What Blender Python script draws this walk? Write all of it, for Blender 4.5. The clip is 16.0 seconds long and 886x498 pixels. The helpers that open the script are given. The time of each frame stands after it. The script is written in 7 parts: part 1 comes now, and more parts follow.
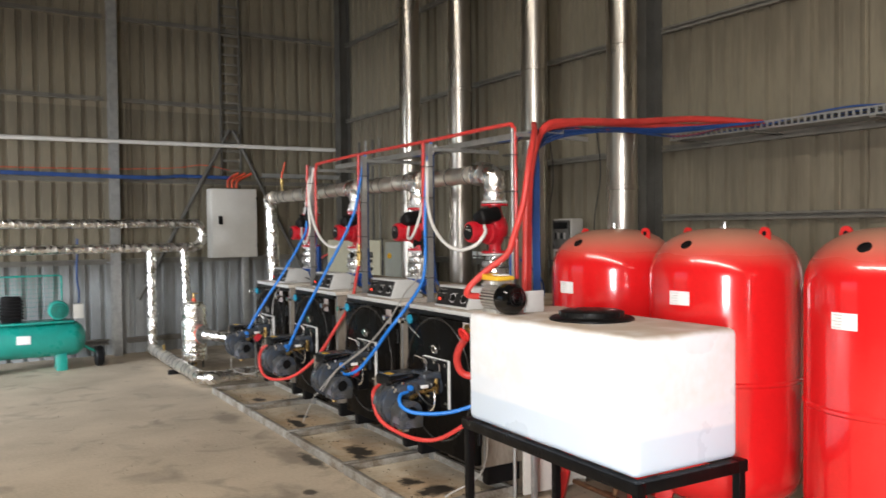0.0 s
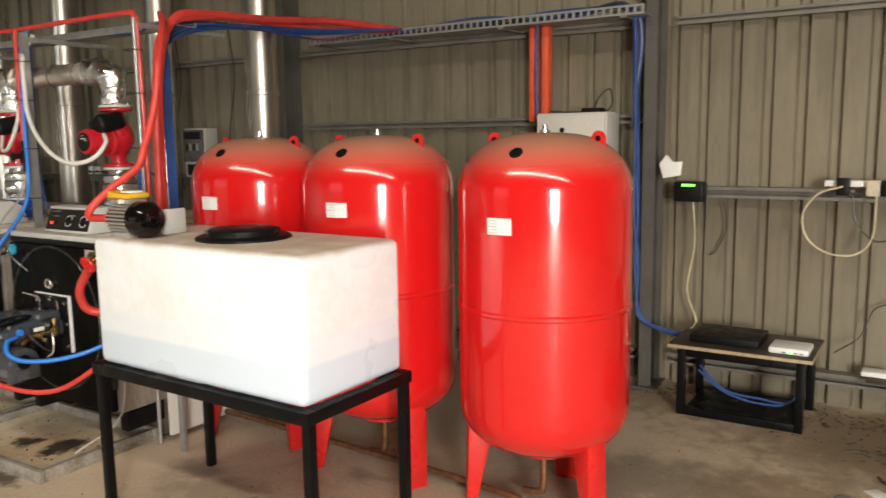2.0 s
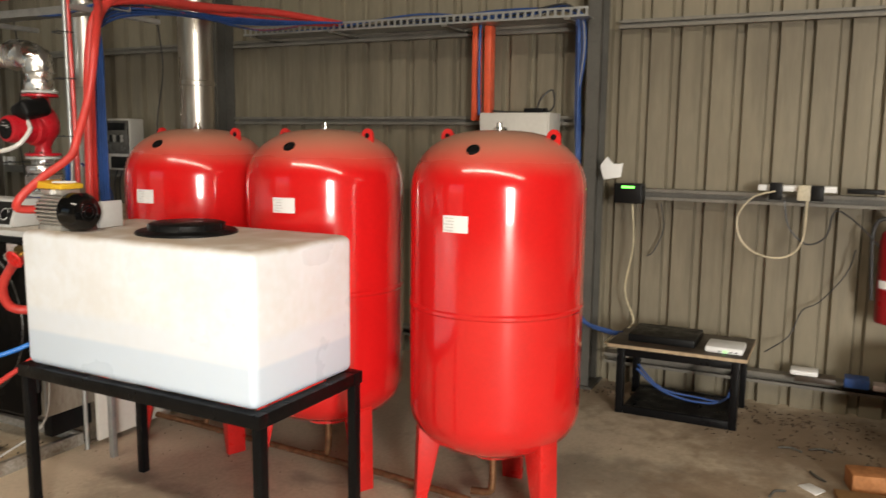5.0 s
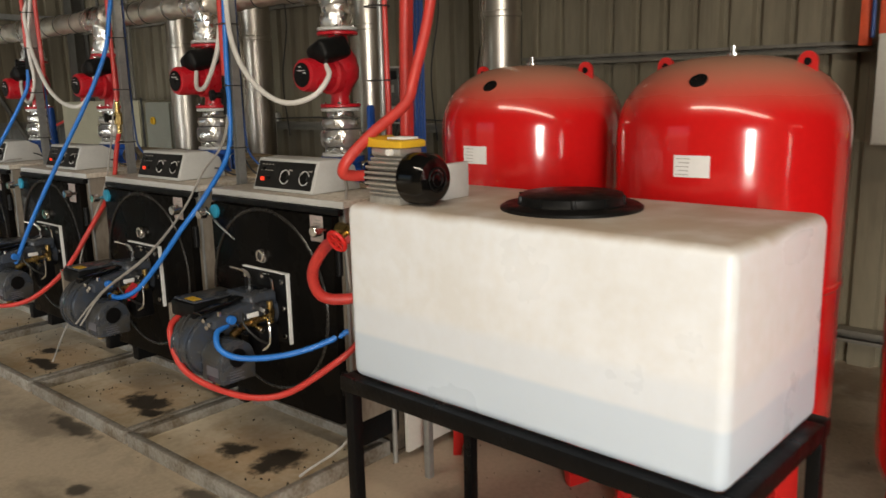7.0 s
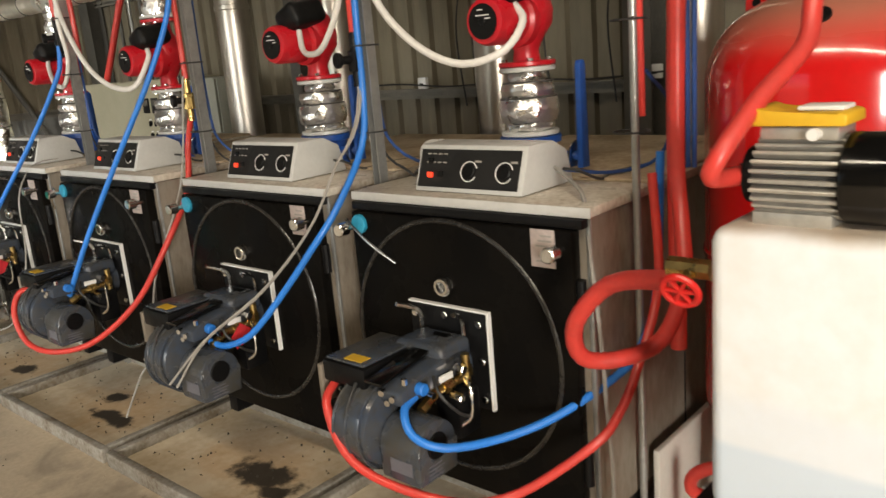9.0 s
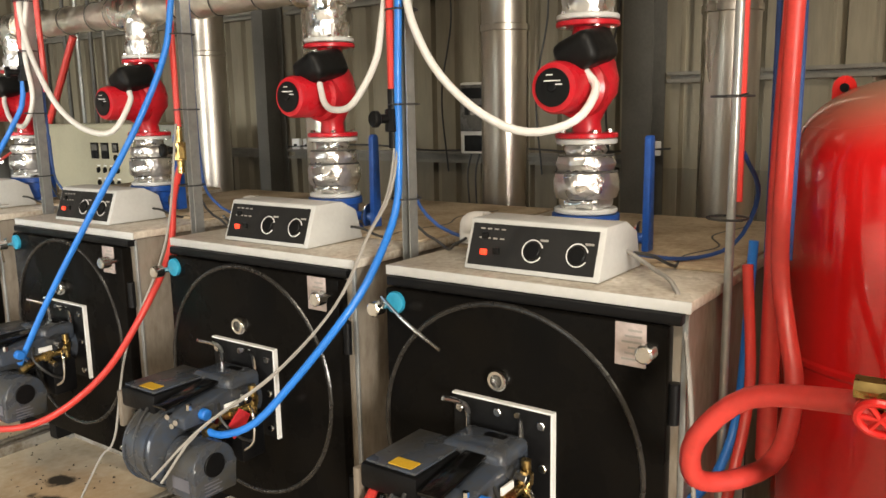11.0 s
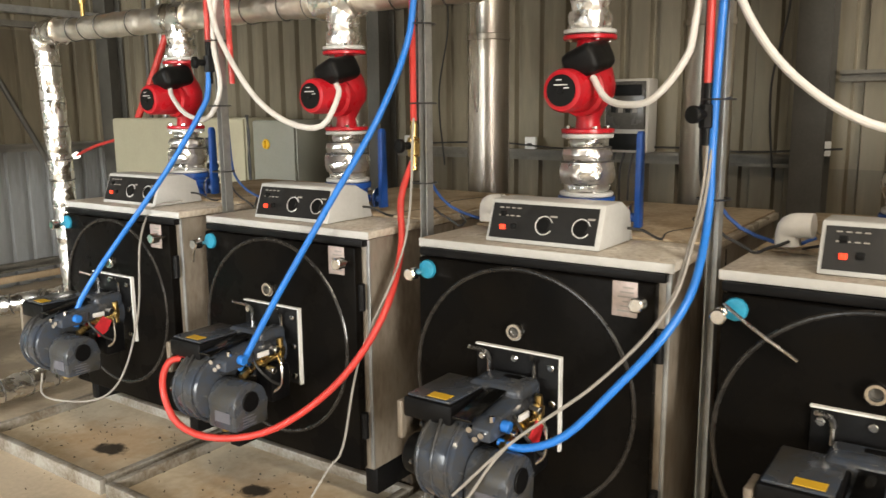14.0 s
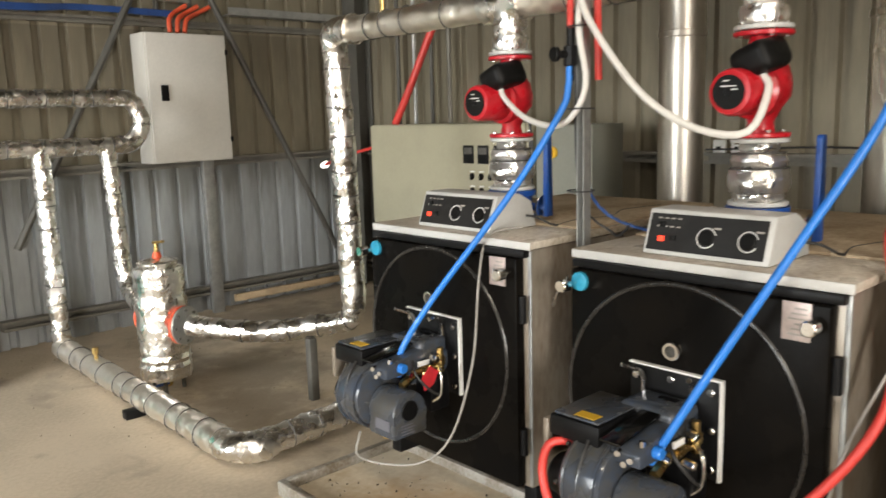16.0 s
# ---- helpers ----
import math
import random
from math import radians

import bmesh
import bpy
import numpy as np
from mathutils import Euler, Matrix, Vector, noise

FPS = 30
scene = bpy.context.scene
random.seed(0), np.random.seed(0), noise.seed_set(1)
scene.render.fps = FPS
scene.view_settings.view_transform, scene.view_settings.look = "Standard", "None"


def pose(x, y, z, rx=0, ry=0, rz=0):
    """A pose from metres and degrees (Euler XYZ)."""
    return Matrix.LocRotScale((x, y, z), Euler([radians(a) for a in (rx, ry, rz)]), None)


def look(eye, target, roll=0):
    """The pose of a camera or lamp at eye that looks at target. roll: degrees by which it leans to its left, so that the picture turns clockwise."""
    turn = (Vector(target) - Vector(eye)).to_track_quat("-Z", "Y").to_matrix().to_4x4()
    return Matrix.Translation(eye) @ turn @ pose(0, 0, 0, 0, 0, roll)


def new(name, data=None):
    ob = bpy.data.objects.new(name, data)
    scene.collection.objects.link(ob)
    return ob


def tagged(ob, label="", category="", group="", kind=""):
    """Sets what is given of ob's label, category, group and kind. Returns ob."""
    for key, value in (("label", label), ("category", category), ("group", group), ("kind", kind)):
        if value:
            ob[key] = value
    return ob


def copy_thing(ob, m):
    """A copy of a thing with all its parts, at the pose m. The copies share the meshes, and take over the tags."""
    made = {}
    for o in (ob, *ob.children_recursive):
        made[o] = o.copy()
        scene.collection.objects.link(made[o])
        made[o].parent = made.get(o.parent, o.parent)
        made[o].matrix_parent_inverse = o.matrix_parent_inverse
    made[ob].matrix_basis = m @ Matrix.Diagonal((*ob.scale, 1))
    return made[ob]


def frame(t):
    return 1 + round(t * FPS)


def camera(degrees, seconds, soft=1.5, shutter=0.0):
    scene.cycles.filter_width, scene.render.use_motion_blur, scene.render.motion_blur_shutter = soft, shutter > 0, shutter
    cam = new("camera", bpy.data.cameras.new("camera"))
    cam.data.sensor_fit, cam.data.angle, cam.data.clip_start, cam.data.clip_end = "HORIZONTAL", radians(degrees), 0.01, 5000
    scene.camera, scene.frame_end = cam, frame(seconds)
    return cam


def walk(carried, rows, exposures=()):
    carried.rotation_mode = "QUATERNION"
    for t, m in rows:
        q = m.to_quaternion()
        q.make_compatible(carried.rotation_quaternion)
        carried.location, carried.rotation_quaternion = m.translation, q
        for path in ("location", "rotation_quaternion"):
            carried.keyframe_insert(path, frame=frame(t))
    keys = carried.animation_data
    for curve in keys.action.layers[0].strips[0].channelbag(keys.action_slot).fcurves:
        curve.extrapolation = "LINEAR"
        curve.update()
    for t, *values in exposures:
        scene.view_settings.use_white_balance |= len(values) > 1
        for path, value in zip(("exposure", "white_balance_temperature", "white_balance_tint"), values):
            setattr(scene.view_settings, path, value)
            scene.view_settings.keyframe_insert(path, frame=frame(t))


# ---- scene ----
cam = camera(58.3, 16.0, shutter=0.25)
PATH = [
    (0, (0.838, 0.501, 1.676), (1.888, 2.203, 1.626), -0.6),
    (0.5, (0.958, 0.73, 1.655), (2.201, 2.289, 1.512), -0.5),
    (1, (0.971, 0.866, 1.655), (2.388, 2.259, 1.427), -1.4),
    (1.5, (0.993, 0.895, 1.639), (2.546, 2.125, 1.365), -1.3),
    (2, (1.021, 0.838, 1.652), (2.7, 1.89, 1.374), -0.8),
    (2.5, (1.051, 0.789, 1.66), (2.84, 1.643, 1.393), -0.3),
    (3, (1.074, 0.758, 1.654), (2.945, 1.414, 1.39), 0.2),
    (3.2, (1.075, 0.748, 1.657), (2.968, 1.335, 1.391), 0.3),
    (5.3, (1.0, 1.098, 1.624), (2.717, 2.067, 1.29), -0.1),
    (5.5, (1.092, 1.184, 1.613), (2.759, 2.219, 1.224), -0.9),
    (6, (1.256, 1.394, 1.556), (2.808, 2.523, 0.993), -1.6),
    (6.5, (1.346, 1.747, 1.581), (2.837, 2.972, 1.054), -1.8),
    (7, (1.49, 2.121, 1.577), (2.964, 3.415, 1.185), -1.3),
    (7.5, (1.659, 2.427, 1.579), (3.063, 3.795, 1.183), -0.3),
    (8, (1.682, 2.758, 1.562), (3.054, 4.132, 1.082), -3.4),
    (8.5, (1.693, 3.073, 1.58), (3.155, 4.339, 1.073), -4.7),
    (9, (1.796, 3.38, 1.581), (3.242, 4.675, 1.098), -4.9),
    (9.5, (1.824, 3.574, 1.625), (3.317, 4.856, 1.264), -1.9),
    (9.7, (1.818, 3.632, 1.646), (3.368, 4.87, 1.391), -1.3),
    (11.8, (1.707, 3.921, 1.578), (3.326, 5.03, 1.195), -0.7),
    (12, (1.673, 3.94, 1.582), (3.292, 5.055, 1.215), -0.3),
    (12.5, (1.624, 4.043, 1.586), (3.226, 5.205, 1.303), 0.0),
    (13, (1.643, 4.251, 1.592), (3.275, 5.358, 1.263), -0.5),
    (13.5, (1.481, 4.514, 1.596), (3.119, 5.613, 1.269), -0.4),
    (14, (1.348, 4.717, 1.6), (2.965, 5.841, 1.252), -0.5),
    (14.5, (1.435, 4.956, 1.63), (3.022, 6.135, 1.324), -1.4),
    (15, (1.455, 5.217, 1.64), (2.902, 6.578, 1.408), -0.5),
    (15.5, (1.389, 5.516, 1.638), (2.816, 6.893, 1.384), -2.1),
    (16, (1.446, 5.827, 1.614), (2.78, 7.279, 1.28), -1.7),
]
walk(cam, [(t, look(eye, target, roll)) for t, eye, target, roll in PATH],
     [(0.0, 0.25, 6200, 12), (1.0, 0.1, 6500, 11), (2.0, 0.1, 6800, 10), (3.0, 0.0, 6900, 10), (5.5, -0.03, 6800, 10), (6.0, -0.3, 6900, 10), (6.5, -0.6, 6900, 10), (7.0, -0.45, 6900, 10), (8.0, -0.35, 7100, 10), (9.0, 0.15, 7100, 10),
      (9.5, 0.5, 7100, 10), (12.0, 0.65, 7000, 10), (13.5, 0.6, 7000, 10), (14.7, 0.65, 6900, 10), (16.0, 0.56, 6800, 10)])

# ---------------------------------------------------------------- world and light
world = bpy.data.worlds.new("sky")
scene.world = world
world.use_nodes = True
wn = world.node_tree.nodes
sky = wn.new("ShaderNodeTexSky")
sky.sky_type, sky.sun_disc = "NISHITA", False
sky.sun_elevation, sky.sun_rotation = radians(52), radians(56)
world.node_tree.links.new(sky.outputs[0], wn["Background"].inputs[0])
wn["Background"].inputs[1].default_value = 0.12

sun = new("sun", bpy.data.lights.new("sun", "SUN"))
sun.data.energy, sun.data.angle, sun.data.color = 3.0, radians(0.5), (1.0, 0.95, 0.88)
sun.matrix_basis = look((0, 0, 20), (-9.0, -6.0, 6.0))


def opening_lamp(name, eye, target, w, h, watts, colour, spread=180):
    lamp = new(name, bpy.data.lights.new(name, "AREA"))
    lamp.data.shape, lamp.data.size, lamp.data.size_y, lamp.data.energy, lamp.data.color = "RECTANGLE", w, h, watts, colour
    lamp.data.spread = radians(spread)
    lamp.matrix_basis = look(eye, target)
    return lamp


opening_lamp("door_daylight", (-4.95, -4.6, 1.8), (3.0, 2.3, -2.2), 1.8, 3.5, 480, (1.0, 0.98, 0.95), 100)
opening_lamp("door_daylight_far", (-4.95, 8.4, 1.6), (3.0, 11.6, -1.4), 4.6, 3.0, 230, (0.93, 0.97, 1.0), 80)
opening_lamp("skylight_daylight", (-0.9, 0.0, 5.95), (0.1, 0.0, 0), 10.8, 0.45, 400, (1.0, 0.90, 0.75), 150)


# ---------------------------------------------------------------- materials
def mat(name, colour, rough=0.5, metal=0.0, var=0.25, scale=6.0, fine=60.0, bump=0.1, tint=None, coat=0.0, emit=None, spec=0.5, stretch=(1, 1, 1), rvar=0.12):
    """Plain surface with blotches at one scale, grain at another, and fine relief."""
    m = bpy.data.materials.new(name)
    m.use_nodes = True
    n, l = m.node_tree.nodes, m.node_tree.links
    b = n["Principled BSDF"]
    b.inputs["Metallic"].default_value = metal
    b.inputs["Specular IOR Level"].default_value = spec
    b.inputs["Coat Weight"].default_value = coat
    b.inputs["Coat Roughness"].default_value = 0.12
    tc, mp = n.new("ShaderNodeTexCoord"), n.new("ShaderNodeMapping")
    mp.inputs["Scale"].default_value = stretch
    l.new(tc.outputs["Object"], mp.inputs["Vector"])
    a, f = n.new("ShaderNodeTexNoise"), n.new("ShaderNodeTexNoise")
    for t, s, d in ((a, scale, 5), (f, fine, 3)):
        t.inputs["Scale"].default_value, t.inputs["Detail"].default_value = s, d
        l.new(mp.outputs[0], t.inputs["Vector"])
    mixf = n.new("ShaderNodeMix")
    mixf.inputs[0].default_value = 0.35
    l.new(a.outputs[0], mixf.inputs[2])
    l.new(f.outputs[0], mixf.inputs[3])
    ramp = n.new("ShaderNodeValToRGB")
    dark = tint or tuple(c * (1 - 1.6 * var) for c in colour)
    ramp.color_ramp.elements[0].position, ramp.color_ramp.elements[1].position = 0.36, 0.60
    ramp.color_ramp.elements[0].color = (*[max(c, 0) for c in dark], 1)
    ramp.color_ramp.elements[1].color = (*colour, 1)
    l.new(mixf.outputs[0], ramp.inputs[0])
    l.new(ramp.outputs[0], b.inputs["Base Color"])
    mr = n.new("ShaderNodeMapRange")
    mr.inputs[1].default_value, mr.inputs[2].default_value = 0.3, 0.7
    mr.inputs[3].default_value, mr.inputs[4].default_value = min(rough + rvar, 1), max(rough - rvar, 0.03)
    l.new(a.outputs[0], mr.inputs[0])
    l.new(mr.outputs[0], b.inputs["Roughness"])
    if bump:
        bp = n.new("ShaderNodeBump")
        bp.inputs["Strength"].default_value, bp.inputs["Distance"].default_value = bump, 0.01
        l.new(f.outputs[0], bp.inputs["Height"])
        l.new(bp.outputs[0], b.inputs["Normal"])
    if emit:
        b.inputs["Emission Color"].default_value, b.inputs["Emission Strength"].default_value = (*emit[0], 1), emit[1]
    return m


def band(m, low, high, colour, amount=1.0, soft=0.15, wobble=0.05, rough=None):
    """Mixes a colour over a material between two heights of the object's own space, with a ragged edge."""
    n, l = m.node_tree.nodes, m.node_tree.links
    b = n["Principled BSDF"]
    src = b.inputs["Base Color"].links[0].from_socket
    tc, sep, no = n.new("ShaderNodeTexCoord"), n.new("ShaderNodeSeparateXYZ"), n.new("ShaderNodeTexNoise")
    no.inputs["Scale"].default_value, no.inputs["Detail"].default_value = 7, 6
    l.new(tc.outputs["Object"], sep.inputs[0])
    l.new(tc.outputs["Object"], no.inputs["Vector"])
    w = n.new("ShaderNodeMath")
    w.operation = "MULTIPLY_ADD"
    l.new(no.outputs[0], w.inputs[0])
    w.inputs[1].default_value = wobble * 2
    l.new(sep.outputs[2], w.inputs[2])
    r = n.new("ShaderNodeMapRange")
    r.inputs[1].default_value, r.inputs[2].default_value, r.inputs[3].default_value, r.inputs[4].default_value = low + wobble, high + wobble, 0, amount
    r.interpolation_type = "SMOOTHSTEP"
    l.new(w.outputs[0], r.inputs[0])
    mx = n.new("ShaderNodeMix")
    mx.data_type = "RGBA"
    l.new(r.outputs[0], mx.inputs[0])
    l.new(src, mx.inputs[6])
    mx.inputs[7].default_value = (*colour, 1)
    l.new(mx.outputs[2], b.inputs["Base Color"])
    if rough is not None:
        old = b.inputs["Roughness"].links[0].from_socket
        mr = n.new("ShaderNodeMix")
        l.new(r.outputs[0], mr.inputs[0])
        l.new(old, mr.inputs[2])
        mr.inputs[3].default_value = rough
        l.new(mr.outputs[0], b.inputs["Roughness"])
    return m


def spots(m, places, colour, amount=0.9, soft=0.35, wobble=0.5, scale=9.0):
    """Soft-edged ragged stains at places (x, y, rx, ry) on a level surface."""
    n, l = m.node_tree.nodes, m.node_tree.links
    b = n["Principled BSDF"]
    src = b.inputs["Base Color"].links[0].from_socket
    geo, no = n.new("ShaderNodeNewGeometry"), n.new("ShaderNodeTexNoise")
    no.inputs["Scale"].default_value, no.inputs["Detail"].default_value, no.inputs["Roughness"].default_value = scale, 6, 0.6
    l.new(geo.outputs["Position"], no.inputs["Vector"])
    least = None
    for x, y, rx, ry in places:
        mp = n.new("ShaderNodeMapping")
        mp.vector_type = "TEXTURE"
        mp.inputs["Location"].default_value, mp.inputs["Scale"].default_value = (x, y, 0), (rx, ry, 1000.0)
        l.new(geo.outputs["Position"], mp.inputs["Vector"])
        ln = n.new("ShaderNodeVectorMath")
        ln.operation = "LENGTH"
        l.new(mp.outputs[0], ln.inputs[0])
        if least is None:
            least = ln.outputs["Value"]
        else:
            mn = n.new("ShaderNodeMath")
            mn.operation = "MINIMUM"
            l.new(least, mn.inputs[0])
            l.new(ln.outputs["Value"], mn.inputs[1])
            least = mn.outputs[0]
    w = n.new("ShaderNodeMath")
    w.operation = "MULTIPLY_ADD"
    l.new(no.outputs[0], w.inputs[0])
    w.inputs[1].default_value = wobble * 4
    l.new(least, w.inputs[2])
    r = n.new("ShaderNodeMapRange")
    r.interpolation_type = "SMOOTHSTEP"
    r.inputs[1].default_value, r.inputs[2].default_value = 1 + wobble * 2 - soft, 1 + wobble * 2 + soft
    r.inputs[3].default_value, r.inputs[4].default_value = amount, 0.0
    l.new(w.outputs[0], r.inputs[0])
    mx = n.new("ShaderNodeMix")
    mx.data_type = "RGBA"
    l.new(r.outputs[0], mx.inputs[0])
    l.new(src, mx.inputs[6])
    mx.inputs[7].default_value = (*colour, 1)
    l.new(mx.outputs[2], b.inputs["Base Color"])
    return m


def floor_mat():
    m = mat("dusty_concrete", (0.55, 0.455, 0.335), 0.72, var=0.16, scale=1.3, fine=45, bump=0.12)
    n, l = m.node_tree.nodes, m.node_tree.links
    b = n["Principled BSDF"]
    src = b.inputs["Base Color"].links[0].from_socket
    tc, no = n.new("ShaderNodeTexCoord"), n.new("ShaderNodeTexNoise")
    no.inputs["Scale"].default_value, no.inputs["Detail"].default_value, no.inputs["Distortion"].default_value = 2.4, 8, 0.8
    l.new(tc.outputs["Object"], no.inputs["Vector"])
    r = n.new("ShaderNodeMapRange")
    r.inputs[1].default_value, r.inputs[2].default_value = 0.56, 0.72
    r.inputs[4].default_value = 0.55
    l.new(no.outputs[0], r.inputs[0])
    mx = n.new("ShaderNodeMix")
    mx.data_type = "RGBA"
    l.new(r.outputs[0], mx.inputs[0])
    l.new(src, mx.inputs[6])
    mx.inputs[7].default_value = (0.15, 0.125, 0.098, 1)
    l.new(mx.outputs[2], b.inputs["Base Color"])
    return m


def foil_mat(name="crumpled_foil", base=(0.93, 0.91, 0.87), rough=0.26, strength=0.5):
    m = mat(name, base, rough, metal=1.0, var=0.06, scale=14, fine=90, bump=0)
    n, l = m.node_tree.nodes, m.node_tree.links
    b = n["Principled BSDF"]
    tc, v, no = n.new("ShaderNodeTexCoord"), n.new("ShaderNodeTexVoronoi"), n.new("ShaderNodeTexNoise")
    v.inputs["Scale"].default_value, no.inputs["Scale"].default_value = 15, 24
    l.new(tc.outputs["Object"], v.inputs["Vector"])
    l.new(tc.outputs["Object"], no.inputs["Vector"])
    ad = n.new("ShaderNodeMath")
    l.new(v.outputs["Distance"], ad.inputs[0])
    l.new(no.outputs[0], ad.inputs[1])
    bp = n.new("ShaderNodeBump")
    bp.inputs["Strength"].default_value, bp.inputs["Distance"].default_value = strength, 0.016
    l.new(ad.outputs[0], bp.inputs["Height"])
    l.new(bp.outputs[0], b.inputs["Normal"])
    return m


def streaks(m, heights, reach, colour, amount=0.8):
    """Darkens a wall in ragged vertical streaks, strongest just below each of the heights."""
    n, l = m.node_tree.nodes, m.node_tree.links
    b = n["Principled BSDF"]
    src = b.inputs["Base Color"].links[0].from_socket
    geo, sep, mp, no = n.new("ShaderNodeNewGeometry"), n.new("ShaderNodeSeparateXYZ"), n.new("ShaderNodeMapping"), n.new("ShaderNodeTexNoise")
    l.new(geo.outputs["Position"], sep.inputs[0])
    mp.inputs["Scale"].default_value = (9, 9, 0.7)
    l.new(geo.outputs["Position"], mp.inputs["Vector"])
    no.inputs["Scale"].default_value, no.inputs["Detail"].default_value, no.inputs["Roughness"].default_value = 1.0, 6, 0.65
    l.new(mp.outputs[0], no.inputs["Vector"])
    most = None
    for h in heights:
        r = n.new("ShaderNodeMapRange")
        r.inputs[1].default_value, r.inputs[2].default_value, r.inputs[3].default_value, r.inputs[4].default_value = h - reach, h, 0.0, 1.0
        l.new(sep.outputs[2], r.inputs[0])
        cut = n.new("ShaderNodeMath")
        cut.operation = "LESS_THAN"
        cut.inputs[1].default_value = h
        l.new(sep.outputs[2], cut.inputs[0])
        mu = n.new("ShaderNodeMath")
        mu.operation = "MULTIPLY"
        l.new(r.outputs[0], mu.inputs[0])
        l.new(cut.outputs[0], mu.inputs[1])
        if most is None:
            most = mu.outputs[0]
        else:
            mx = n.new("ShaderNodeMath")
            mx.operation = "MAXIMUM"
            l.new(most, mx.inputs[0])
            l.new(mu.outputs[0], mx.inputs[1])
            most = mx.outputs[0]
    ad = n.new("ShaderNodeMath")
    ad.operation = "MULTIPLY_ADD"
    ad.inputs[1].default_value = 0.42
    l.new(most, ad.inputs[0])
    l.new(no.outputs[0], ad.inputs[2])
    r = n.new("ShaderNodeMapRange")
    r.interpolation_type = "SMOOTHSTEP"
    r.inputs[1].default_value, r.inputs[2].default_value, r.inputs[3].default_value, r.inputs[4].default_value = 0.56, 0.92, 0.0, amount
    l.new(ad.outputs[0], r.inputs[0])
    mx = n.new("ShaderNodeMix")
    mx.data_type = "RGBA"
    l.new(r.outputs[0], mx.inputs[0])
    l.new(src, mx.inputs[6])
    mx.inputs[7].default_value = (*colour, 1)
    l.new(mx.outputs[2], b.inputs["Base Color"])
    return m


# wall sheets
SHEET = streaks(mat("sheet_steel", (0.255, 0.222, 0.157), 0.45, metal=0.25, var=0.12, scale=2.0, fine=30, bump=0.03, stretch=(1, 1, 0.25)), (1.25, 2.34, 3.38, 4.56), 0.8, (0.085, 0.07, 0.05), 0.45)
# paler, bluer copy of the sheet: cool daylight put into its colour
COOLSHEET = streaks(mat("cool_daylight_sheet", (0.36, 0.375, 0.375), 0.45, metal=0.25, var=0.12, scale=2.0, fine=30, bump=0.03, stretch=(1, 1, 0.25)), (1.26,), 0.5, (0.10, 0.09, 0.07), 0.6)
GIRT = mat("girt_steel", (0.20, 0.185, 0.155), 0.5, metal=0.2, var=0.18, scale=5)
COLUMN = mat("column_steel", (0.085, 0.08, 0.068), 0.55, metal=0.0, var=0.18, scale=4)
GALV = mat("galvanised", (0.43, 0.435, 0.42), 0.40, metal=0.7, var=0.14, scale=12)
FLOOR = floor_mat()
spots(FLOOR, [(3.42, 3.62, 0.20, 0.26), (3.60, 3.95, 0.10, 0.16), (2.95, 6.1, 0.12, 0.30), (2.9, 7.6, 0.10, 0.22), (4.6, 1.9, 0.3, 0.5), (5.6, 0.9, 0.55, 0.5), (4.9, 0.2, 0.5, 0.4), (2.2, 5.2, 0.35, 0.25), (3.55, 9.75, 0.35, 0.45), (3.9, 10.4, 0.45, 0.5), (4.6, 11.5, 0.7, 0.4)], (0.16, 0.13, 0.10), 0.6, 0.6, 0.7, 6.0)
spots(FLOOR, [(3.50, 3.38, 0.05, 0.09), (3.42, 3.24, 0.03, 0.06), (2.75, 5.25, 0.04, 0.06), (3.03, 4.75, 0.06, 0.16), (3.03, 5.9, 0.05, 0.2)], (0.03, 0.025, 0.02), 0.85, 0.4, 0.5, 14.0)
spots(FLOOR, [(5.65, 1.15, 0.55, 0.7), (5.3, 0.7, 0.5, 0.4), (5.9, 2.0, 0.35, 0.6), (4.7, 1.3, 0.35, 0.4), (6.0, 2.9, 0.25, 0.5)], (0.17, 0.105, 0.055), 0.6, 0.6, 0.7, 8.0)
ROOF = mat("roof_sheet", (0.10, 0.095, 0.085), 0.6, metal=0.2, var=0.08, scale=1)
FOIL = foil_mat()
FOILWRAP = foil_mat("wrapped_foil", (0.96, 0.95, 0.93), 0.30, 0.65)
FOILDULL = foil_mat("dusty_foil", (0.90, 0.85, 0.77), 0.40, 0.40)
FLUE = mat("stainless_flue", (0.56, 0.52, 0.455), 0.32, metal=1.0, var=0.14, scale=3, fine=40, bump=0.04, stretch=(1, 1, 0.15))
RED = band(mat("red_enamel", (0.62, 0.011, 0.012), 0.17, var=0.06, scale=3, bump=0.0, coat=0.7, rvar=0.03), 1.47, 1.675, (0.40, 0.235, 0.15), 0.86, wobble=0.015, rough=0.62)
RED.node_tree.nodes["Principled BSDF"].inputs["Coat Roughness"].default_value = 0.05
REDFLAT = mat("red_steel", (0.60, 0.018, 0.016), 0.32, var=0.12, scale=8, bump=0.03)
PUMPRED = mat("pump_red", (0.52, 0.012, 0.022), 0.34, var=0.14, scale=18, bump=0.05)
BLACKP = mat("black_plastic", (0.007, 0.007, 0.007), 0.45, spec=0.18, var=0.25, scale=20, bump=0.05)
DOORBLK = mat("boiler_door_black", (0.0045, 0.0042, 0.004), 0.28, var=0.35, scale=5, fine=70, bump=0.05, tint=(0.007, 0.0058, 0.0045), spec=0.03, rvar=0.14)
RINGBLK = mat("worn_black", (0.030, 0.027, 0.024), 0.26, var=0.4, scale=9, tint=(0.006, 0.006, 0.006))
CASING = mat("boiler_casing", (0.28, 0.245, 0.20), 0.42, metal=0.3, var=0.12, scale=4, tint=(0.16, 0.12, 0.085), stretch=(1, 1, 0.35))
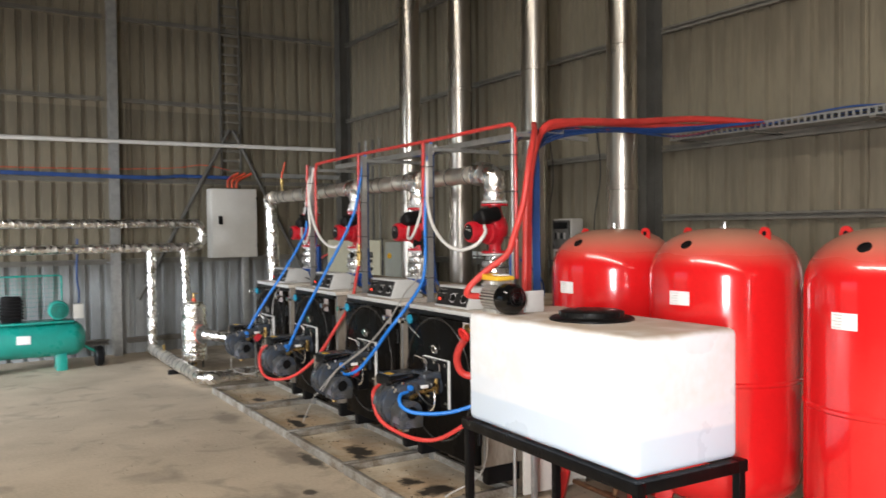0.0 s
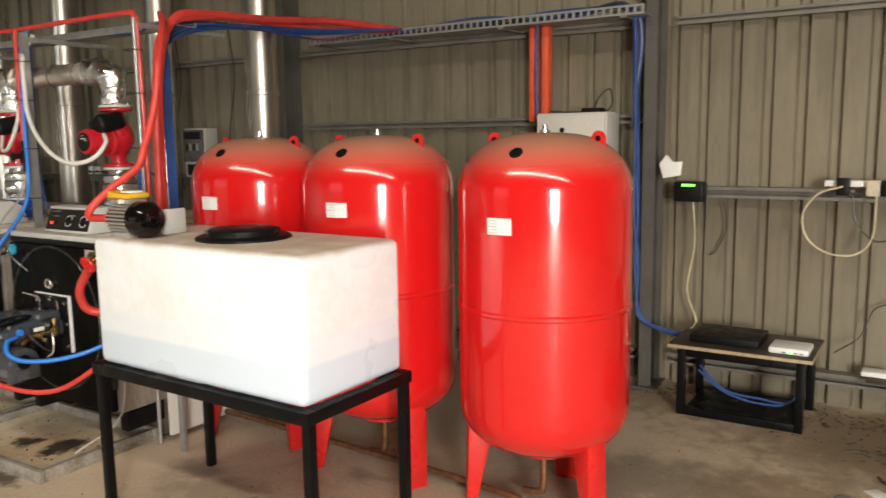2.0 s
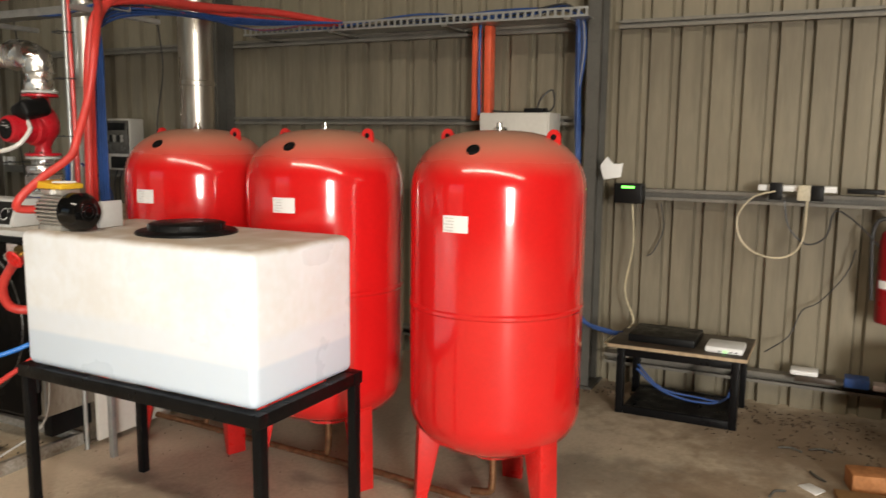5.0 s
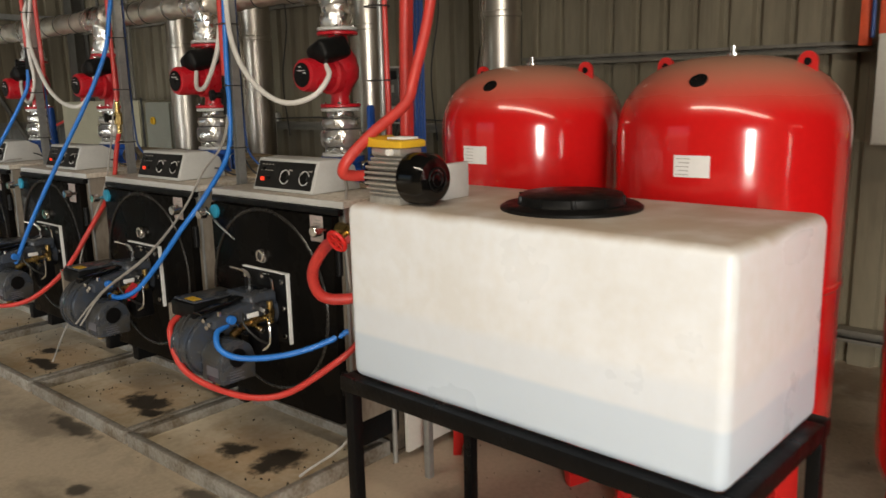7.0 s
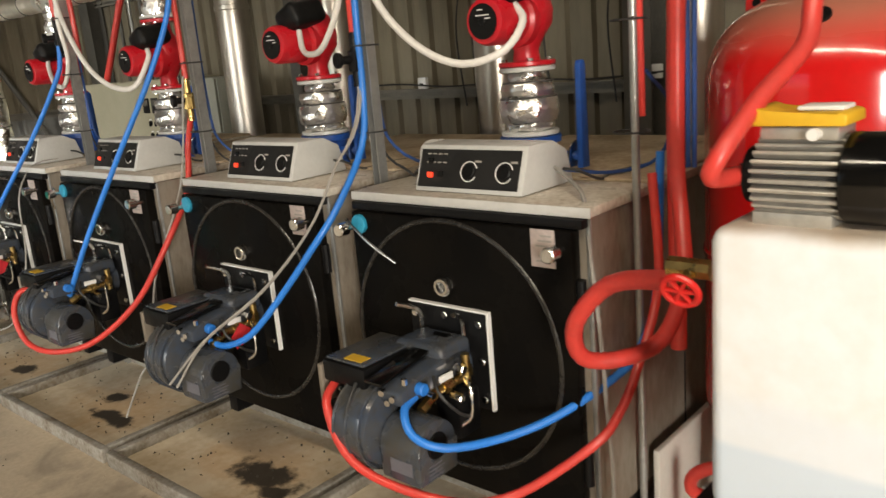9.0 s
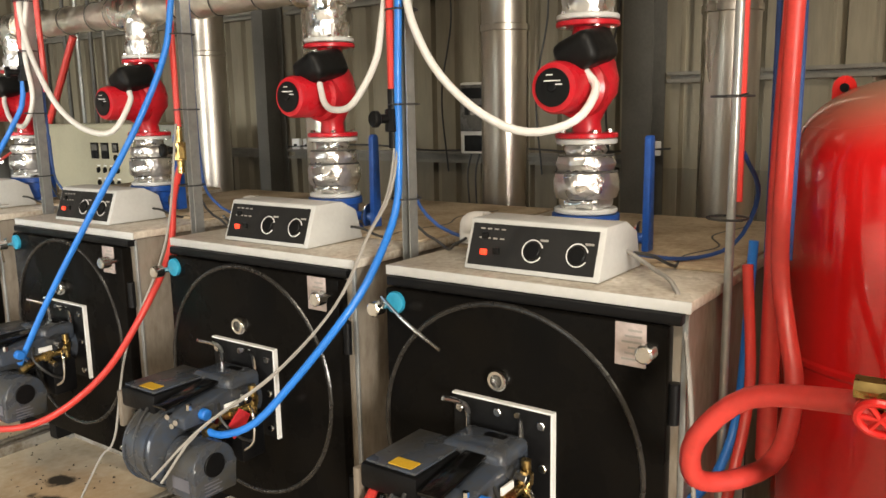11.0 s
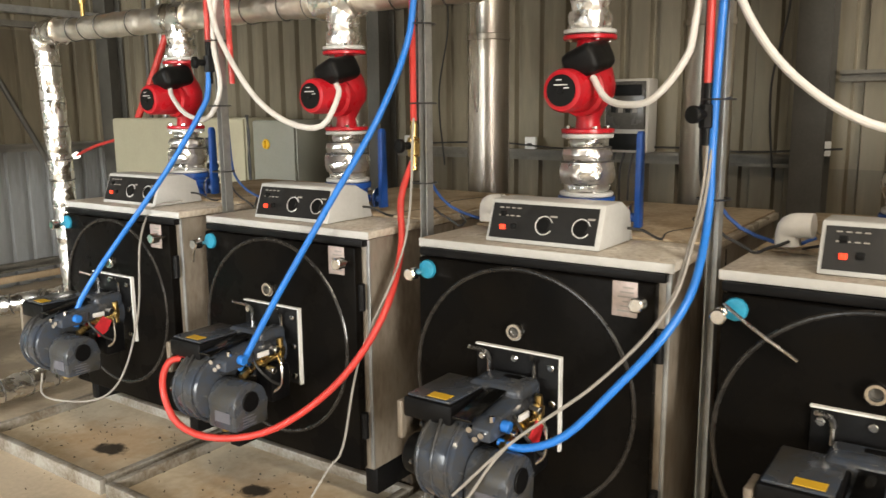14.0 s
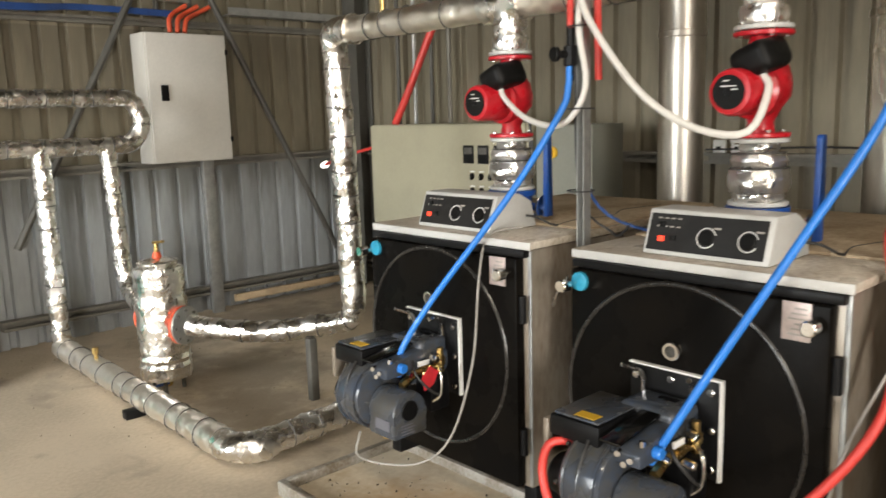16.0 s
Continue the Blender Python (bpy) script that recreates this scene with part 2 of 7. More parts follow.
TOPPLATE = mat("boiler_top", (0.60, 0.55, 0.47), 0.34, metal=0.05, var=0.22, scale=3, tint=(0.25, 0.185, 0.115))
DUSTTOP = mat("dust_covered_sheet", (0.52, 0.415, 0.285), 0.75, var=0.22, scale=4, fine=50, bump=0.12, tint=(0.27, 0.20, 0.125))
PANELGREY = mat("panel_grey", (0.52, 0.52, 0.50), 0.42, var=0.06, scale=9)
DIALBLK = mat("panel_black", (0.011, 0.0105, 0.010), 0.5, var=0.2, scale=12)
CHROME = mat("chrome", (0.75, 0.74, 0.72), 0.2, metal=1.0, var=0.06, bump=0)
BRASS = mat("brass", (0.60, 0.42, 0.16), 0.3, metal=1.0, var=0.2, scale=25)
COPPER = mat("old_copper", (0.32, 0.17, 0.09), 0.45, metal=0.8, var=0.3, scale=20)
BLUE = mat("blue_hose", (0.02, 0.20, 0.68), 0.38, var=0.10, scale=10, bump=0.02)
BLUECABLE = mat("blue_cable", (0.022, 0.07, 0.24), 0.5, var=0.15, scale=10)
REDHOSE = mat("red_hose", (0.62, 0.05, 0.04), 0.40, var=0.12, scale=10, bump=0.02)
ORANGE = mat("orange_conduit", (0.70, 0.10, 0.04), 0.42, var=0.12, scale=8)
WHITEC = mat("white_conduit", (0.72, 0.70, 0.66), 0.4, var=0.08, scale=12)
GREYC = mat("grey_cable", (0.34, 0.32, 0.29), 0.5, var=0.12, scale=12)
BLACKC = mat("black_cable", (0.03, 0.03, 0.03), 0.5, var=0.1)
BLUEV = mat("blue_valve", (0.012, 0.075, 0.33), 0.4, var=0.15, scale=15)
BURN = mat("burner_slate", (0.046, 0.058, 0.080), 0.24, var=0.18, scale=9, bump=0.05, tint=(0.055, 0.052, 0.045), rvar=0.2)
BURNDK = mat("burner_black", (0.006, 0.006, 0.0065), 0.42, spec=0.18, var=0.25, scale=10)
GLOSSBLK = mat("gloss_black", (0.004, 0.004, 0.004), 0.12, var=0.3, scale=15, bump=0.02)
EXTRED = mat("extinguisher_red", (0.29, 0.009, 0.012), 0.32, var=0.1, scale=10)
TABLETOP = mat("stained_tabletop", (0.055, 0.038, 0.025), 0.5, var=0.3, scale=6)
MATTBLK = mat("matt_black_plastic", (0.006, 0.006, 0.006), 0.7, spec=0.1, var=0.2, scale=6)
FILM = mat("black_plastic_film", (0.006, 0.006, 0.006), 0.16, var=0.3, scale=20, bump=0.3)
BRICKOR = mat("orange_brown_card", (0.40, 0.16, 0.05), 0.75, var=0.2, scale=14)
MOTOR = mat("motor_alloy", (0.56, 0.54, 0.49), 0.4, metal=0.6, var=0.15, scale=20)
GROOVE = mat("motor_groove", (0.09, 0.085, 0.078), 0.5, metal=0.3, var=0.2, scale=20)
GRIME = mat("grimy_steel", (0.12, 0.088, 0.058), 0.6, var=0.35, scale=9, tint=(0.03, 0.025, 0.02))
YELLOW = mat("yellow_label", (0.75, 0.45, 0.03), 0.5, var=0.08)
PAPER = mat("paper_label", (0.78, 0.78, 0.76), 0.6, var=0.04)
INK = mat("print_ink", (0.12, 0.12, 0.14), 0.6, var=0.1)
PLATE = mat("name_plate", (0.55, 0.46, 0.43), 0.4, metal=0.3, var=0.12, scale=30)
LAMPRED = mat("red_lamp", (0.8, 0.05, 0.02), 0.3, emit=((1.0, 0.05, 0.02), 1.2))
LAMPGREEN = mat("green_lamp", (0.1, 0.8, 0.1), 0.3, emit=((0.15, 1.0, 0.1), 4.0))
CYAN = mat("cyan_plastic", (0.02, 0.30, 0.48), 0.4, var=0.12, scale=30)
TANKW = mat("white_polyethylene", (0.85, 0.885, 0.925), 0.34, var=0.05, scale=3, fine=25, bump=0.03, tint=(0.79, 0.80, 0.80))
TANKW.node_tree.nodes["Principled BSDF"].inputs["Subsurface Weight"].default_value = 0.15
TANKW.node_tree.nodes["Principled BSDF"].inputs["Subsurface Radius"].default_value = (0.03, 0.03, 0.03)
TANKW = band(TANKW, 0.27, 0.22, (0.74, 0.81, 0.90), 0.6, wobble=0.004)
TANKW = band(TANKW, 0.16, 0.14, (0.60, 0.71, 0.83), 0.75, wobble=0.004)
TANKW = band(TANKW, 0.530, 0.562, (0.42, 0.31, 0.20), 0.85, wobble=0.016, rough=0.7)
STAND = mat("black_steel_stand", (0.005, 0.005, 0.0055), 0.36, spec=0.18, var=0.3, scale=12)
TEAL = mat("teal_paint", (0.015, 0.29, 0.235), 0.32, var=0.1, scale=6, coat=0.3)
CARD = mat("cardboard", (0.27, 0.145, 0.052), 0.8, var=0.14, scale=5)
WOOD = mat("raw_board", (0.46, 0.34, 0.21), 0.65, var=0.2, scale=5, stretch=(1, 6, 1))
GREYBOX = mat("grey_enamel", (0.57, 0.545, 0.49), 0.42, var=0.06, scale=4)
TRAYPAN = mat("tray_sediment", (0.66, 0.57, 0.43), 0.72, var=0.3, scale=3.2, fine=30, bump=0.2, tint=(0.48, 0.38, 0.25))
OILSPOTS = [(3.42, 4.78, 0.12, 0.10), (3.35, 5.02, 0.07, 0.08), (3.39, 5.84, 0.09, 0.17), (3.33, 5.72, 0.05, 0.06), (3.32, 6.95, 0.05, 0.16), (3.45, 7.15, 0.05, 0.07), (3.36, 8.05, 0.05, 0.10)]
spots(TRAYPAN, [(3.40, 4.9, 0.22, 0.3), (3.45, 5.95, 0.2, 0.3), (3.42, 7.0, 0.2, 0.35), (3.42, 8.1, 0.2, 0.3)], (0.46, 0.26, 0.11), 0.45, 0.6, 0.6, 8.0)
spots(TRAYPAN, OILSPOTS, (0.018, 0.014, 0.010), 0.96, 0.28, 0.6, 11.0)
RIM = mat("dirty_rim", (0.36, 0.34, 0.30), 0.55, metal=0.25, var=0.4, scale=7, tint=(0.16, 0.125, 0.085), bump=0.15)
OIL = mat("oil_stain", (0.016, 0.013, 0.010), 0.45, var=0.3, scale=8, bump=0.1)
RAGRED = mat("red_rag", (0.60, 0.02, 0.03), 0.7, var=0.2, scale=20)
CLEARBOX = mat("smoked_cover", (0.11, 0.105, 0.095), 0.22, var=0.2, scale=10)


# ---------------------------------------------------------------- mesh helpers
def B():
    return bmesh.new()


def box(bm, x0, x1, y0, y1, z0, z1, bev=0.0, seg=2, m=None):
    vs = [bm.verts.new((x, y, z)) for x in (x0, x1) for y in (y0, y1) for z in (z0, z1)]
    fs = [bm.faces.new([vs[i] for i in q]) for q in ((0, 1, 3, 2), (4, 6, 7, 5), (0, 4, 5, 1), (2, 3, 7, 6), (0, 2, 6, 4), (1, 5, 7, 3))]
    out = vs
    if bev:
        es = list({e for f in fs for e in f.edges})
        r = bmesh.ops.bevel(bm, geom=es, offset=bev, segments=seg, profile=0.5, affect="EDGES")
        out = list({v for f in r["faces"] for v in f.verts} | {v for v in vs if v.is_valid})
    if m is not None:
        bmesh.ops.transform(bm, matrix=m, verts=[v for v in out if v.is_valid])
    return bm


def prism(bm, poly, axis, a, b, bev=0.0):
    """A polygon in the plane across axis, drawn from a to b along it."""
    def at(p, t):
        return {"x": (t, p[0], p[1]), "y": (p[0], t, p[1]), "z": (p[0], p[1], t)}[axis]
    v0, v1 = [bm.verts.new(at(p, a)) for p in poly], [bm.verts.new(at(p, b)) for p in poly]
    n = len(poly)
    fs = [bm.faces.new(v0[::-1]), bm.faces.new(v1)] + [bm.faces.new((v0[i], v0[(i + 1) % n], v1[(i + 1) % n], v1[i])) for i in range(n)]
    if bev:
        bmesh.ops.bevel(bm, geom=list({e for f in fs for e in f.edges}), offset=bev, segments=2, profile=0.5, affect="EDGES")
    return bm


def lathe(bm, prof, o=(0, 0, 0), d=(0, 0, 1), n=32):
    """Turns a profile of (radius, distance) round the axis d through o."""
    q = Vector(d).to_track_quat("Z", "Y")
    o = Vector(o)
    rings = []
    for r, h in prof:
        if r < 1e-6:
            rings.append([bm.verts.new(o + q @ Vector((0, 0, h)))])
        else:
            rings.append([bm.verts.new(o + q @ Vector((r * math.cos(2 * math.pi * i / n), r * math.sin(2 * math.pi * i / n), h))) for i in range(n)])
    for a, b in zip(rings, rings[1:]):
        for i in range(n):
            j = (i + 1) % n
            if len(a) == 1 and len(b) == 1:
                continue
            if len(a) == 1:
                bm.faces.new((a[0], b[j], b[i]))
            elif len(b) == 1:
                bm.faces.new((a[i], a[j], b[0]))
            else:
                bm.faces.new((a[i], a[j], b[j], b[i]))
    return bm


def cyl(bm, p0, p1, r, r1=None, n=24, bev=0.0):
    p0, p1 = Vector(p0), Vector(p1)
    h = (p1 - p0).length
    r1 = r if r1 is None else r1
    prof = [(0, 0), (r - bev, 0), (r, bev), (r1, h - bev), (r1 - bev, h), (0, h)] if bev else [(0, 0), (r, 0), (r1, h), (0, h)]
    return lathe(bm, prof, p0, p1 - p0, n)


def curve(pts, step=0.04):
    """A smooth line through the points (Catmull-Rom), evenly stepped."""
    p = [Vector(q) for q in pts]
    p = [2 * p[0] - p[1]] + p + [2 * p[-1] - p[-2]]
    out = []
    for i in range(1, len(p) - 2):
        k = max(4, int((p[i + 1] - p[i]).length / step))
        for j in range(k):
            t = j / k
            a, b, c, d = p[i - 1], p[i], p[i + 1], p[i + 2]
            out.append(0.5 * ((2 * b) + (c - a) * t + (2 * a - 5 * b + 4 * c - d) * t * t + (3 * b - a - 3 * c + d) * t ** 3))
    out.append(p[-2])
    return out


def tube(bm, pts, r, n=10, smooth=True, step=0.04, rad=None):
    """Sweeps a circle along the points. rad(i, s): a factor on the radius at step i, s metres along."""
    p = curve(pts, step) if smooth else [Vector(q) for q in pts]
    t0 = (p[1] - p[0]).normalized()
    u = t0.orthogonal().normalized()
    rings, s = [], 0.0
    for i, c in enumerate(p):
        t = (p[min(i + 1, len(p) - 1)] - p[max(i - 1, 0)]).normalized()
        u = (u - t * u.dot(t)).normalized()
        w = t.cross(u)
        s += (p[i] - p[i - 1]).length if i else 0
        k = r * (rad(i, s) if rad else 1.0)
        rings.append([bm.verts.new(c + k * (u * math.cos(2 * math.pi * j / n) + w * math.sin(2 * math.pi * j / n))) for j in range(n)])
    for a, b in zip(rings, rings[1:]):
        for j in range(n):
            bm.faces.new((a[j], a[(j + 1) % n], b[(j + 1) % n], b[j]))
    bm.faces.new(rings[0][::-1])
    bm.faces.new(rings[-1])
    return bm


def torus(bm, c, d, R, r, n=40, k=8, a0=0.0, a1=360.0):
    q = Vector(d).to_track_quat("Z", "Y")
    pts = [Vector(c) + q @ Vector((R * math.cos(radians(a0 + (a1 - a0) * i / n)), R * math.sin(radians(a0 + (a1 - a0) * i / n)), 0)) for i in range(n + 1)]
    return tube(bm, pts, r, k, smooth=False)


def mesh_of(name, bm, material, angle=35):
    bmesh.ops.recalc_face_normals(bm, faces=bm.faces)
    me = bpy.data.meshes.new(name)
    bm.to_mesh(me)
    bm.free()
    me.materials.append(material)
    me.polygons.foreach_set("use_smooth", [True] * len(me.polygons))
    me.set_sharp_from_angle(angle=radians(angle))
    return me


def part(name, bm, material, parent, label=""):
    ob = new(name, mesh_of(name, bm, material))
    ob.parent = parent
    if parent.parent is None:
        ob.matrix_parent_inverse = parent.matrix_basis.inverted()
    return tagged(ob, label)


def thing(name, at, label, category, group="", kind=""):
    ob = new(name)
    ob.empty_display_size = 0.1
    ob.location = at
    ob.matrix_basis = Matrix.Translation(at)
    return tagged(ob, label, category, group, kind)


def solo(name, bm, material, label, category, group="", kind=""):
    """A thing of one mesh, its origin at the middle of its base."""
    vs = [v.co for v in bm.verts]
    c = Vector(((min(v.x for v in vs) + max(v.x for v in vs)) / 2, (min(v.y for v in vs) + max(v.y for v in vs)) / 2, min(v.z for v in vs)))
    bmesh.ops.translate(bm, verts=bm.verts, vec=-c)
    ob = new(name, mesh_of(name, bm, material))
    ob.location = c
    return tagged(ob, label, category, group, kind)


DROP = -0.033


def lower(ob, dz=DROP, dx=0.0, dy=0.0):
    """Moves a finished thing with all its parts."""
    ob.matrix_basis = Matrix.Translation((dx, dy, dz)) @ ob.matrix_basis
    return ob


# ---------------------------------------------------------------- the shed
EAST, NORTH, WEST, SOUTH, EAVES = 6.22, 12.15, -5.0, -6.0, 6.0


def sheeting(along, a, b, z0, z1, depth):
    """A ribbed steel sheet wall: flat pans with narrow upstanding ribs. along: 'x' or 'y'; depth(f): where the face lies."""
    prof, t = [], a
    pitch = 0.19
    while t < b:
        for dt, d in ((0.0, 0.0), (pitch * 0.64, 0.0), (pitch * 0.70, 1.0), (pitch * 0.94, 1.0)):
            prof.append((min(t + dt, b), d))
        t += pitch
    prof.append((b, 0.0))
    bm = B()
    rows = []
    for t, d in prof:
        f0, f1 = depth(d), depth(d) + depth(2)
        q = [(f0, t), (f1, t)] if along == "y" else [(t, f0), (t, f1)]
        rows.append([bm.verts.new((*p, z)) for p in q for z in (z0, z1)])
    for r, s in zip(rows, rows[1:]):
        if (r[0].co - s[0].co).length > 1e-5:
            bm.faces.new((r[0], s[0], s[1], r[1]))
            bm.faces.new((r[2], r[3], s[3], s[2]))
    return bm


def wall_sheet(name, along, a, b, z0, z1, at, out, label, m=SHEET):
    # ribs stand outwards (away from the room); the sheet is 2 mm thick
    bm = sheeting(along, a, b, z0, z1, lambda d: at + out * 0.042 * d if d < 2 else out * 0.002)
    ob = new(name, mesh_of(name, bm, m, 20))
    return tagged(ob, label, "wall", kind="structure")


bm = box(B(), WEST - 12, EAST + 0.3, SOUTH - 6, NORTH + 0.3, -0.2, 0.0)
tagged(new("floor", mesh_of("floor", bm, FLOOR)), "dusty stained concrete floor slab", "floor", kind="structure")

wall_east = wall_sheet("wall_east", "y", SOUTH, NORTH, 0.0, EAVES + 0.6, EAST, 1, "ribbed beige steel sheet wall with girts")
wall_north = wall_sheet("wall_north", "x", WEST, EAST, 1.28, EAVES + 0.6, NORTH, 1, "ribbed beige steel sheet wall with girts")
# the foot of the north wall has its daylight tint painted in
wall_sheet("wall_north_lower", "x", WEST, EAST, 0.0, 1.28, NORTH, 1, "ribbed steel sheets along the foot of the wall, coloured for cool daylight", COOLSHEET)
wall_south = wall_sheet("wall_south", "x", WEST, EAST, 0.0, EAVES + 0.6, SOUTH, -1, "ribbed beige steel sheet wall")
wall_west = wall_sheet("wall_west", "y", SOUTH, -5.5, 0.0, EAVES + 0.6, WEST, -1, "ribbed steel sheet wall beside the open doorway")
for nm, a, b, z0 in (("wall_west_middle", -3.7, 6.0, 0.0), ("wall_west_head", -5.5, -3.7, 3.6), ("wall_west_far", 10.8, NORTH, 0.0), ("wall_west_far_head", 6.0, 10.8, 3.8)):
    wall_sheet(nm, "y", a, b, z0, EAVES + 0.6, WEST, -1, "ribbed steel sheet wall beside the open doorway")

# roof with one translucent strip left open as a skylight
bm = B()
box(bm, WEST - 0.2, -1.2, SOUTH - 0.2, NORTH + 0.2, EAVES + 0.0, EAVES + 0.05)
box(bm, -0.6, EAST + 0.2, SOUTH - 0.2, NORTH + 0.2, EAVES + 0.0, EAVES + 0.05)
box(bm, -1.2, -0.6, SOUTH - 0.2, -5.5, EAVES + 0.0, EAVES + 0.05)
box(bm, -1.2, -0.6, 5.55, NORTH + 0.2, EAVES + 0.0, EAVES + 0.05)
tagged(new("ceiling", mesh_of("ceiling", bm, ROOF)), "steel sheet roof with a skylight strip", "ceiling", kind="structure")


def girt(parent, along, a, b, z, face, inn, h=0.10, d=0.09):
    """A lipped channel girt on the room side of a wall."""
    bm = B()
    t = 0.004
    x0, x1 = sorted((face, face + inn * d))
    prof = [(face, z + h / 2), (face + inn * d, z + h / 2), (face + inn * d, z + h / 2 - 0.02), (face + inn * (d - t), z + h / 2 - 0.02), (face + inn * (d - t), z + h / 2 - t),
            (face + inn * t, z + h / 2 - t), (face + inn * t, z - h / 2 + t), (face + inn * (d - t), z - h / 2 + t), (face + inn * (d - t), z - h / 2 + 0.02), (face + inn * d, z - h / 2 + 0.02), (face + inn * d, z - h / 2), (face, z - h / 2)]
    prism(bm, prof if along == "y" else prof, "y" if along == "y" else "x", a, b)
    return part("girt", bm, GIRT, parent)


EF, NF = EAST - 0.004, NORTH - 0.004
for z, zn in ((0.175, 0.175), (1.275, 1.265), (2.36, 2.39), (3.39, 3.49), (4.58, 4.60), (5.70, 5.70)):
    low = z < 2
    size = (0.07, 0.09) if low else (0.055, 0.055)
    z, zn = (z + 0.015, zn + 0.015) if low else (z, zn)
    for a, b in ((SOUTH, 2.30), (2.52, 5.45), (5.67, 8.45), (8.69, NORTH)):
        if low and z > 1 and a == 2.52:
            continue
        girt(wall_east, "y", a, b, z, EF, -1, *size)
    for a, b in ((WEST, 2.62), (2.86, EAST - 0.25)):
        girt(wall_north, "x", a, b, zn, NF, -1, *size)
girt(wall_east, "y", 2.52, 5.45, 1.755, EF, -1, 0.06, 0.06)


def h_column(x, y, z1, w, d, label):
    """A rolled steel column, H in plan, its web along x."""
    bm = B()
    box(bm, x - d / 2, x - d / 2 + 0.011, y - w / 2, y + w / 2, 0, z1)
    box(bm, x + d / 2 - 0.011, x + d / 2, y - w / 2, y + w / 2, 0, z1)
    box(bm, x - d / 2 + 0.011, x + d / 2 - 0.011, y - 0.004, y + 0.004, 0, z1)
    box(bm, x - d / 2 - 0.04, x + d / 2 + 0.04, y - w / 2 - 0.03, y + w / 2 + 0.03, 0.0, 0.015)
    return tagged(new("column", mesh_of("column", bm, COLUMN)), label, "column", kind="structure")


for y, cw in ((2.41, 0.08), (5.56, 0.17), (8.57, 0.12)):
    h_column(6.10, y, EAVES, cw, 0.20, "dark steel column against the sheet wall")
bm = B()
box(bm, 2.665, 2.775, 11.96, 11.97, 0, EAVES)
box(bm, 2.665, 2.775, 12.12, 12.13, 0, EAVES)
box(bm, 2.716, 2.724, 11.97, 12.12, 0, EAVES)
tagged(new("column", mesh_of("column", bm, GALV)), "grey steel column against the sheet wall", "column", kind="structure")
bm = B()
box(bm, 6.03, 6.04, 11.93, 12.12, 0, EAVES)
box(bm, 6.19, 6.20, 11.93, 12.12, 0, EAVES)
box(bm, 6.04, 6.19, 12.02, 12.03, 0, EAVES)
tagged(new("column", mesh_of("column", bm, COLUMN)), "dark steel corner column", "column", kind="structure")
bm = B()
box(bm, 4.46, 4.56, 12.0, 12.05, 0, 1.30, 0.006)
solo("post", bm, GALV, "galvanised channel post below the wall cabinet", "post")

# ---------------------------------------------------------------- boilers
FRONT = 3.50
BOILER_Y = (4.905, 5.925, 7.05, 8.13)


def bolt(bm, c, d, r=0.012, h=0.012):
    return cyl(bm, c, Vector(c) + Vector(d) * h, r, n=8, bev=0.002)


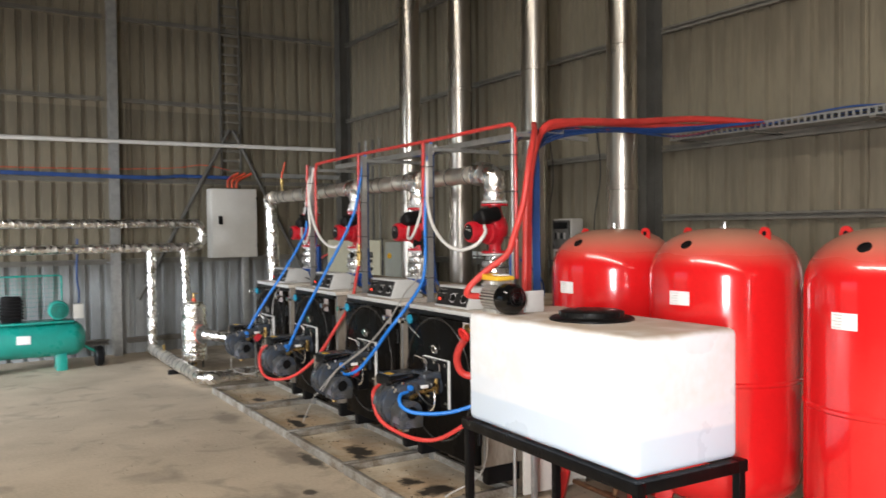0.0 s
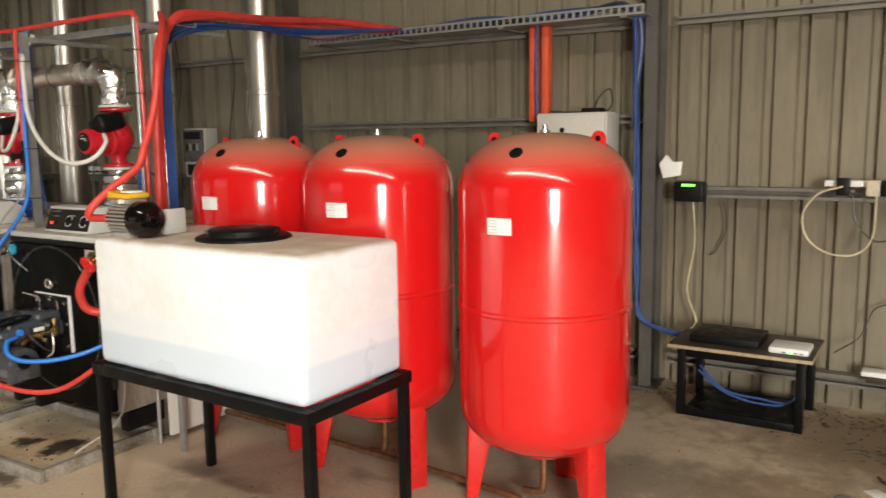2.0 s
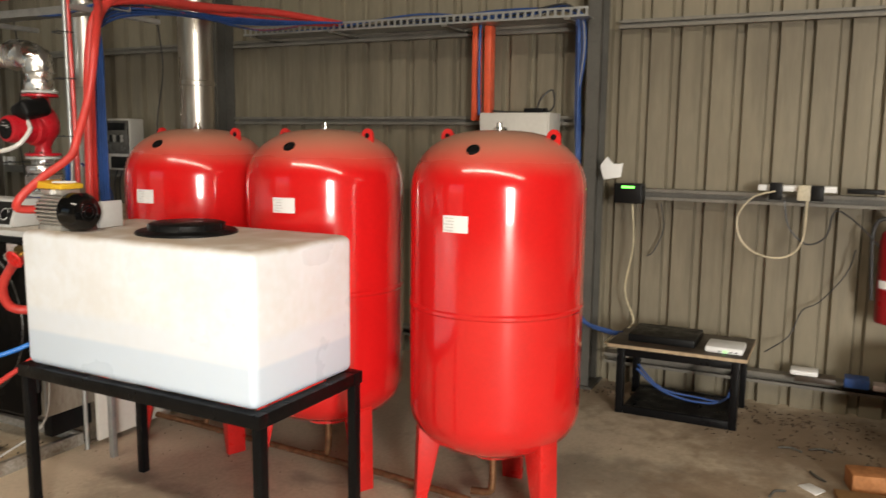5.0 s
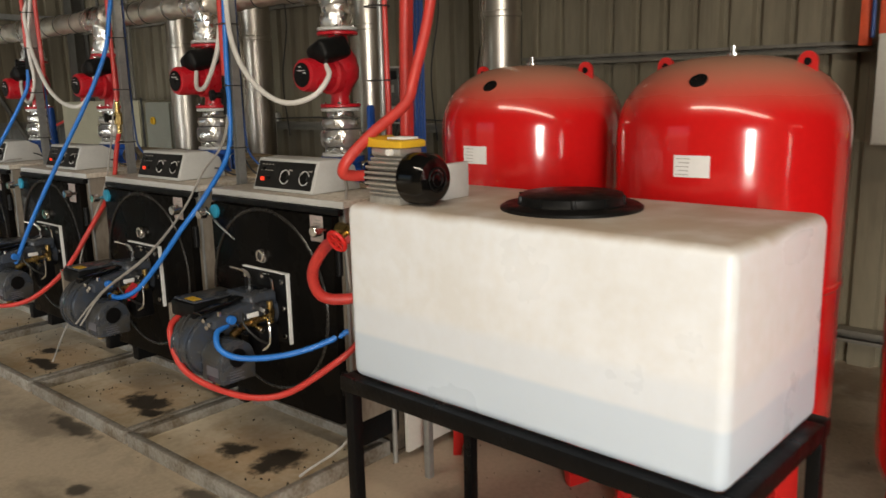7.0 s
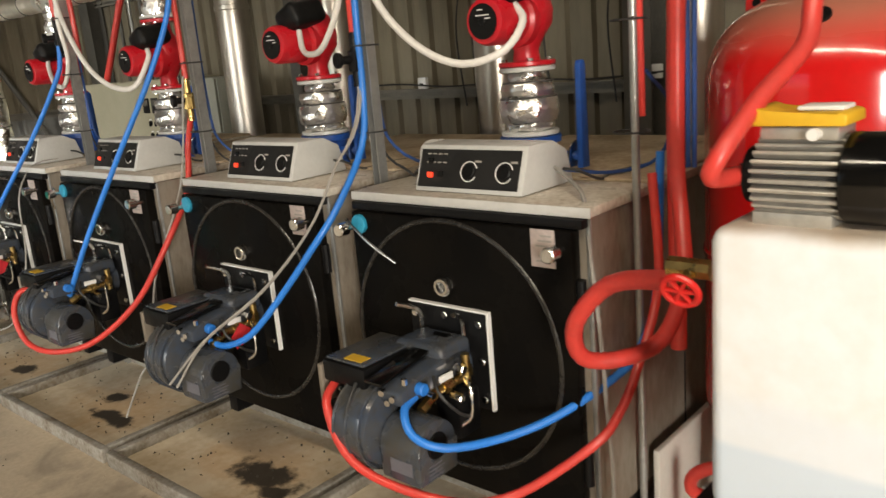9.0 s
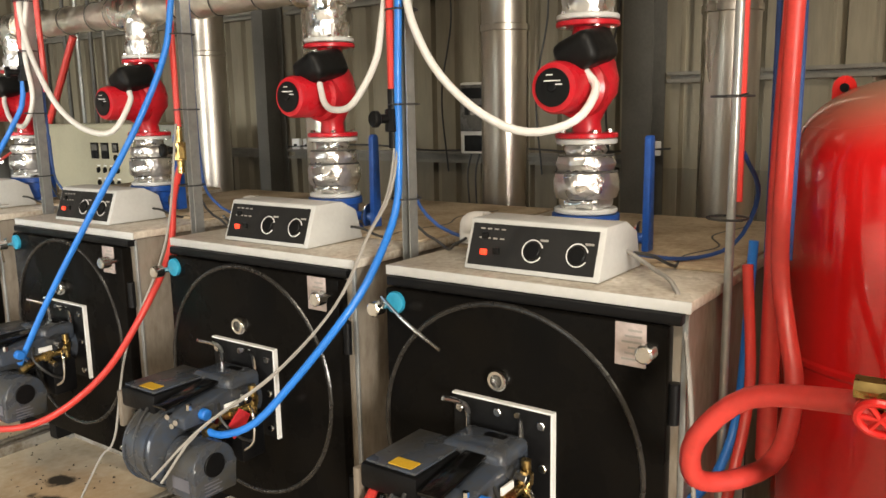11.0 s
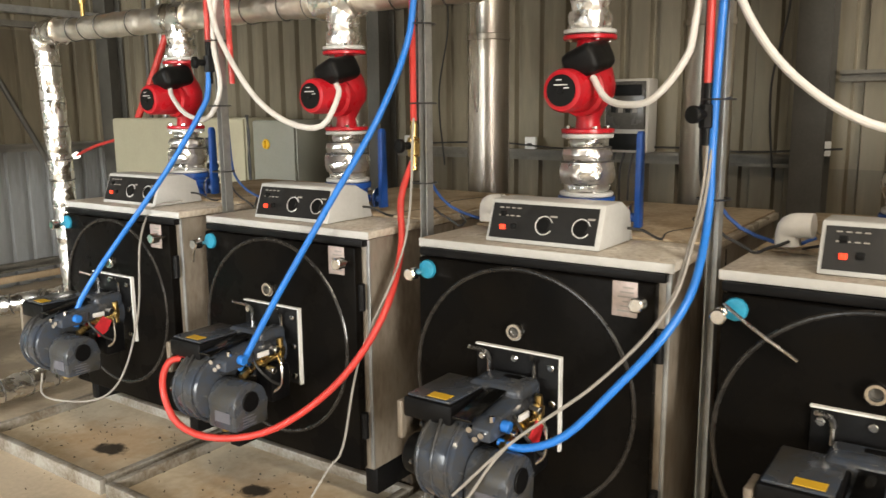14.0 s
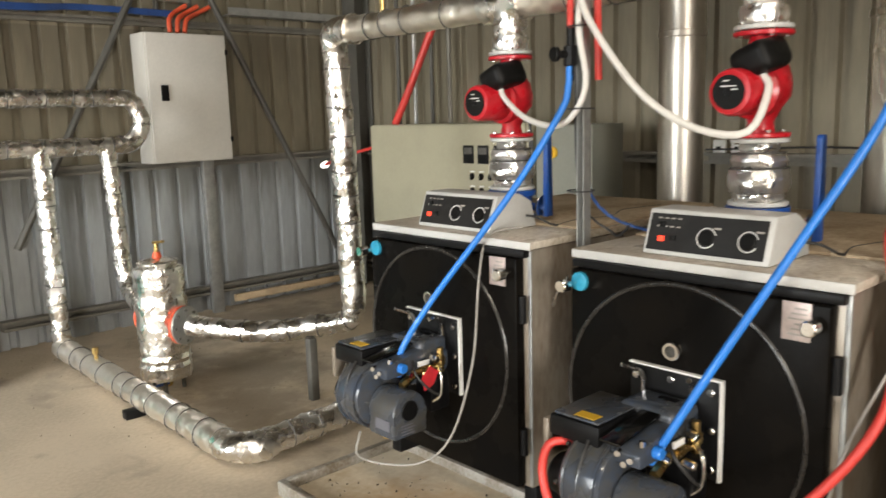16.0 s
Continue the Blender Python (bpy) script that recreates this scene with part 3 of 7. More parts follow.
def boiler():
    """A boiler with its door, control panel and name plate; door face at x = 0, sight glass over y = 0."""
    t = thing("boiler", (0, 0, 0), "grey-cased boiler with a black front door on a black base frame", "boiler", "boilers in the row")
    y0, y1 = -0.475, 0.395
    bm = B()
    box(bm, 0.045, 1.32, y0, y1, 0.262, 1.165, 0.006)
    casing = part("casing", bm, CASING, t, "grey painted sheet casing")
    bm = B()
    box(bm, 0.60, 0.604, y0 - 0.003, y0, 0.25, 1.15)
    part("seam", bm, BURNDK, casing)
    bm = B()
    box(bm, 0.03, 1.34, y0 - 0.012, y1 + 0.012, 1.167, 1.195, 0.005)
    plate = part("top_plate", bm, TOPPLATE, t, "dusty pale top plate")
    bm = B()
    box(bm, 0.026, 0.031, y0 - 0.013, y1 + 0.013, 1.166, 1.194, 0.002)
    part("front_lip", bm, PANELGREY, plate, "bright worn front lip")
    bm = B()
    box(bm, 0.375, 1.335, y0 + 0.004, y1 - 0.004, 1.1955, 1.206, 0.003)
    part("rear_cover", bm, DUSTTOP, plate, "rear cover under thick brown dust")
    bm = B()
    box(bm, 0.042, 0.05, y0 - 0.003, y0 + 0.012, 0.27, 1.16, 0.002)
    part("corner_edge", bm, GALV, casing, "bright worn casing edge")
    bm = B()
    box(bm, 0.0, 0.044, y0 + 0.03, y1 - 0.005, 0.27, 1.135, 0.008)
    door = part("door", bm, DOORBLK, t, "black painted boiler door")
    bm = B()
    torus(bm, (0.003, 0, 0.735), (1, 0, 0), 0.395, 0.0085, 72, 10)
    part("ring", bm, RINGBLK, door)
    bm = B()
    box(bm, 0.012, 0.05, y0 + 0.005, y1, 1.138, 1.164, 0.004)
    part("head_strip", bm, BURNDK, t)
    bm = B()
    box(bm, 0.31, 1.30, y0 + 0.02, y0 + 0.08, 0.05, 0.262, 0.004)
    box(bm, 0.31, 1.30, y1 - 0.08, y1 - 0.02, 0.05, 0.262, 0.004)
    box(bm, 0.315, 0.36, y0 + 0.08, y1 - 0.08, 0.05, 0.262, 0.004)
    box(bm, 1.20, 1.28, y0 + 0.08, y1 - 0.08, 0.06, 0.262, 0.004)
    box(bm, 0.30, 1.32, y0 + 0.01, y1 - 0.01, -DROP, 0.05)
    part("base_frame", bm, GRIME, t, "grimy steel base frame")
    for ya in (y0 + 0.006, y1 - 0.066):
        bm = B()
        box(bm, 0.07, 0.31, ya, ya + 0.06, 0.15, 0.262, 0.004)
        part("base_rail", bm, BURNDK, t, "black base rail")
    # sight glass
    bm = B()
    lathe(bm, [(0.016, 0.0), (0.030, 0.0), (0.030, 0.022), (0.026, 0.028), (0.018, 0.028), (0.016, 0.006)], (0, 0, 0.932), (-1, 0, 0), 24)
    sg = part("sight_glass", bm, CHROME, door, "chrome sight glass")
    bm = B()
    cyl(bm, (-0.001, 0, 0.932), (-0.008, 0, 0.932), 0.0155, n=20)
    part("glass", bm, CLEARBOX, door)
    # burner flange: a thin plate with a light edge
    bm = B()
    box(bm, -0.014, -0.001, -0.155, 0.145, 0.565, 0.868, 0.003)
    part("flange_plate", bm, BURNDK, door)
    bm = B()
    box(bm, -0.017, -0.001, -0.158, 0.148, 0.868, 0.8735)
    box(bm, -0.017, -0.001, -0.1625, -0.1555, 0.565, 0.8735)
    part("flange_edge", bm, PAPER, door, "pale plate edge along the top and one side")
    for y, z in ((-0.13, 0.835), (0.0, 0.845), (0.12, 0.835), (-0.135, 0.72), (-0.135, 0.60), (0.12, 0.60)):
        part("bolt", bolt(B(), (-0.014, y, z), (-1, 0, 0)), CHROME, door)
    # hinge knobs, gauge wheel and its lever
    for y in (-0.415, 0.378):
        bm = B()
        cyl(bm, (0.0, y, 1.085), (-0.05, y, 1.085), 0.010, n=12)
        cyl(bm, (-0.035, y, 1.085), (-0.075, y, 1.085), 0.022, n=20, bev=0.004)
        part("door_knob", bm, CHROME, door, "chrome door knob")
    bm = B()
    lathe(bm, [(0.0, 0), (0.012, 0.0), (0.014, 0.03), (0.031, 0.032), (0.034, 0.04), (0.031, 0.055), (0.02, 0.058), (0, 0.056)], (0.045, 0.350, 1.095), (-1, 0, 0), 12)
    part("gauge_wheel", bm, CYAN, door, "cyan plastic wheel")
    bm = B()
    box(bm, -0.004, 0.0, -0.395, -0.318, 1.03, 1.135, 0.0015)
    npl = part("name_plate", bm, PLATE, door, "pinkish metal name plate")
    bm = B()
    for i in range(6):
        box(bm, -0.005, -0.004, -0.385, -0.335 - 0.008 * (i % 3), 1.045 + i * 0.014, 1.050 + i * 0.014)
    part("print", bm, GREYC, npl)
    for z in (0.45, 0.95):
        bm = B()
        cyl(bm, (0.02, y0 + 0.018, z - 0.05), (0.02, y0 + 0.018, z + 0.05), 0.014, n=12)
        part("hinge", bm, BURNDK, t)
    # control panel on the top plate
    p0, p1 = -0.235, 0.175
    bm = B()
    prism(bm, [(0.085, 1.197), (0.36, 1.197), (0.33, 1.300), (0.26, 1.335), (0.135, 1.335)], "y", p0, p1, 0.006)
    panel = part("control_panel", bm, PANELGREY, t, "grey plastic control panel")
    n = Vector((-0.138, 0, 0.05)).normalized()

    def on(y, k, off=0.0):
        return Vector((0.085 + 0.05 * k, y, 1.197 + 0.138 * k)) + n * off
    bm = B()
    q = [on(p0 + 0.018, 0.10), on(p1 - 0.012, 0.10), on(p1 - 0.012, 0.90), on(p0 + 0.018, 0.90)]
    v = [bm.verts.new(c + n * o) for o in (0.0, 0.003) for c in q]
    for f in ((0, 1, 2, 3), (4, 7, 6, 5), (0, 4, 5, 1), (1, 5, 6, 2), (2, 6, 7, 3), (3, 7, 4, 0)):
        bm.faces.new([v[i] for i in f])
    face = part("face_plate", bm, DIALBLK, panel, "black face plate")
    for y in (-0.035, -0.165):
        bm = B()
        torus(bm, on(y, 0.45, 0.005), n, 0.030, 0.0017, 32, 6, 20, 330)
        part("dial_ring", bm, PAPER, panel)
        bm = B()
        cyl(bm, on(y, 0.45, 0.003), on(y, 0.45, 0.012), 0.024, n=24, bev=0.003)
        part("dial", bm, BLACKP, panel)
        bm = B()
        box(bm, 0, 0.001, -0.012, 0.012, -0.003, 0.003, m=Matrix.Translation(on(y - 0.03, 0.66, 0.004)))
        part("mark", bm, GREYC, panel)
    for dz, w in ((0.80, 0.03), (0.62, 0.02)):
        bm = B()
        for i in range(4):
            c = on(0.13 - 0.022 * i, dz, 0.0035)
            box(bm, -0.0005, 0.0005, -0.007, 0.007, -0.002, 0.002, m=Matrix.Translation(c))
        part("print", bm, GREYC, panel)
    bm = B()
    box(bm, -0.004, 0.004, -0.010, 0.010, -0.008, 0.008, 0.002, m=Matrix.Translation(on(0.115, 0.35, 0.006)))
    part("lamp_switch", bm, LAMPRED, panel, "lit red switch")
    for y, k in ((0.075, 0.38), (0.118, 0.66)):
        bm = B()
        box(bm, -0.004, 0.004, -0.010, 0.010, -0.009, 0.009, 0.002, m=Matrix.Translation(on(y, k, 0.006)))
        part("switch", bm, BLACKP, panel)
    return t


def burner():
    """A fuel burner bolted to the boiler door; the door's face is x = 0."""
    t = thing("burner", (0, 0, 0), "slate-grey forced-draught burner with brass fittings", "burner", "burners on the boilers")
    bm = B()
    cyl(bm, (-0.002, -0.005, 0.70), (-0.14, -0.005, 0.70), 0.085, 0.095, 28, 0.006)
    part("blast_tube", bm, BURN, t)
    bm = B()
    box(bm, -0.16, -0.02, -0.10, 0.09, 0.73, 0.80, 0.02, 3)
    part("neck_cover", bm, BURN, t)
    bm = B()
    # fan volute, axis across the boiler front
    lathe(bm, [(0.0, 0), (0.09, 0.0), (0.118, 0.010), (0.130, 0.035), (0.130, 0.12), (0.118, 0.145), (0.09, 0.155), (0, 0.155)], (-0.285, -0.025, 0.605), (0, 1, 0), 40)
    fan = part("fan_housing", bm, BURN, t, "rounded slate-grey fan housing")
    for y in (0.0, 0.05, 0.10):
        bm = B()
        torus(bm, (-0.285, y, 0.605), (0, 1, 0), 0.130, 0.005, 40, 6)
        part("rib", bm, BURN, fan)
    bm = B()
    box(bm, -0.27, -0.16, -0.02, 0.12, 0.70, 0.745, 0.012)
    part("scroll_neck", bm, BURN, fan)
    bm = B()
    arch = [(-0.365, 0.485), (-0.205, 0.485)] + [(-0.285 + 0.080 * math.cos(radians(a)), 0.575 + 0.080 * math.sin(radians(a))) for a in range(0, 181, 15)]
    prism(bm, arch, "y", -0.175, -0.028, 0.010)
    air = part("air_box", bm, BURN, t, "slate-grey air intake box with an arched top")
    bm = B()
    cyl(bm, (-0.29, -0.174, 0.585), (-0.29, -0.182, 0.585), 0.038, n=24, bev=0.002)
    part("round_cover", bm, BURNDK, air)
    bm = B()
    for k in range(4):
        box(bm, -0.330, -0.265 - 0.01 * (k % 2), -0.1765, -0.1755, 0.498 + 0.011 * k, 0.502 + 0.011 * k)
    part("print", bm, INK, air)
    bm = B()
    box(bm, -0.3665, -0.3655, -0.15, -0.07, 0.515, 0.555)
    part("rating_plate", bm, INK, air, "small grey rating plate")
    bm = B()
    cyl(bm, (-0.30, 0.13, 0.585), (-0.30, 0.205, 0.585), 0.070, 0.062, 24, 0.012)
    part("motor", bm, BURNDK, t, "black burner motor")
    bm = B()
    box(bm, -0.345, -0.10, 0.025, 0.20, 0.715, 0.780, 0.008)
    lid = part("control_box", bm, BURNDK, t, "black control box")
    bm = B()
    box(bm, -0.335, -0.11, 0.035, 0.19, 0.7805, 0.7885, 0.003)
    part("lid", bm, BURN, lid)
    bm = B()
    box(bm, -0.325, -0.285, 0.055, 0.125, 0.7888, 0.7905)
    part("warning_label", bm, YELLOW, lid, "yellow warning label")
    bm = B()
    box(bm, -0.345, -0.25, 0.205, 0.225, 0.64, 0.76, 0.004)
    part("terminal", bm, CASING, lid, "beige terminal strip")
    bm = B()
    prism(bm, [(-0.33, 0.69), (-0.05, 0.69), (-0.05, 0.770), (-0.10, 0.778), (-0.28, 0.752), (-0.33, 0.73)], "y", -0.100, 0.018, 0.008)
    side = part("side_cover", bm, BURN, t, "slate-grey cover beside the control box")
    bm = B()
    box(bm, -0.155, 0.155, -0.035, 0.030, -0.004, 0.006, 0.003, m=Matrix.Translation((-0.205, -0.018, 0.776)) @ pose(0, 0, 0, 0, -8, 0))
    part("sight_panel", bm, GLOSSBLK, side, "glossy black top panel")
    for dx in (-0.30, -0.13):
        bm = B()
        cyl(bm, (dx, -0.085, 0.745 + (dx + 0.30) * 0.15), (dx, -0.085, 0.762 + (dx + 0.30) * 0.15), 0.009, n=6)
        part("bolt", bm, CHROME, side)
    bm = B()
    tube(bm, [(-0.345, 0.06, 0.735), (-0.385, 0.05, 0.70), (-0.40, 0.06, 0.64), (-0.37, 0.09, 0.57), (-0.33, 0.14, 0.56)], 0.006, 8)
    part("motor_lead", bm, BLACKC, t, "black motor lead")
    bm = B()
    tube(bm, [(-0.20, -0.10, 0.735), (-0.23, -0.15, 0.70), (-0.19, -0.175, 0.64), (-0.13, -0.16, 0.60)], 0.005, 8)
    part("sensor_lead", bm, BLACKC, t, "black sensor lead")
    bm = B()
    cyl(bm, (-0.115, -0.11, 0.735), (-0.115, -0.145, 0.73), 0.015, n=6, bev=0.002)
    part("nut", bm, CHROME, t, "bright steel nut")
    bm = B()
    cyl(bm, (-0.15, -0.12, 0.665), (-0.15, -0.16, 0.66), 0.013, n=6, bev=0.002)
    part("nut", bm, CHROME, t, "bright steel nut")
    bm = B()
    box(bm, -0.19, -0.135, -0.118, -0.110, 0.712, 0.732, 0.002, m=pose(0, 0, 0))
    part("tag", bm, PAPER, t, "white tag")
    bm = B()
    cyl(bm, (-0.235, -0.102, 0.70), (-0.235, -0.13, 0.695), 0.010, n=12)
    part("port", bm, CHROME, t, "steel pressure port")
    for a in range(6):
        bm = B()
        c = (-0.285 + 0.112 * math.cos(a * 1.047), 0.606 + 0.112 * math.sin(a * 1.047))
        cyl(bm, (c[0], 0.128, c[1]), (c[0], 0.137, c[1]), 0.008, n=6)
        part("bolt", bm, CHROME, fan)
    bm = B()
    cyl(bm, (-0.265, -0.101, 0.725), (-0.265, -0.128, 0.725), 0.018, n=16, bev=0.003)
    part("blue_knob", bm, BLUE, t, "blue knob")
    for c in ((-0.325, -0.03, 0.725), (-0.325, -0.07, 0.715), (-0.325, -0.05, 0.70)):
        bm = B()
        cyl(bm, c, (c[0] - 0.02, c[1] - 0.006, c[2]), 0.009, n=8)
        part("screw", bm, CHROME, t, "bright screw")
    bm = B()
    cyl(bm, (-0.21, -0.10, 0.685), (-0.08, -0.12, 0.70), 0.013, n=12)
    cyl(bm, (-0.17, -0.105, 0.69), (-0.14, -0.11, 0.695), 0.021, n=6)
    cyl(bm, (-0.08, -0.12, 0.66), (-0.08, -0.12, 0.765), 0.013, n=12)
    cyl(bm, (-0.08, -0.12, 0.70), (-0.08, -0.12, 0.73), 0.019, n=6)
    cyl(bm, (-0.26, -0.10, 0.655), (-0.20, -0.10, 0.68), 0.016, n=6)
    part("fitting", bm, BRASS, t, "brass pipe fittings")
    bm = B()
    box(bm, -0.16, -0.06, -0.15, -0.06, 0.53, 0.67, 0.012)
    part("pump_block", bm, BURNDK, t, "black fuel pump block")
    bm = B()
    tube(bm, [(-0.10, -0.13, 0.70), (-0.12, -0.165, 0.68), (-0.125, -0.165, 0.60), (-0.15, -0.14, 0.57)], 0.007, 8)
    part("pipe", bm, CHROME, t, "small steel pipe")
    for y, s in ((0.09, 1), (-0.075, -1)):
        bm = B()
        tube(bm, [(-0.025, y, 0.78), (-0.03, y, 0.84), (-0.055, y + 0.01 * s, 0.865), (-0.10, y + 0.03 * s, 0.885)], 0.007, 8)
        part("clamp_bar", bm, CHROME, t, "bright bent clamp bar")
    bm = B()
    cyl(bm, (-0.30, -0.05, 0.45), (-0.30, -0.05, 0.48), 0.018, n=12)
    part("drain", bm, BRASS, t)
    return t


def lumpy(bm, amp, seed, scale=24.0):
    """Crumples a wrapping: every point moves a little by smooth noise."""
    o = Vector((seed * 3.7, seed * 1.3, 0))
    for v in bm.verts:
        v.co += noise.noise_vector(v.co * scale + o) * amp
    return bm


def foil_radius(seed, amp=0.07):
    rnd = random.Random(seed)
    ph = [rnd.uniform(0, 6.28) for _ in range(3)]

    def f(i, s):
        return 1 + amp * (0.5 * math.sin(9 * s + ph[0]) + 0.35 * math.sin(31 * s + ph[1]) + 0.3 * math.sin(67 * s + ph[2]))
    return f


def foil_pipe(t, pts, r, seed, bands=True, smooth=False, dull=False, name="pipe"):
    """Foil-lagged pipe with uneven wrapping and tape bands."""
    p = pts if smooth else [Vector(a).lerp(Vector(b), k / max(2, int((Vector(b) - Vector(a)).length / 0.025))) for a, b in zip(pts, pts[1:]) for k in range(max(2, int((Vector(b) - Vector(a)).length / 0.025)))] + [Vector(pts[-1])]
    bm = tube(B(), p, r, 20, smooth=smooth, step=0.025, rad=foil_radius(seed))
    lumpy(bm, 0.004 if dull else 0.007, seed, 26.0)
    run = part(name, bm, FOILDULL if dull else FOIL, t, "foil-wrapped pipe lagging")
    if bands:
        rnd = random.Random(seed + 5)
        line = curve(pts, 0.025) if smooth else p
        k = 5
        while k < len(line) - 4:
            c, d = line[k], (line[k + 1] - line[k - 1]).normalized()
            d = (Vector(d) + Vector((rnd.uniform(-.12, .12), rnd.uniform(-.12, .12), rnd.uniform(-.12, .12)))).normalized()
            bm = B()
            torus(bm, c, d, r * 1.05, 0.0030, 20, 6)
            part("wire_tie", bm, GROOVE, run)
            k += rnd.randint(5, 11)
    return run


def pump_riser(dy, first):
    """Butterfly valve, lagged riser and red circulator pump between boiler and header."""
    x = 0.455
    t = thing("circulator_pump_riser", (0, 0, 0), "red circulator pump in a foil-lagged riser above a blue valve", "pump", "pump risers on the boilers")
    y = dy
    bm = B()
    lathe(bm, [(0.0, 0), (0.105, 0.0), (0.105, 0.018), (0.085, 0.022), (0.085, 0.100), (0.100, 0.104), (0.100, 0.127), (0.0, 0.127)], (x, y, 1.173), n=28)
    valve = part("butterfly_valve", bm, BLUEV, t, "blue butterfly valve body")
    bm = B()
    cyl(bm, (x, y - 0.07, 1.235), (x, y - 0.20, 1.235), 0.016, n=14)
    part("valve_stem", bm, BLUEV, valve)
    bm = B()
    cyl(bm, (x, y - 0.168, 1.235), (x, y - 0.174, 1.235), 0.05, n=20)
    part("lock_disc", bm, CHROME, valve, "steel lock disc")
    bm = B()
    prism(bm, [(x - 0.022, 1.20), (x + 0.022, 1.20), (x + 0.016, 1.52), (x + 0.008, 1.53), (x - 0.008, 1.53), (x - 0.016, 1.52)], "y", y - 0.205, y - 0.185, 0.003)
    part("valve_handle", bm, BLUEV, valve, "upright blue valve handle")
    # lagged lower pipe with bulges
    for k, (z0, z1, r) in enumerate(((1.319, 1.346, 0.080), (1.347, 1.422, 0.096), (1.423, 1.471, 0.086), (1.471, 1.505, 0.060))):
        bm = B()
        rr = random.Random(k * 7 + int(first * 100))
        prof = [(0, z0)] + [(r * (0.90 + 0.12 * math.sin(math.pi * (i + 0.5) / 7) + rr.uniform(-.015, .015)), z0 + (z1 - z0) * i / 6) for i in range(7)] + [(0, z1)]
        lathe(bm, prof, (x, y, 0), n=36)
        lumpy(bm, 0.005, k + 1, 34.0)
        lag = part("lagging", bm, FOILWRAP, t, "crumpled foil lagging")
        bm = B()
        torus(bm, (x, y, z1), (0.02, 0.03, 1), r * 0.935, 0.0035, 28, 6)
        part("wire_tie", bm, GROOVE, lag)
    for z, r, m in ((1.302, 0.094, PANELGREY), (1.505, 0.090, PANELGREY), (1.522, 0.092, PUMPRED), (1.838, 0.092, PUMPRED), (1.857, 0.090, PANELGREY)):
        bm = B()
        cyl(bm, (x, y, z), (x, y, z + 0.015), r, n=32, bev=0.003)
        fl = part("flange", bm, m, t, "round pipe flange")
        for a in range(4):
            c = (x + 0.072 * math.cos(math.pi * (a + 0.5) / 2), y + 0.072 * math.sin(math.pi * (a + 0.5) / 2), z - 0.004)
            bm = B()
            cyl(bm, c, (c[0], c[1], z + 0.024), 0.009, n=6)
            part("bolt", bm, CHROME, fl)
    bm = B()
    lathe(bm, [(0.0, 1.537), (0.045, 1.537), (0.04, 1.57), (0.06, 1.61), (0.088, 1.65), (0.092, 1.69), (0.08, 1.74), (0.05, 1.79), (0.042, 1.838), (0, 1.838)], (x, y, 0), n=28)
    part("pump_body", bm, PUMPRED, t, "red cast pump body")
    bm = B()
    lathe(bm, [(0.0, 0.0), (0.045, 0.0), (0.050, 0.003), (0.066, 0.006), (0.072, 0.02), (0.072, 0.14), (0.085, 0.15), (0.085, 0.185), (0, 0.185)], (x - 0.215, y, 1.665), (1, 0, 0), 36)
    motor = part("pump_motor", bm, PUMPRED, t, "red pump motor housing")
    bm = B()
    cyl(bm, (x - 0.215, y, 1.665), (x - 0.2175, y, 1.665), 0.052, n=32)
    plate = part("motor_plate", bm, BLACKP, motor, "black motor name plate")
    bm = B()
    cyl(bm, (x - 0.2175, y, 1.665), (x - 0.223, y, 1.665), 0.012, n=16, bev=0.002)
    part("vent_screw", bm, BURNDK, motor)
    bm = B()
    for yy, z, w in ((0.0, 0.018, 0.025), (0.008, 0.034, 0.010), (-0.02, 0.008, 0.010)):
        box(bm, x - 0.2183, x - 0.2175, y + yy - w, y + yy + w, 1.665 + z - 0.0016, 1.665 + z + 0.0016)
    part("print", bm, PAPER, motor)
    m = Matrix.Translation((x - 0.085, y - 0.035, 1.765)) @ Euler((radians(-22), radians(-8), 0)).to_matrix().to_4x4()
    bm = B()
    box(bm, -0.085, 0.085, -0.065, 0.065, -0.05, 0.05, 0.03, 3, m=m)
    part("terminal_box", bm, BLACKP, t, "black terminal box")
    # upper lagged pipe to the header
    for z0, z1, r in ((1.873, 1.93, 0.076), (1.932, 1.998, 0.066)):
        bm = B()
        lathe(bm, [(0, z0)] + [(r * (0.9 + 0.11 * math.sin(math.pi * (i + 0.5) / 6)), z0 + (z1 - z0) * i / 5) for i in range(6)] + [(0, z1)], (x, y, 0), n=36)
        lumpy(bm, 0.005, 9, 34.0)
        part("lagging", bm, FOILWRAP, t, "crumpled foil lagging")
    return t


first_boiler, first_burner, first_riser = boiler(), burner(), pump_riser(-0.02, 0.1)
for k, y in enumerate(BOILER_Y):
    for src in (first_boiler, first_burner, first_riser):
        m = pose(FRONT, y, -0.010 if src == first_riser else DROP)
        if k == 0:
            src.matrix_basis = m
        else:
            copy_thing(src, m)

for ob, end in ((first_boiler, (-0.02, 0.185, 0.985)), (bpy.data.objects["boiler.002"], (-0.02, 0.45, 1.00))):
    bm = B()
    tube(bm, [(-0.035, 0.375, 1.115), ((-0.055 + end[0]) / 2 - 0.003, (0.375 + end[1]) / 2, (1.115 + end[2]) / 2), end], 0.005, 8)
    part("lever", bm, CHROME, [c for c in ob.children if c.name.split(".")[0] == "door"][0], "bright steel lever")

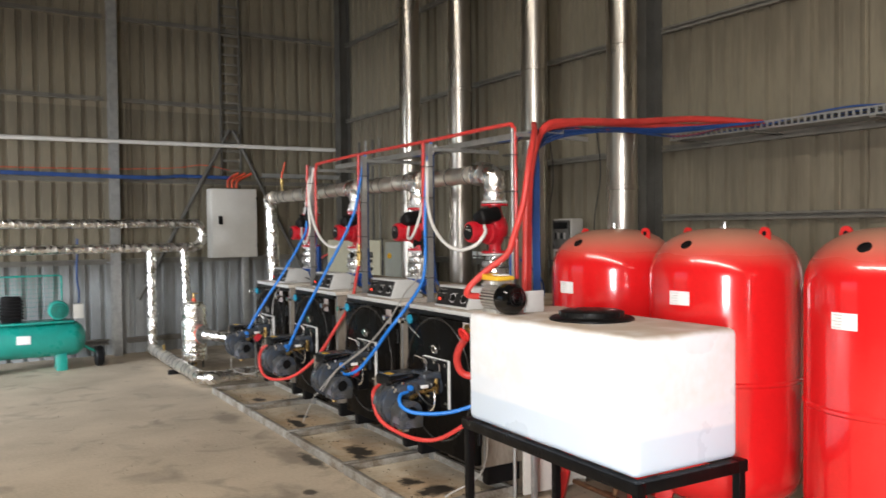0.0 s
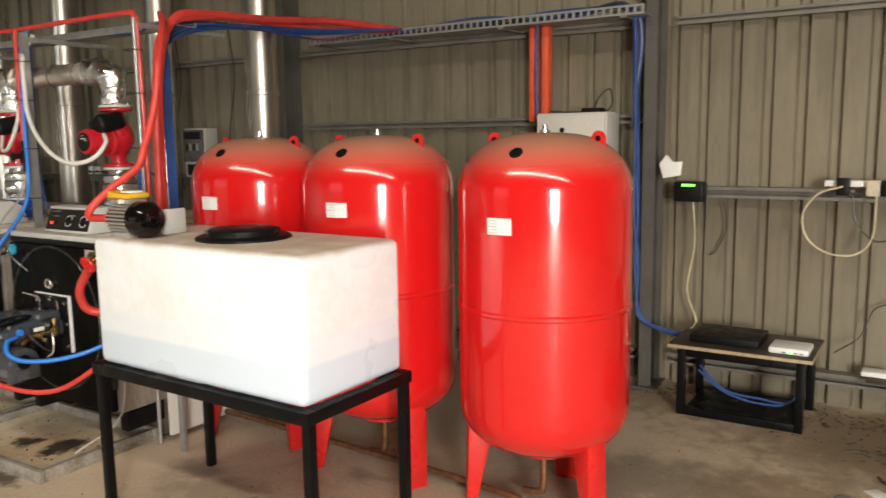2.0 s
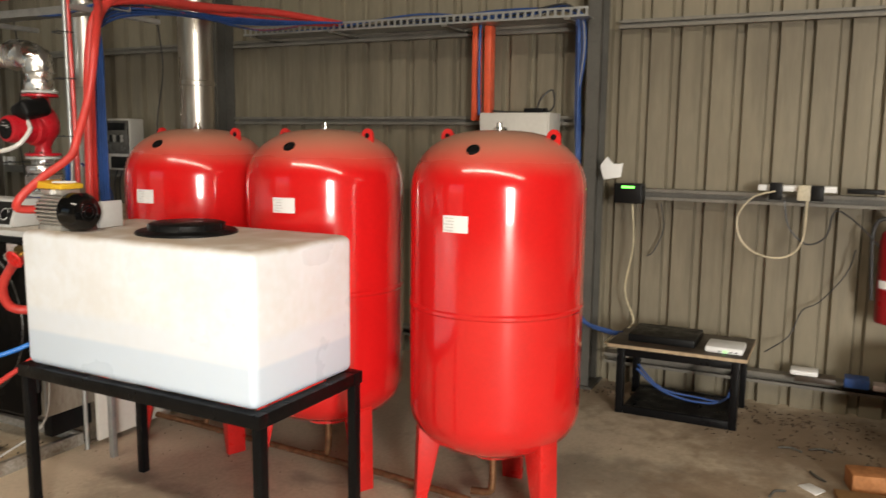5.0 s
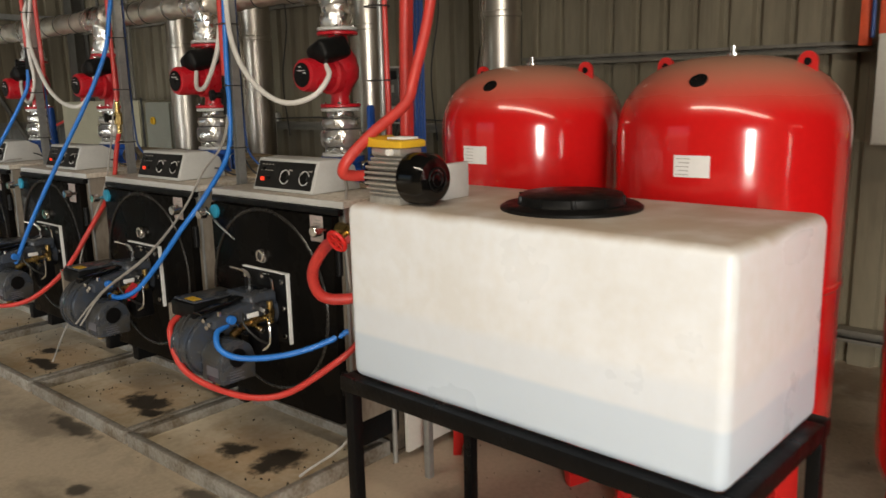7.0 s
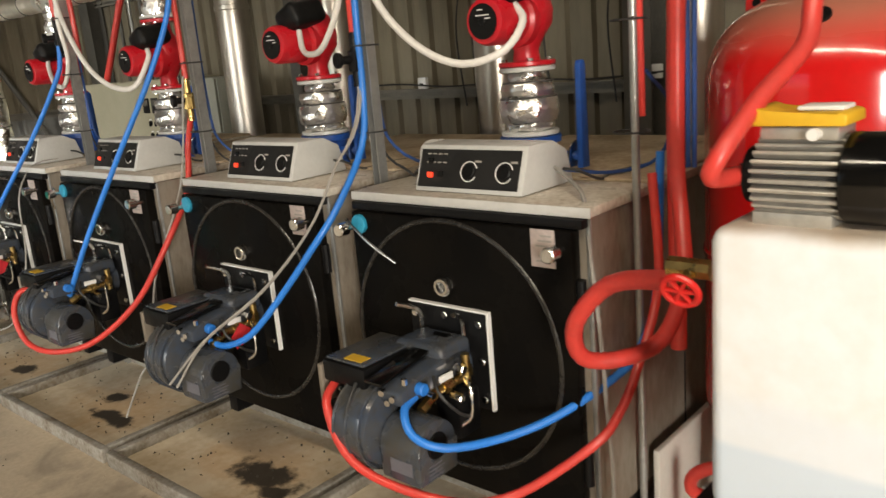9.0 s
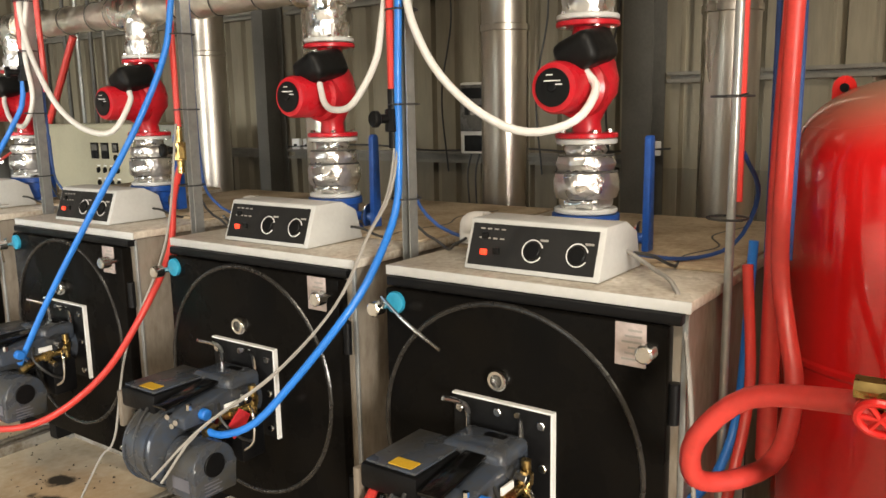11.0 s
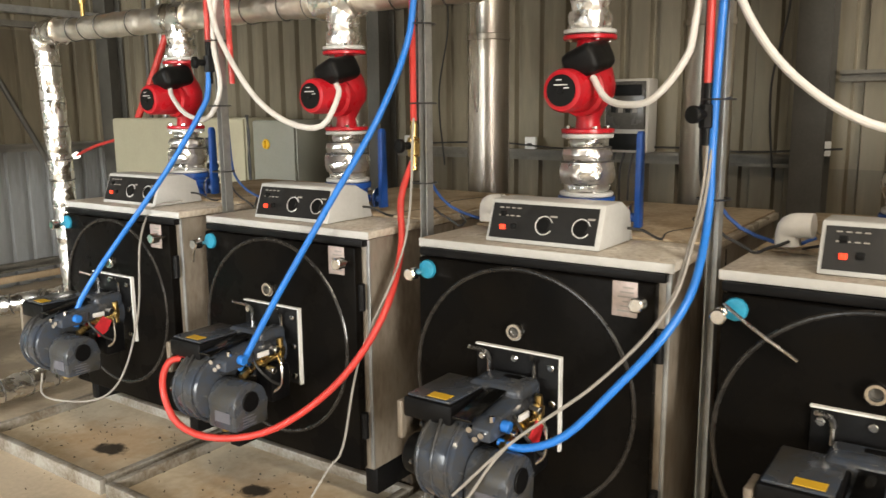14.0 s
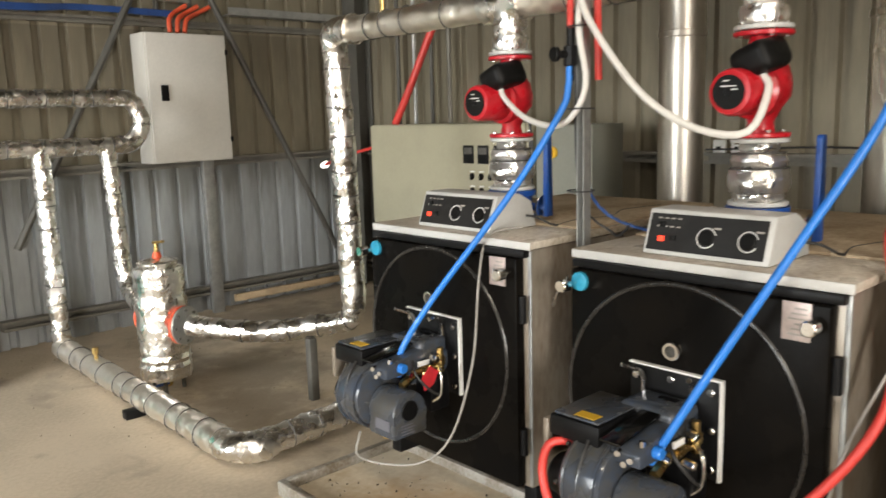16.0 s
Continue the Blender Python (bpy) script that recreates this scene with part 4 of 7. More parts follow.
# header pipe over the boilers, with the long riser at its far end
HX, HZ = 3.955, 2.055
header = thing("header_pipe", (HX, 7.0, HZ), "foil-lagged header pipe with tees above the pumps", "pipe")
foil_pipe(header, [(HX, 5.06, HZ), (HX, 9.20, HZ)], 0.062, 3, dull=True, name="run")
foil_pipe(header, [(HX, 5.08, HZ), (HX, 5.0, HZ), (HX, 4.93, HZ - 0.015), (HX, 4.89, HZ - 0.05), (HX, 4.885, HZ - 0.10)], 0.078, 4, smooth=True, bands=False, name="elbow")
for y in BOILER_Y[1:]:
    bm = tube(B(), [(HX, y - 0.11, HZ), (HX, y - 0.05, HZ), (HX, y, HZ), (HX, y + 0.05, HZ), (HX, y + 0.11, HZ)], 0.078, 20, rad=foil_radius(int(y * 10), 0.05))
    part("tee", bm, FOIL, header, "crumpled foil tee cover")
    bm = tube(B(), [(HX, y - 0.02, HZ - 0.10), (HX, y - 0.02, HZ)], 0.07, 20)
    part("branch", bm, FOIL, header, "crumpled foil branch cover")
foil_pipe(header, [(HX, 9.18, HZ), (HX, 9.30, HZ), (HX + 0.01, 9.36, HZ - 0.02), (HX + 0.02, 9.38, HZ - 0.09)], 0.075, 9, smooth=True, bands=False, name="elbow")
foil_pipe(header, [(HX + 0.02, 9.38, HZ - 0.06), (4.00, 9.38, 1.3), (4.02, 9.38, 0.56)], 0.068, 11, name="riser")
foil_pipe(header, [(4.02, 9.38, 0.58), (4.02, 9.41, 0.50), (3.97, 9.50, 0.455), (3.86, 9.64, 0.43), (3.74, 9.78, 0.405), (3.58, 9.96, 0.41), (3.42, 10.20, 0.43)], 0.062, 12, smooth=True, name="low_run")
bm = B()
cyl(bm, (HX, 8.94, HZ + 0.05), (HX, 8.94, HZ + 0.13), 0.012, n=10)
cyl(bm, (HX, 8.94, HZ + 0.13), (HX, 8.94, HZ + 0.20), 0.020, n=12, bev=0.003)
part("air_vent", bm, BRASS, header, "brass air vent")

# floor pipe and the return loop along the far wall
ret = thing("return_pipe", (3.05, 10.2, 0.0), "foil-lagged return pipe running along the floor and up the wall", "pipe")
foil_pipe(ret, [(3.05, 11.40, 0.14), (3.06, 10.2, 0.12), (3.07, 9.15, 0.11)], 0.070, 21, dull=True, name="floor_run")
foil_pipe(ret, [(3.07, 9.18, 0.11), (3.08, 9.08, 0.11), (3.16, 9.02, 0.11), (3.24, 9.03, 0.11)], 0.072, 22, smooth=True, bands=False, name="elbow")
foil_pipe(ret, [(3.22, 9.03, 0.11), (4.3, 9.06, 0.14)], 0.064, 23, name="boiler_run")
foil_pipe(ret, [(3.05, 11.40, 0.14), (3.05, 11.40, 1.47)], 0.058, 24, name="riser")
foil_pipe(ret, [(-1.0, 11.40, 1.47), (3.40, 11.40, 1.47)], 0.058, 25, name="lower_run")
foil_pipe(ret, [(3.38, 11.40, 1.47), (3.56, 11.40, 1.47), (3.67, 11.40, 1.50), (3.73, 11.40, 1.635), (3.67, 11.40, 1.77), (3.56, 11.40, 1.79)], 0.060, 26, smooth=True, name="bend")
foil_pipe(ret, [(-1.0, 11.40, 1.79), (3.58, 11.40, 1.79)], 0.058, 27, name="upper_run")
foil_pipe(ret, [(3.48, 11.40, 1.45), (3.49, 11.35, 0.58)], 0.055, 28, name="drop")
foil_pipe(ret, [(3.49, 11.35, 0.60), (3.49, 11.30, 0.50), (3.44, 11.05, 0.45), (3.36, 10.60, 0.435)], 0.055, 29, smooth=True, bands=False, name="foot")
for x, y in ((3.05, 10.12),):
    bm = B()
    box(bm, x - 0.09, x + 0.09, y - 0.03, y + 0.03, 0.0, 0.050, 0.004)
    part("support", bm, BURNDK, ret, "black pipe support")
bm = B()
cyl(bm, (3.05, 10.75, 0.17), (3.05, 10.75, 0.23), 0.012, n=10)
cyl(bm, (3.05, 10.75, 0.23), (3.05, 10.75, 0.27), 0.02, n=6)
part("vent", bm, BRASS, ret, "brass vent fitting")

SX, SY = 3.34, 10.40
sep = thing("dirt_separator", (SX, SY, 0.0), "foil-lagged upright separator vessel with flanges and an air vent", "separator")
for k, (z0, z1, r) in enumerate(((0.10, 0.25, 0.155), (0.252, 0.61, 0.152), (0.612, 0.77, 0.150), (0.772, 0.82, 0.12))):
    bm = B()
    lathe(bm, [(0, z0), (r * 0.95, z0)] + [(r * (0.98 + 0.03 * math.sin(9 * i + k)), z0 + (z1 - z0) * i / 6) for i in range(1, 6)] + [(r * (0.94 if k < 3 else 0.5), z1), (0, z1 + (0.0 if k < 3 else 0.02))], (SX, SY, 0), n=32)
    part("lagging", bm, FOIL, sep, "crumpled foil lagging")
bm = B()
cyl(bm, (SX, SY, 0.81), (SX, SY, 0.86), 0.035, 0.02, n=14)
part("cap", bm, ORANGE, sep, "orange cap")
bm = B()
cyl(bm, (SX, SY, 0.86), (SX, SY, 0.91), 0.014, n=12)
box(bm, SX - 0.02, SX + 0.05, SY - 0.01, SY + 0.01, 0.91, 0.925, 0.003)
part("vent", bm, BRASS, sep, "brass vent")
d1 = Vector((0.38, -0.92, 0.0)).normalized()
for c, d, m in (((SX + 0.058, SY - 0.14, 0.428), d1, ORANGE), ((SX + 0.065, SY - 0.155, 0.427), d1, GALV), ((SX + 0.01, SY + 0.17, 0.435), Vector((0, 1, 0)), ORANGE)):
    bm = B()
    cyl(bm, c, Vector(c) + d * 0.014, 0.115, n=32, bev=0.003)
    fl = part("flange", bm, m, sep, "round pipe flange")
    for a in range(8):
        q = d.to_track_quat("Z", "Y")
        p = Vector(c) + q @ Vector((0.092 * math.cos(a * math.pi / 4), 0.092 * math.sin(a * math.pi / 4), 0.010))
        part("bolt", bolt(B(), p, d, 0.009, 0.014), COLUMN, fl)
for a in range(3):
    bm = B()
    cyl(bm, (SX + 0.10 * math.cos(a * 2.09), SY + 0.10 * math.sin(a * 2.09), 0.0), (SX + 0.10 * math.cos(a * 2.09), SY + 0.10 * math.sin(a * 2.09), 0.11), 0.012, n=10)
    part("leg", bm, COLUMN, sep)
bm = B()
cyl(bm, (SX, SY, 0.03), (SX, SY, 0.11), 0.014, n=12)
cyl(bm, (SX, SY, 0.06), (SX, SY - 0.03, 0.06), 0.022, n=12)
part("drain_cock", bm, BRASS, sep)
bm = B()
box(bm, SX - 0.09, SX - 0.01, SY - 0.05, SY - 0.03, 0.055, 0.068, 0.003)
part("handle", bm, BLUEV, sep, "blue lever handle")
bm = B()
box(bm, 3.84, 3.89, 9.58, 9.63, 0, 0.37, 0.004)
solo("pipe_support_post", bm, COLUMN, "dark steel post propping the low pipe", "post")

# stainless flues behind the boilers
FX = 5.04
for y in (4.79, 5.82, 6.98, 7.96):
    t = thing("flue_pipe", (FX, y, 0), "polished stainless steel flue pipe rising to the roof", "flue", "boiler flues")
    bm = B()
    cyl(bm, (FX, y, 0.75), (FX, y, EAVES + 0.02), 0.11, n=40)
    part("pipe", bm, FLUE, t)
    for z in (1.95, 3.0, 4.0, 5.0):
        bm = B()
        lathe(bm, [(0.11, 0), (0.116, 0.004), (0.116, 0.03), (0.11, 0.034)], (FX, y, z), n=40)
        part("joint_band", bm, FLUE, t, "steel joint band")
    bm = B()
    tube(bm, [(FX, y, 0.80), (FX, y, 0.72), (FX - 0.10, y, 0.64), (FX - 0.21, y, 0.64)], 0.11, 24)
    part("bend", bm, FLUE, t)

# drip trays in front of the boilers
def drip_tray(x0, x1, y0, y1, seed):
    t = thing("drip_tray", ((x0 + x1) / 2, (y0 + y1) / 2, 0), "shallow galvanised drip tray with sediment and black oil stains", "tray", "drip trays before the boilers")
    bm = B()
    box(bm, x0 + 0.035, x1 - 0.035, y0 + 0.035, y1 - 0.035, 0.0, 0.022)
    part("pan", bm, TRAYPAN, t, "sediment-covered tray bottom")
    w = 0.035
    for a in ((x0, x0 + w, y0, y1), (x1 - w, x1, y0, y1), (x0 + w, x1 - w, y0, y0 + w), (x0 + w, x1 - w, y1 - w, y1)):
        bm = B()
        box(bm, *a, 0.0, 0.066, 0.004)
        part("rim", bm, RIM, t, "dirty galvanised angle rim")


for k, (y0, y1) in enumerate(((4.47, 5.48), (5.51, 6.53), (6.57, 7.66), (7.70, 8.72))):
    drip_tray(3.085, 3.785 - 0.01 * (k % 2), y0, y1, k)

# ---------------------------------------------------------------- expansion vessels and the white tank
def vessel(x, y, turn, lab_at, lab_z):
    t = thing("expansion_vessel", (x, y, 0), "tall red enamelled expansion vessel with dusty dome on legs", "vessel", "red expansion vessels")
    R = 0.370
    prof = [(0.0, 0.285)]
    for i in range(1, 13):
        a = radians(90 * i / 12)
        prof.append((R * math.sin(a) ** 0.72, 0.285 + 0.205 * (1 - math.cos(a))))
    prof += [(R, 0.60), (R, 0.925), (R + 0.005, 0.932), (R + 0.005, 0.944), (R, 0.951), (R, 1.30), (R, 1.418)]
    for i in range(11, -1, -1):
        a = radians(90 * i / 12)
        prof.append((R * math.sin(a) ** 0.72, 1.668 - 0.25 * (1 - math.cos(a))))
    bm = B()
    lathe(bm, prof, (0, 0, 0), n=72)
    bmesh.ops.translate(bm, verts=bm.verts, vec=(x, y, 0))
    body = part("body", bm, RED, t, "glossy red shell, dusty on top")
    # keep the shell's own space at the vessel's base
    body.data.transform(Matrix.Translation((-x, -y, 0)))
    body.matrix_parent_inverse = Matrix()
    q = Matrix.Translation((x, y, 0)) @ pose(0, 0, 0, 0, 0, turn)
    for a in (125, 245, 5):
        m = q @ pose(0, 0, 0, 0, 0, a)
        bm = B()
        prism(bm, [(0.225, 0.42), (0.335, 0.50), (0.350, 0.0), (0.315, 0.0)], "y", -0.048, 0.048, 0.004)
        bmesh.ops.transform(bm, matrix=m, verts=bm.verts)
        part("leg", bm, REDFLAT, t, "flat red steel leg")
    for a in (90, 270):
        m = q @ pose(0, 0, 0, 0, 0, a)
        bm = B()
        ring = [(0.240 + 0.030 * math.cos(radians(w)), 1.638 + 0.034 * math.sin(radians(w))) for w in range(0, 181, 20)] + [(0.210, 1.56), (0.270, 1.50)]
        prism(bm, ring, "y", -0.006, 0.006)
        bmesh.ops.transform(bm, matrix=m, verts=bm.verts)
        lug = part("lifting_lug", bm, REDFLAT, t, "red lifting lug")
        bm = B()
        cyl(bm, (0.240, -0.0075, 1.640), (0.240, 0.0075, 1.640), 0.012, n=16)
        bmesh.ops.transform(bm, matrix=m, verts=bm.verts)
        part("eye", bm, BURNDK, lug)
    bm = B()
    lathe(bm, [(0, 0), (0.028, 0), (0.028, 0.006), (0.019, 0.008), (0.019, 0.004), (0, 0.004)], (0, 0, 0), n=18)
    bmesh.ops.transform(bm, matrix=Matrix.Translation((x, y, 0)) @ pose(-0.292, -0.012, 1.586, 0, -42, 0), verts=bm.verts)
    part("plug", bm, BLACKP, t, "black threaded plug")
    bm = B()
    lathe(bm, [(0, 0), (0.022, 0), (0.022, 0.012), (0.011, 0.016), (0.011, 0.035), (0, 0.035)], (x, y, 1.664), n=16)
    part("top_fitting", bm, CHROME, t, "steel fitting on the crown")
    # curved paper label
    bm = B()
    a0, a1 = lab_at - 8.5, lab_at + 8.5
    zl = lab_z - 0.033
    v = []
    for i in range(9):
        a = radians(a0 + (a1 - a0) * i / 8)
        v.append([bm.verts.new((x + (R + e) * math.cos(a), y + (R + e) * math.sin(a), z)) for e in (0.0005, 0.002) for z in (zl, zl + 0.066)])
    for a, b in zip(v, v[1:]):
        for i, j in ((0, 1), (3, 2), (1, 3), (2, 0)):
            bm.faces.new((a[i], b[i], b[j], a[j]))
    lab = part("label", bm, PAPER, t, "white paper label")
    bm = B()
    for i in range(5):
        a = radians(a0 + 2 + 0.2 * i)
        c = Vector((x + (R + 0.0025) * math.cos(a), y + (R + 0.0025) * math.sin(a), zl + 0.008 + 0.012 * i))
        box(bm, -0.0004, 0.0004, -0.030 if i % 2 else -0.040, 0.004, -0.0010, 0.0010, m=Matrix.Translation(c) @ pose(0, 0, 0, 0, 0, math.degrees(a)) @ pose(0.0, 0.03, 0))
    part("print", bm, GREYC, lab)
    bm = B()
    lathe(bm, [(0.0, 0.255), (0.105, 0.255), (0.115, 0.262), (0.115, 0.278), (0.105, 0.288), (0.0, 0.288)], (x, y, 0), n=28)
    part("bottom_flange", bm, REDFLAT, t, "red bottom flange")
    bm = B()
    tube(bm, [(x, y, 0.26), (x, y, 0.10), (x, y + 0.02, 0.06), (x, y + 0.10, 0.05)], 0.017, 12)
    part("water_pipe", bm, COPPER, t, "old copper pipe")
    return t


vessel(4.200, 4.00, 3, 179, 1.335)
vessel(4.152, 3.165, -2, 185, 1.335)
vessel(4.135, 2.272, 0, 176, 1.302)
bm = B()
tube(bm, [(4.04, 2.34, 0.05), (4.10, 2.8, 0.05), (4.13, 3.25, 0.05), (4.16, 3.7, 0.05), (4.19, 4.12, 0.05), (4.2, 4.4, 0.05)], 0.016, 12)
solo("copper_pipe", bm, COPPER, "tarnished copper pipe lying along the floor", "pipe")

X0, X1, Y0, Y1, ZB, ZT = 3.085, 3.675, 2.705, 3.925, 0.692, 1.247
tank = thing("white_water_tank", ((X0 + X1) / 2, (Y0 + Y1) / 2, ZB), "white translucent plastic tank with bluish water in the bottom", "tank")
bm = B()
box(bm, X0, X1, Y0, Y1, ZB, ZT, 0.032, 5)
shell = part("shell", bm, TANKW, tank, "white polyethylene shell with a dirty top")
shell.data.transform(Matrix.Translation(-tank.location))
shell.matrix_parent_inverse = Matrix()
for v in shell.data.vertices:
    # blow-moulded walls bulge a little
    u, w, s = (v.co.x) / 0.30, (v.co.y) / 0.64, v.co.z / 0.583
    k = max(0.0, 1 - w * w) * max(0.0, math.sin(math.pi * min(max(s, 0), 1)))
    v.co.x += 0.012 * u * k
lid = B()
lathe(lid, [(0.215, 0.0), (0.215, 0.012), (0.205, 0.018), (0.165, 0.020), (0.160, 0.026), (0.158, 0.042), (0.150, 0.047), (0.02, 0.049), (0, 0.049)], (3.38, 3.30, ZT - 0.004), n=48)
bmesh.ops.scale(lid, vec=(0.92, 0.92, 1.0), space=Matrix.Translation((-3.38, -3.30, 0)), verts=lid.verts)
l = part("lid", lid, BLACKP, tank, "black screw lid")
for a in range(10):
    bm = B()
    box(bm, -0.010, 0.010, -0.006, 0.006, 0, 0.024, 0.002, m=Matrix.Translation((3.38 + 0.142 * math.cos(a * 0.628), 3.30 + 0.142 * math.sin(a * 0.628), ZT + 0.016)) @ pose(0, 0, 0, 0, 0, a * 36))
    part("grip", bm, BLACKP, l)

stand = thing("tank_stand", ((X0 + X1) / 2, (Y0 + Y1) / 2, 0), "black painted steel angle stand under the white tank", "stand")
for x, y in ((X0 - 0.015, Y0 - 0.02), (X0 - 0.015, Y1 + 0.0), (X1 - 0.035, Y0 - 0.02), (X1 - 0.035, Y1 + 0.0)):
    bm = B()
    box(bm, x + 0.004, x + 0.044, y - 0.008, y + 0.030, 0, ZB - 0.052, 0.003)
    part("leg", bm, STAND, stand)
for a in ((X0 - 0.022, X0 + 0.028, Y0 - 0.032, Y1 + 0.037), (X1 - 0.035, X1 + 0.02, Y0 - 0.032, Y1 + 0.037)):
    bm = B()
    box(bm, *a, ZB - 0.052, ZB - 0.002, 0.003)
    part("rail", bm, STAND, stand)
for y in (Y0 - 0.032, Y1 - 0.013):
    bm = B()
    box(bm, X0 + 0.028, X1 - 0.035, y, y + 0.05, ZB - 0.052, ZB - 0.002, 0.003)
    part("rail", bm, STAND, stand)

# dosing pump on the tank
pump = thing("transfer_pump", (3.19, 3.8000, ZT), "small electric pump with finned grey motor and black cowl", "pump")
PX, PZ = 3.185, ZT + 0.078
bm = B()
cyl(bm, (PX, 3.865, PZ), (PX, 3.725, PZ), 0.056, n=32)
mot = part("motor", bm, GROOVE, pump, "finned grey motor")
for i in range(26):
    a = math.pi * 2 * i / 26
    bm = B()
    box(bm, 0.054, 0.071, -0.0035, 0.0035, 0, 0.14, 0.0015, 1, m=Matrix.Translation((PX, 3.865, PZ)) @ pose(0, 0, 0, 90, 0, 0) @ pose(0, 0, 0, 0, 0, math.degrees(a)))
    part("fin", bm, MOTOR, mot)
bm = B()
lathe(bm, [(0, 0), (0.070, 0), (0.076, 0.004), (0.076, 0.07), (0.062, 0.092), (0.03, 0.098), (0, 0.098)], (PX, 3.725, PZ), (0, -1, 0), 36)
cowl = part("fan_cowl", bm, GLOSSBLK, pump, "black fan cowl")
for r in (0.02, 0.035, 0.05):
    bm = B()
    torus(bm, (PX, 3.625 + (0.012 if r > 0.04 else 0), PZ), (0, 1, 0), r, 0.002, 24, 5)
    part("grille_ring", bm, BURNDK, cowl)
bm = B()
box(bm, PX - 0.05, PX + 0.05, 3.735, 3.865, ZT - 0.001, ZT + 0.022, 0.003)
part("foot", bm, MOTOR, pump)
bm = B()
box(bm, PX - 0.045, PX + 0.045, 3.730, 3.855, PZ + 0.066, PZ + 0.088, 0.004)
tbx = part("terminal_box", bm, MOTOR, pump, "grey terminal box with a yellow lid")
bm = B()
prism(bm, [(3.718, PZ + 0.089), (3.874, PZ + 0.089), (3.878, PZ + 0.118), (3.862, PZ + 0.122), (3.835, PZ + 0.110), (3.730, PZ + 0.112), (3.718, PZ + 0.108)], "x", PX - 0.052, PX + 0.052, 0.004)
part("lid", bm, YELLOW, tbx, "yellow lid")
bm = B()
box(bm, PX - 0.03, PX + 0.03, 3.728, 3.80, PZ + 0.1125, PZ + 0.120, 0.002)
part("label", bm, PAPER, tbx, "white paper label")
bm = B()
cyl(bm, (PX - 0.046, 3.765, PZ + 0.077), (PX - 0.062, 3.765, PZ + 0.077), 0.010, n=12)
part("cable_gland", bm, PAPER, tbx)
bm = B()
lathe(bm, [(0, 0), (0.045, 0), (0.05, 0.01), (0.05, 0.02), (0.03, 0.028), (0.018, 0.03), (0.018, 0.04), (0, 0.04)], (PX, 3.865, PZ), (0, 1, 0), 24)
part("pump_head", bm, BURNDK, pump, "dark pump head")
bm = B()
box(bm, 3.30, 3.42, 3.70, 3.72, ZT, ZT + 0.11, 0.004)
solo("bracket_plate", bm, PANELGREY, "small pale plate standing on the tank", "plate")
# the tank stands a little askew
ASKEW = Matrix.Translation(tank.location) @ pose(0, 0, 0, 0, 0, -1.6) @ Matrix.Translation(-tank.location)
for ob in (tank, stand, pump):
    ob.matrix_basis = ASKEW @ ob.matrix_basis


# ---------------------------------------------------------------- hoses, conduits and the cable frame
frame_t = thing("strut_rack", (3.78, 5.9, 1.2), "galvanised strut rack carrying cables above the boilers", "frame")
POSTS = (4.40, 5.39, 6.455, 7.575)
for y in POSTS:
    bm = B()
    if y == POSTS[0]:
        cyl(bm, (3.745, y, 0.0), (3.745, y, 2.285), 0.011, n=12)
    else:
        prism(bm, [(3.725, y - 0.016), (3.765, y - 0.016), (3.765, y + 0.016), (3.725, y + 0.016), (3.725, y + 0.012), (3.761, y + 0.012), (3.761, y - 0.012), (3.725, y - 0.012)], "z", 0.0, 2.285)
    part("post", bm, GALV, frame_t, "galvanised strut post")
    bm = B()
    box(bm, 3.765, 4.35, y - 0.012, y + 0.012, 2.235, 2.262, 0.003)
    part("arm", bm, GALV, frame_t, "galvanised strut arm")
bm = B()
box(bm, 4.0, 4.12, 4.36, 7.6, 2.266, 2.272)
box(bm, 4.0, 4.003, 4.36, 7.6, 2.272, 2.306)
box(bm, 4.117, 4.12, 4.36, 7.6, 2.272, 2.306)
part("cable_channel", bm, GALV, frame_t, "galvanised cable channel")


def line(name, pts, r, m, label, cat, group="", n=10, drop=DROP):
    pts = [(x, y, z + (drop if z > 0.3 else 0.0)) for x, y, z in pts]
    return solo(name, tube(B(), pts, r, n), m, label, cat, group)


def hose(name, pts, r, m, label, cat, group="", n=10):
    """A line hanging from the rack: its upper end keeps to the posts."""
    out = []
    for x, y, z in pts:
        k = min(max((z - 0.7) / 0.6, 0.0), 1.0)
        sway = 0.008 * (1 - k) if name == "blue_hose" and y > 5.2 else 0.0
        out.append((x - 0.03 * k, y + 0.03 * k + 2 * sway, z))
    return line(name, out, r, m, label, cat, group, n)


line("orange_hose", [(HX, 8.94, HZ + 0.20), (HX, 8.93, HZ + 0.25), (HX + 0.01, 8.91, HZ + 0.31), (HX + 0.02, 8.88, HZ + 0.38)], 0.009, ORANGE, "orange hose rising from the air vent", "hose", drop=0.0)
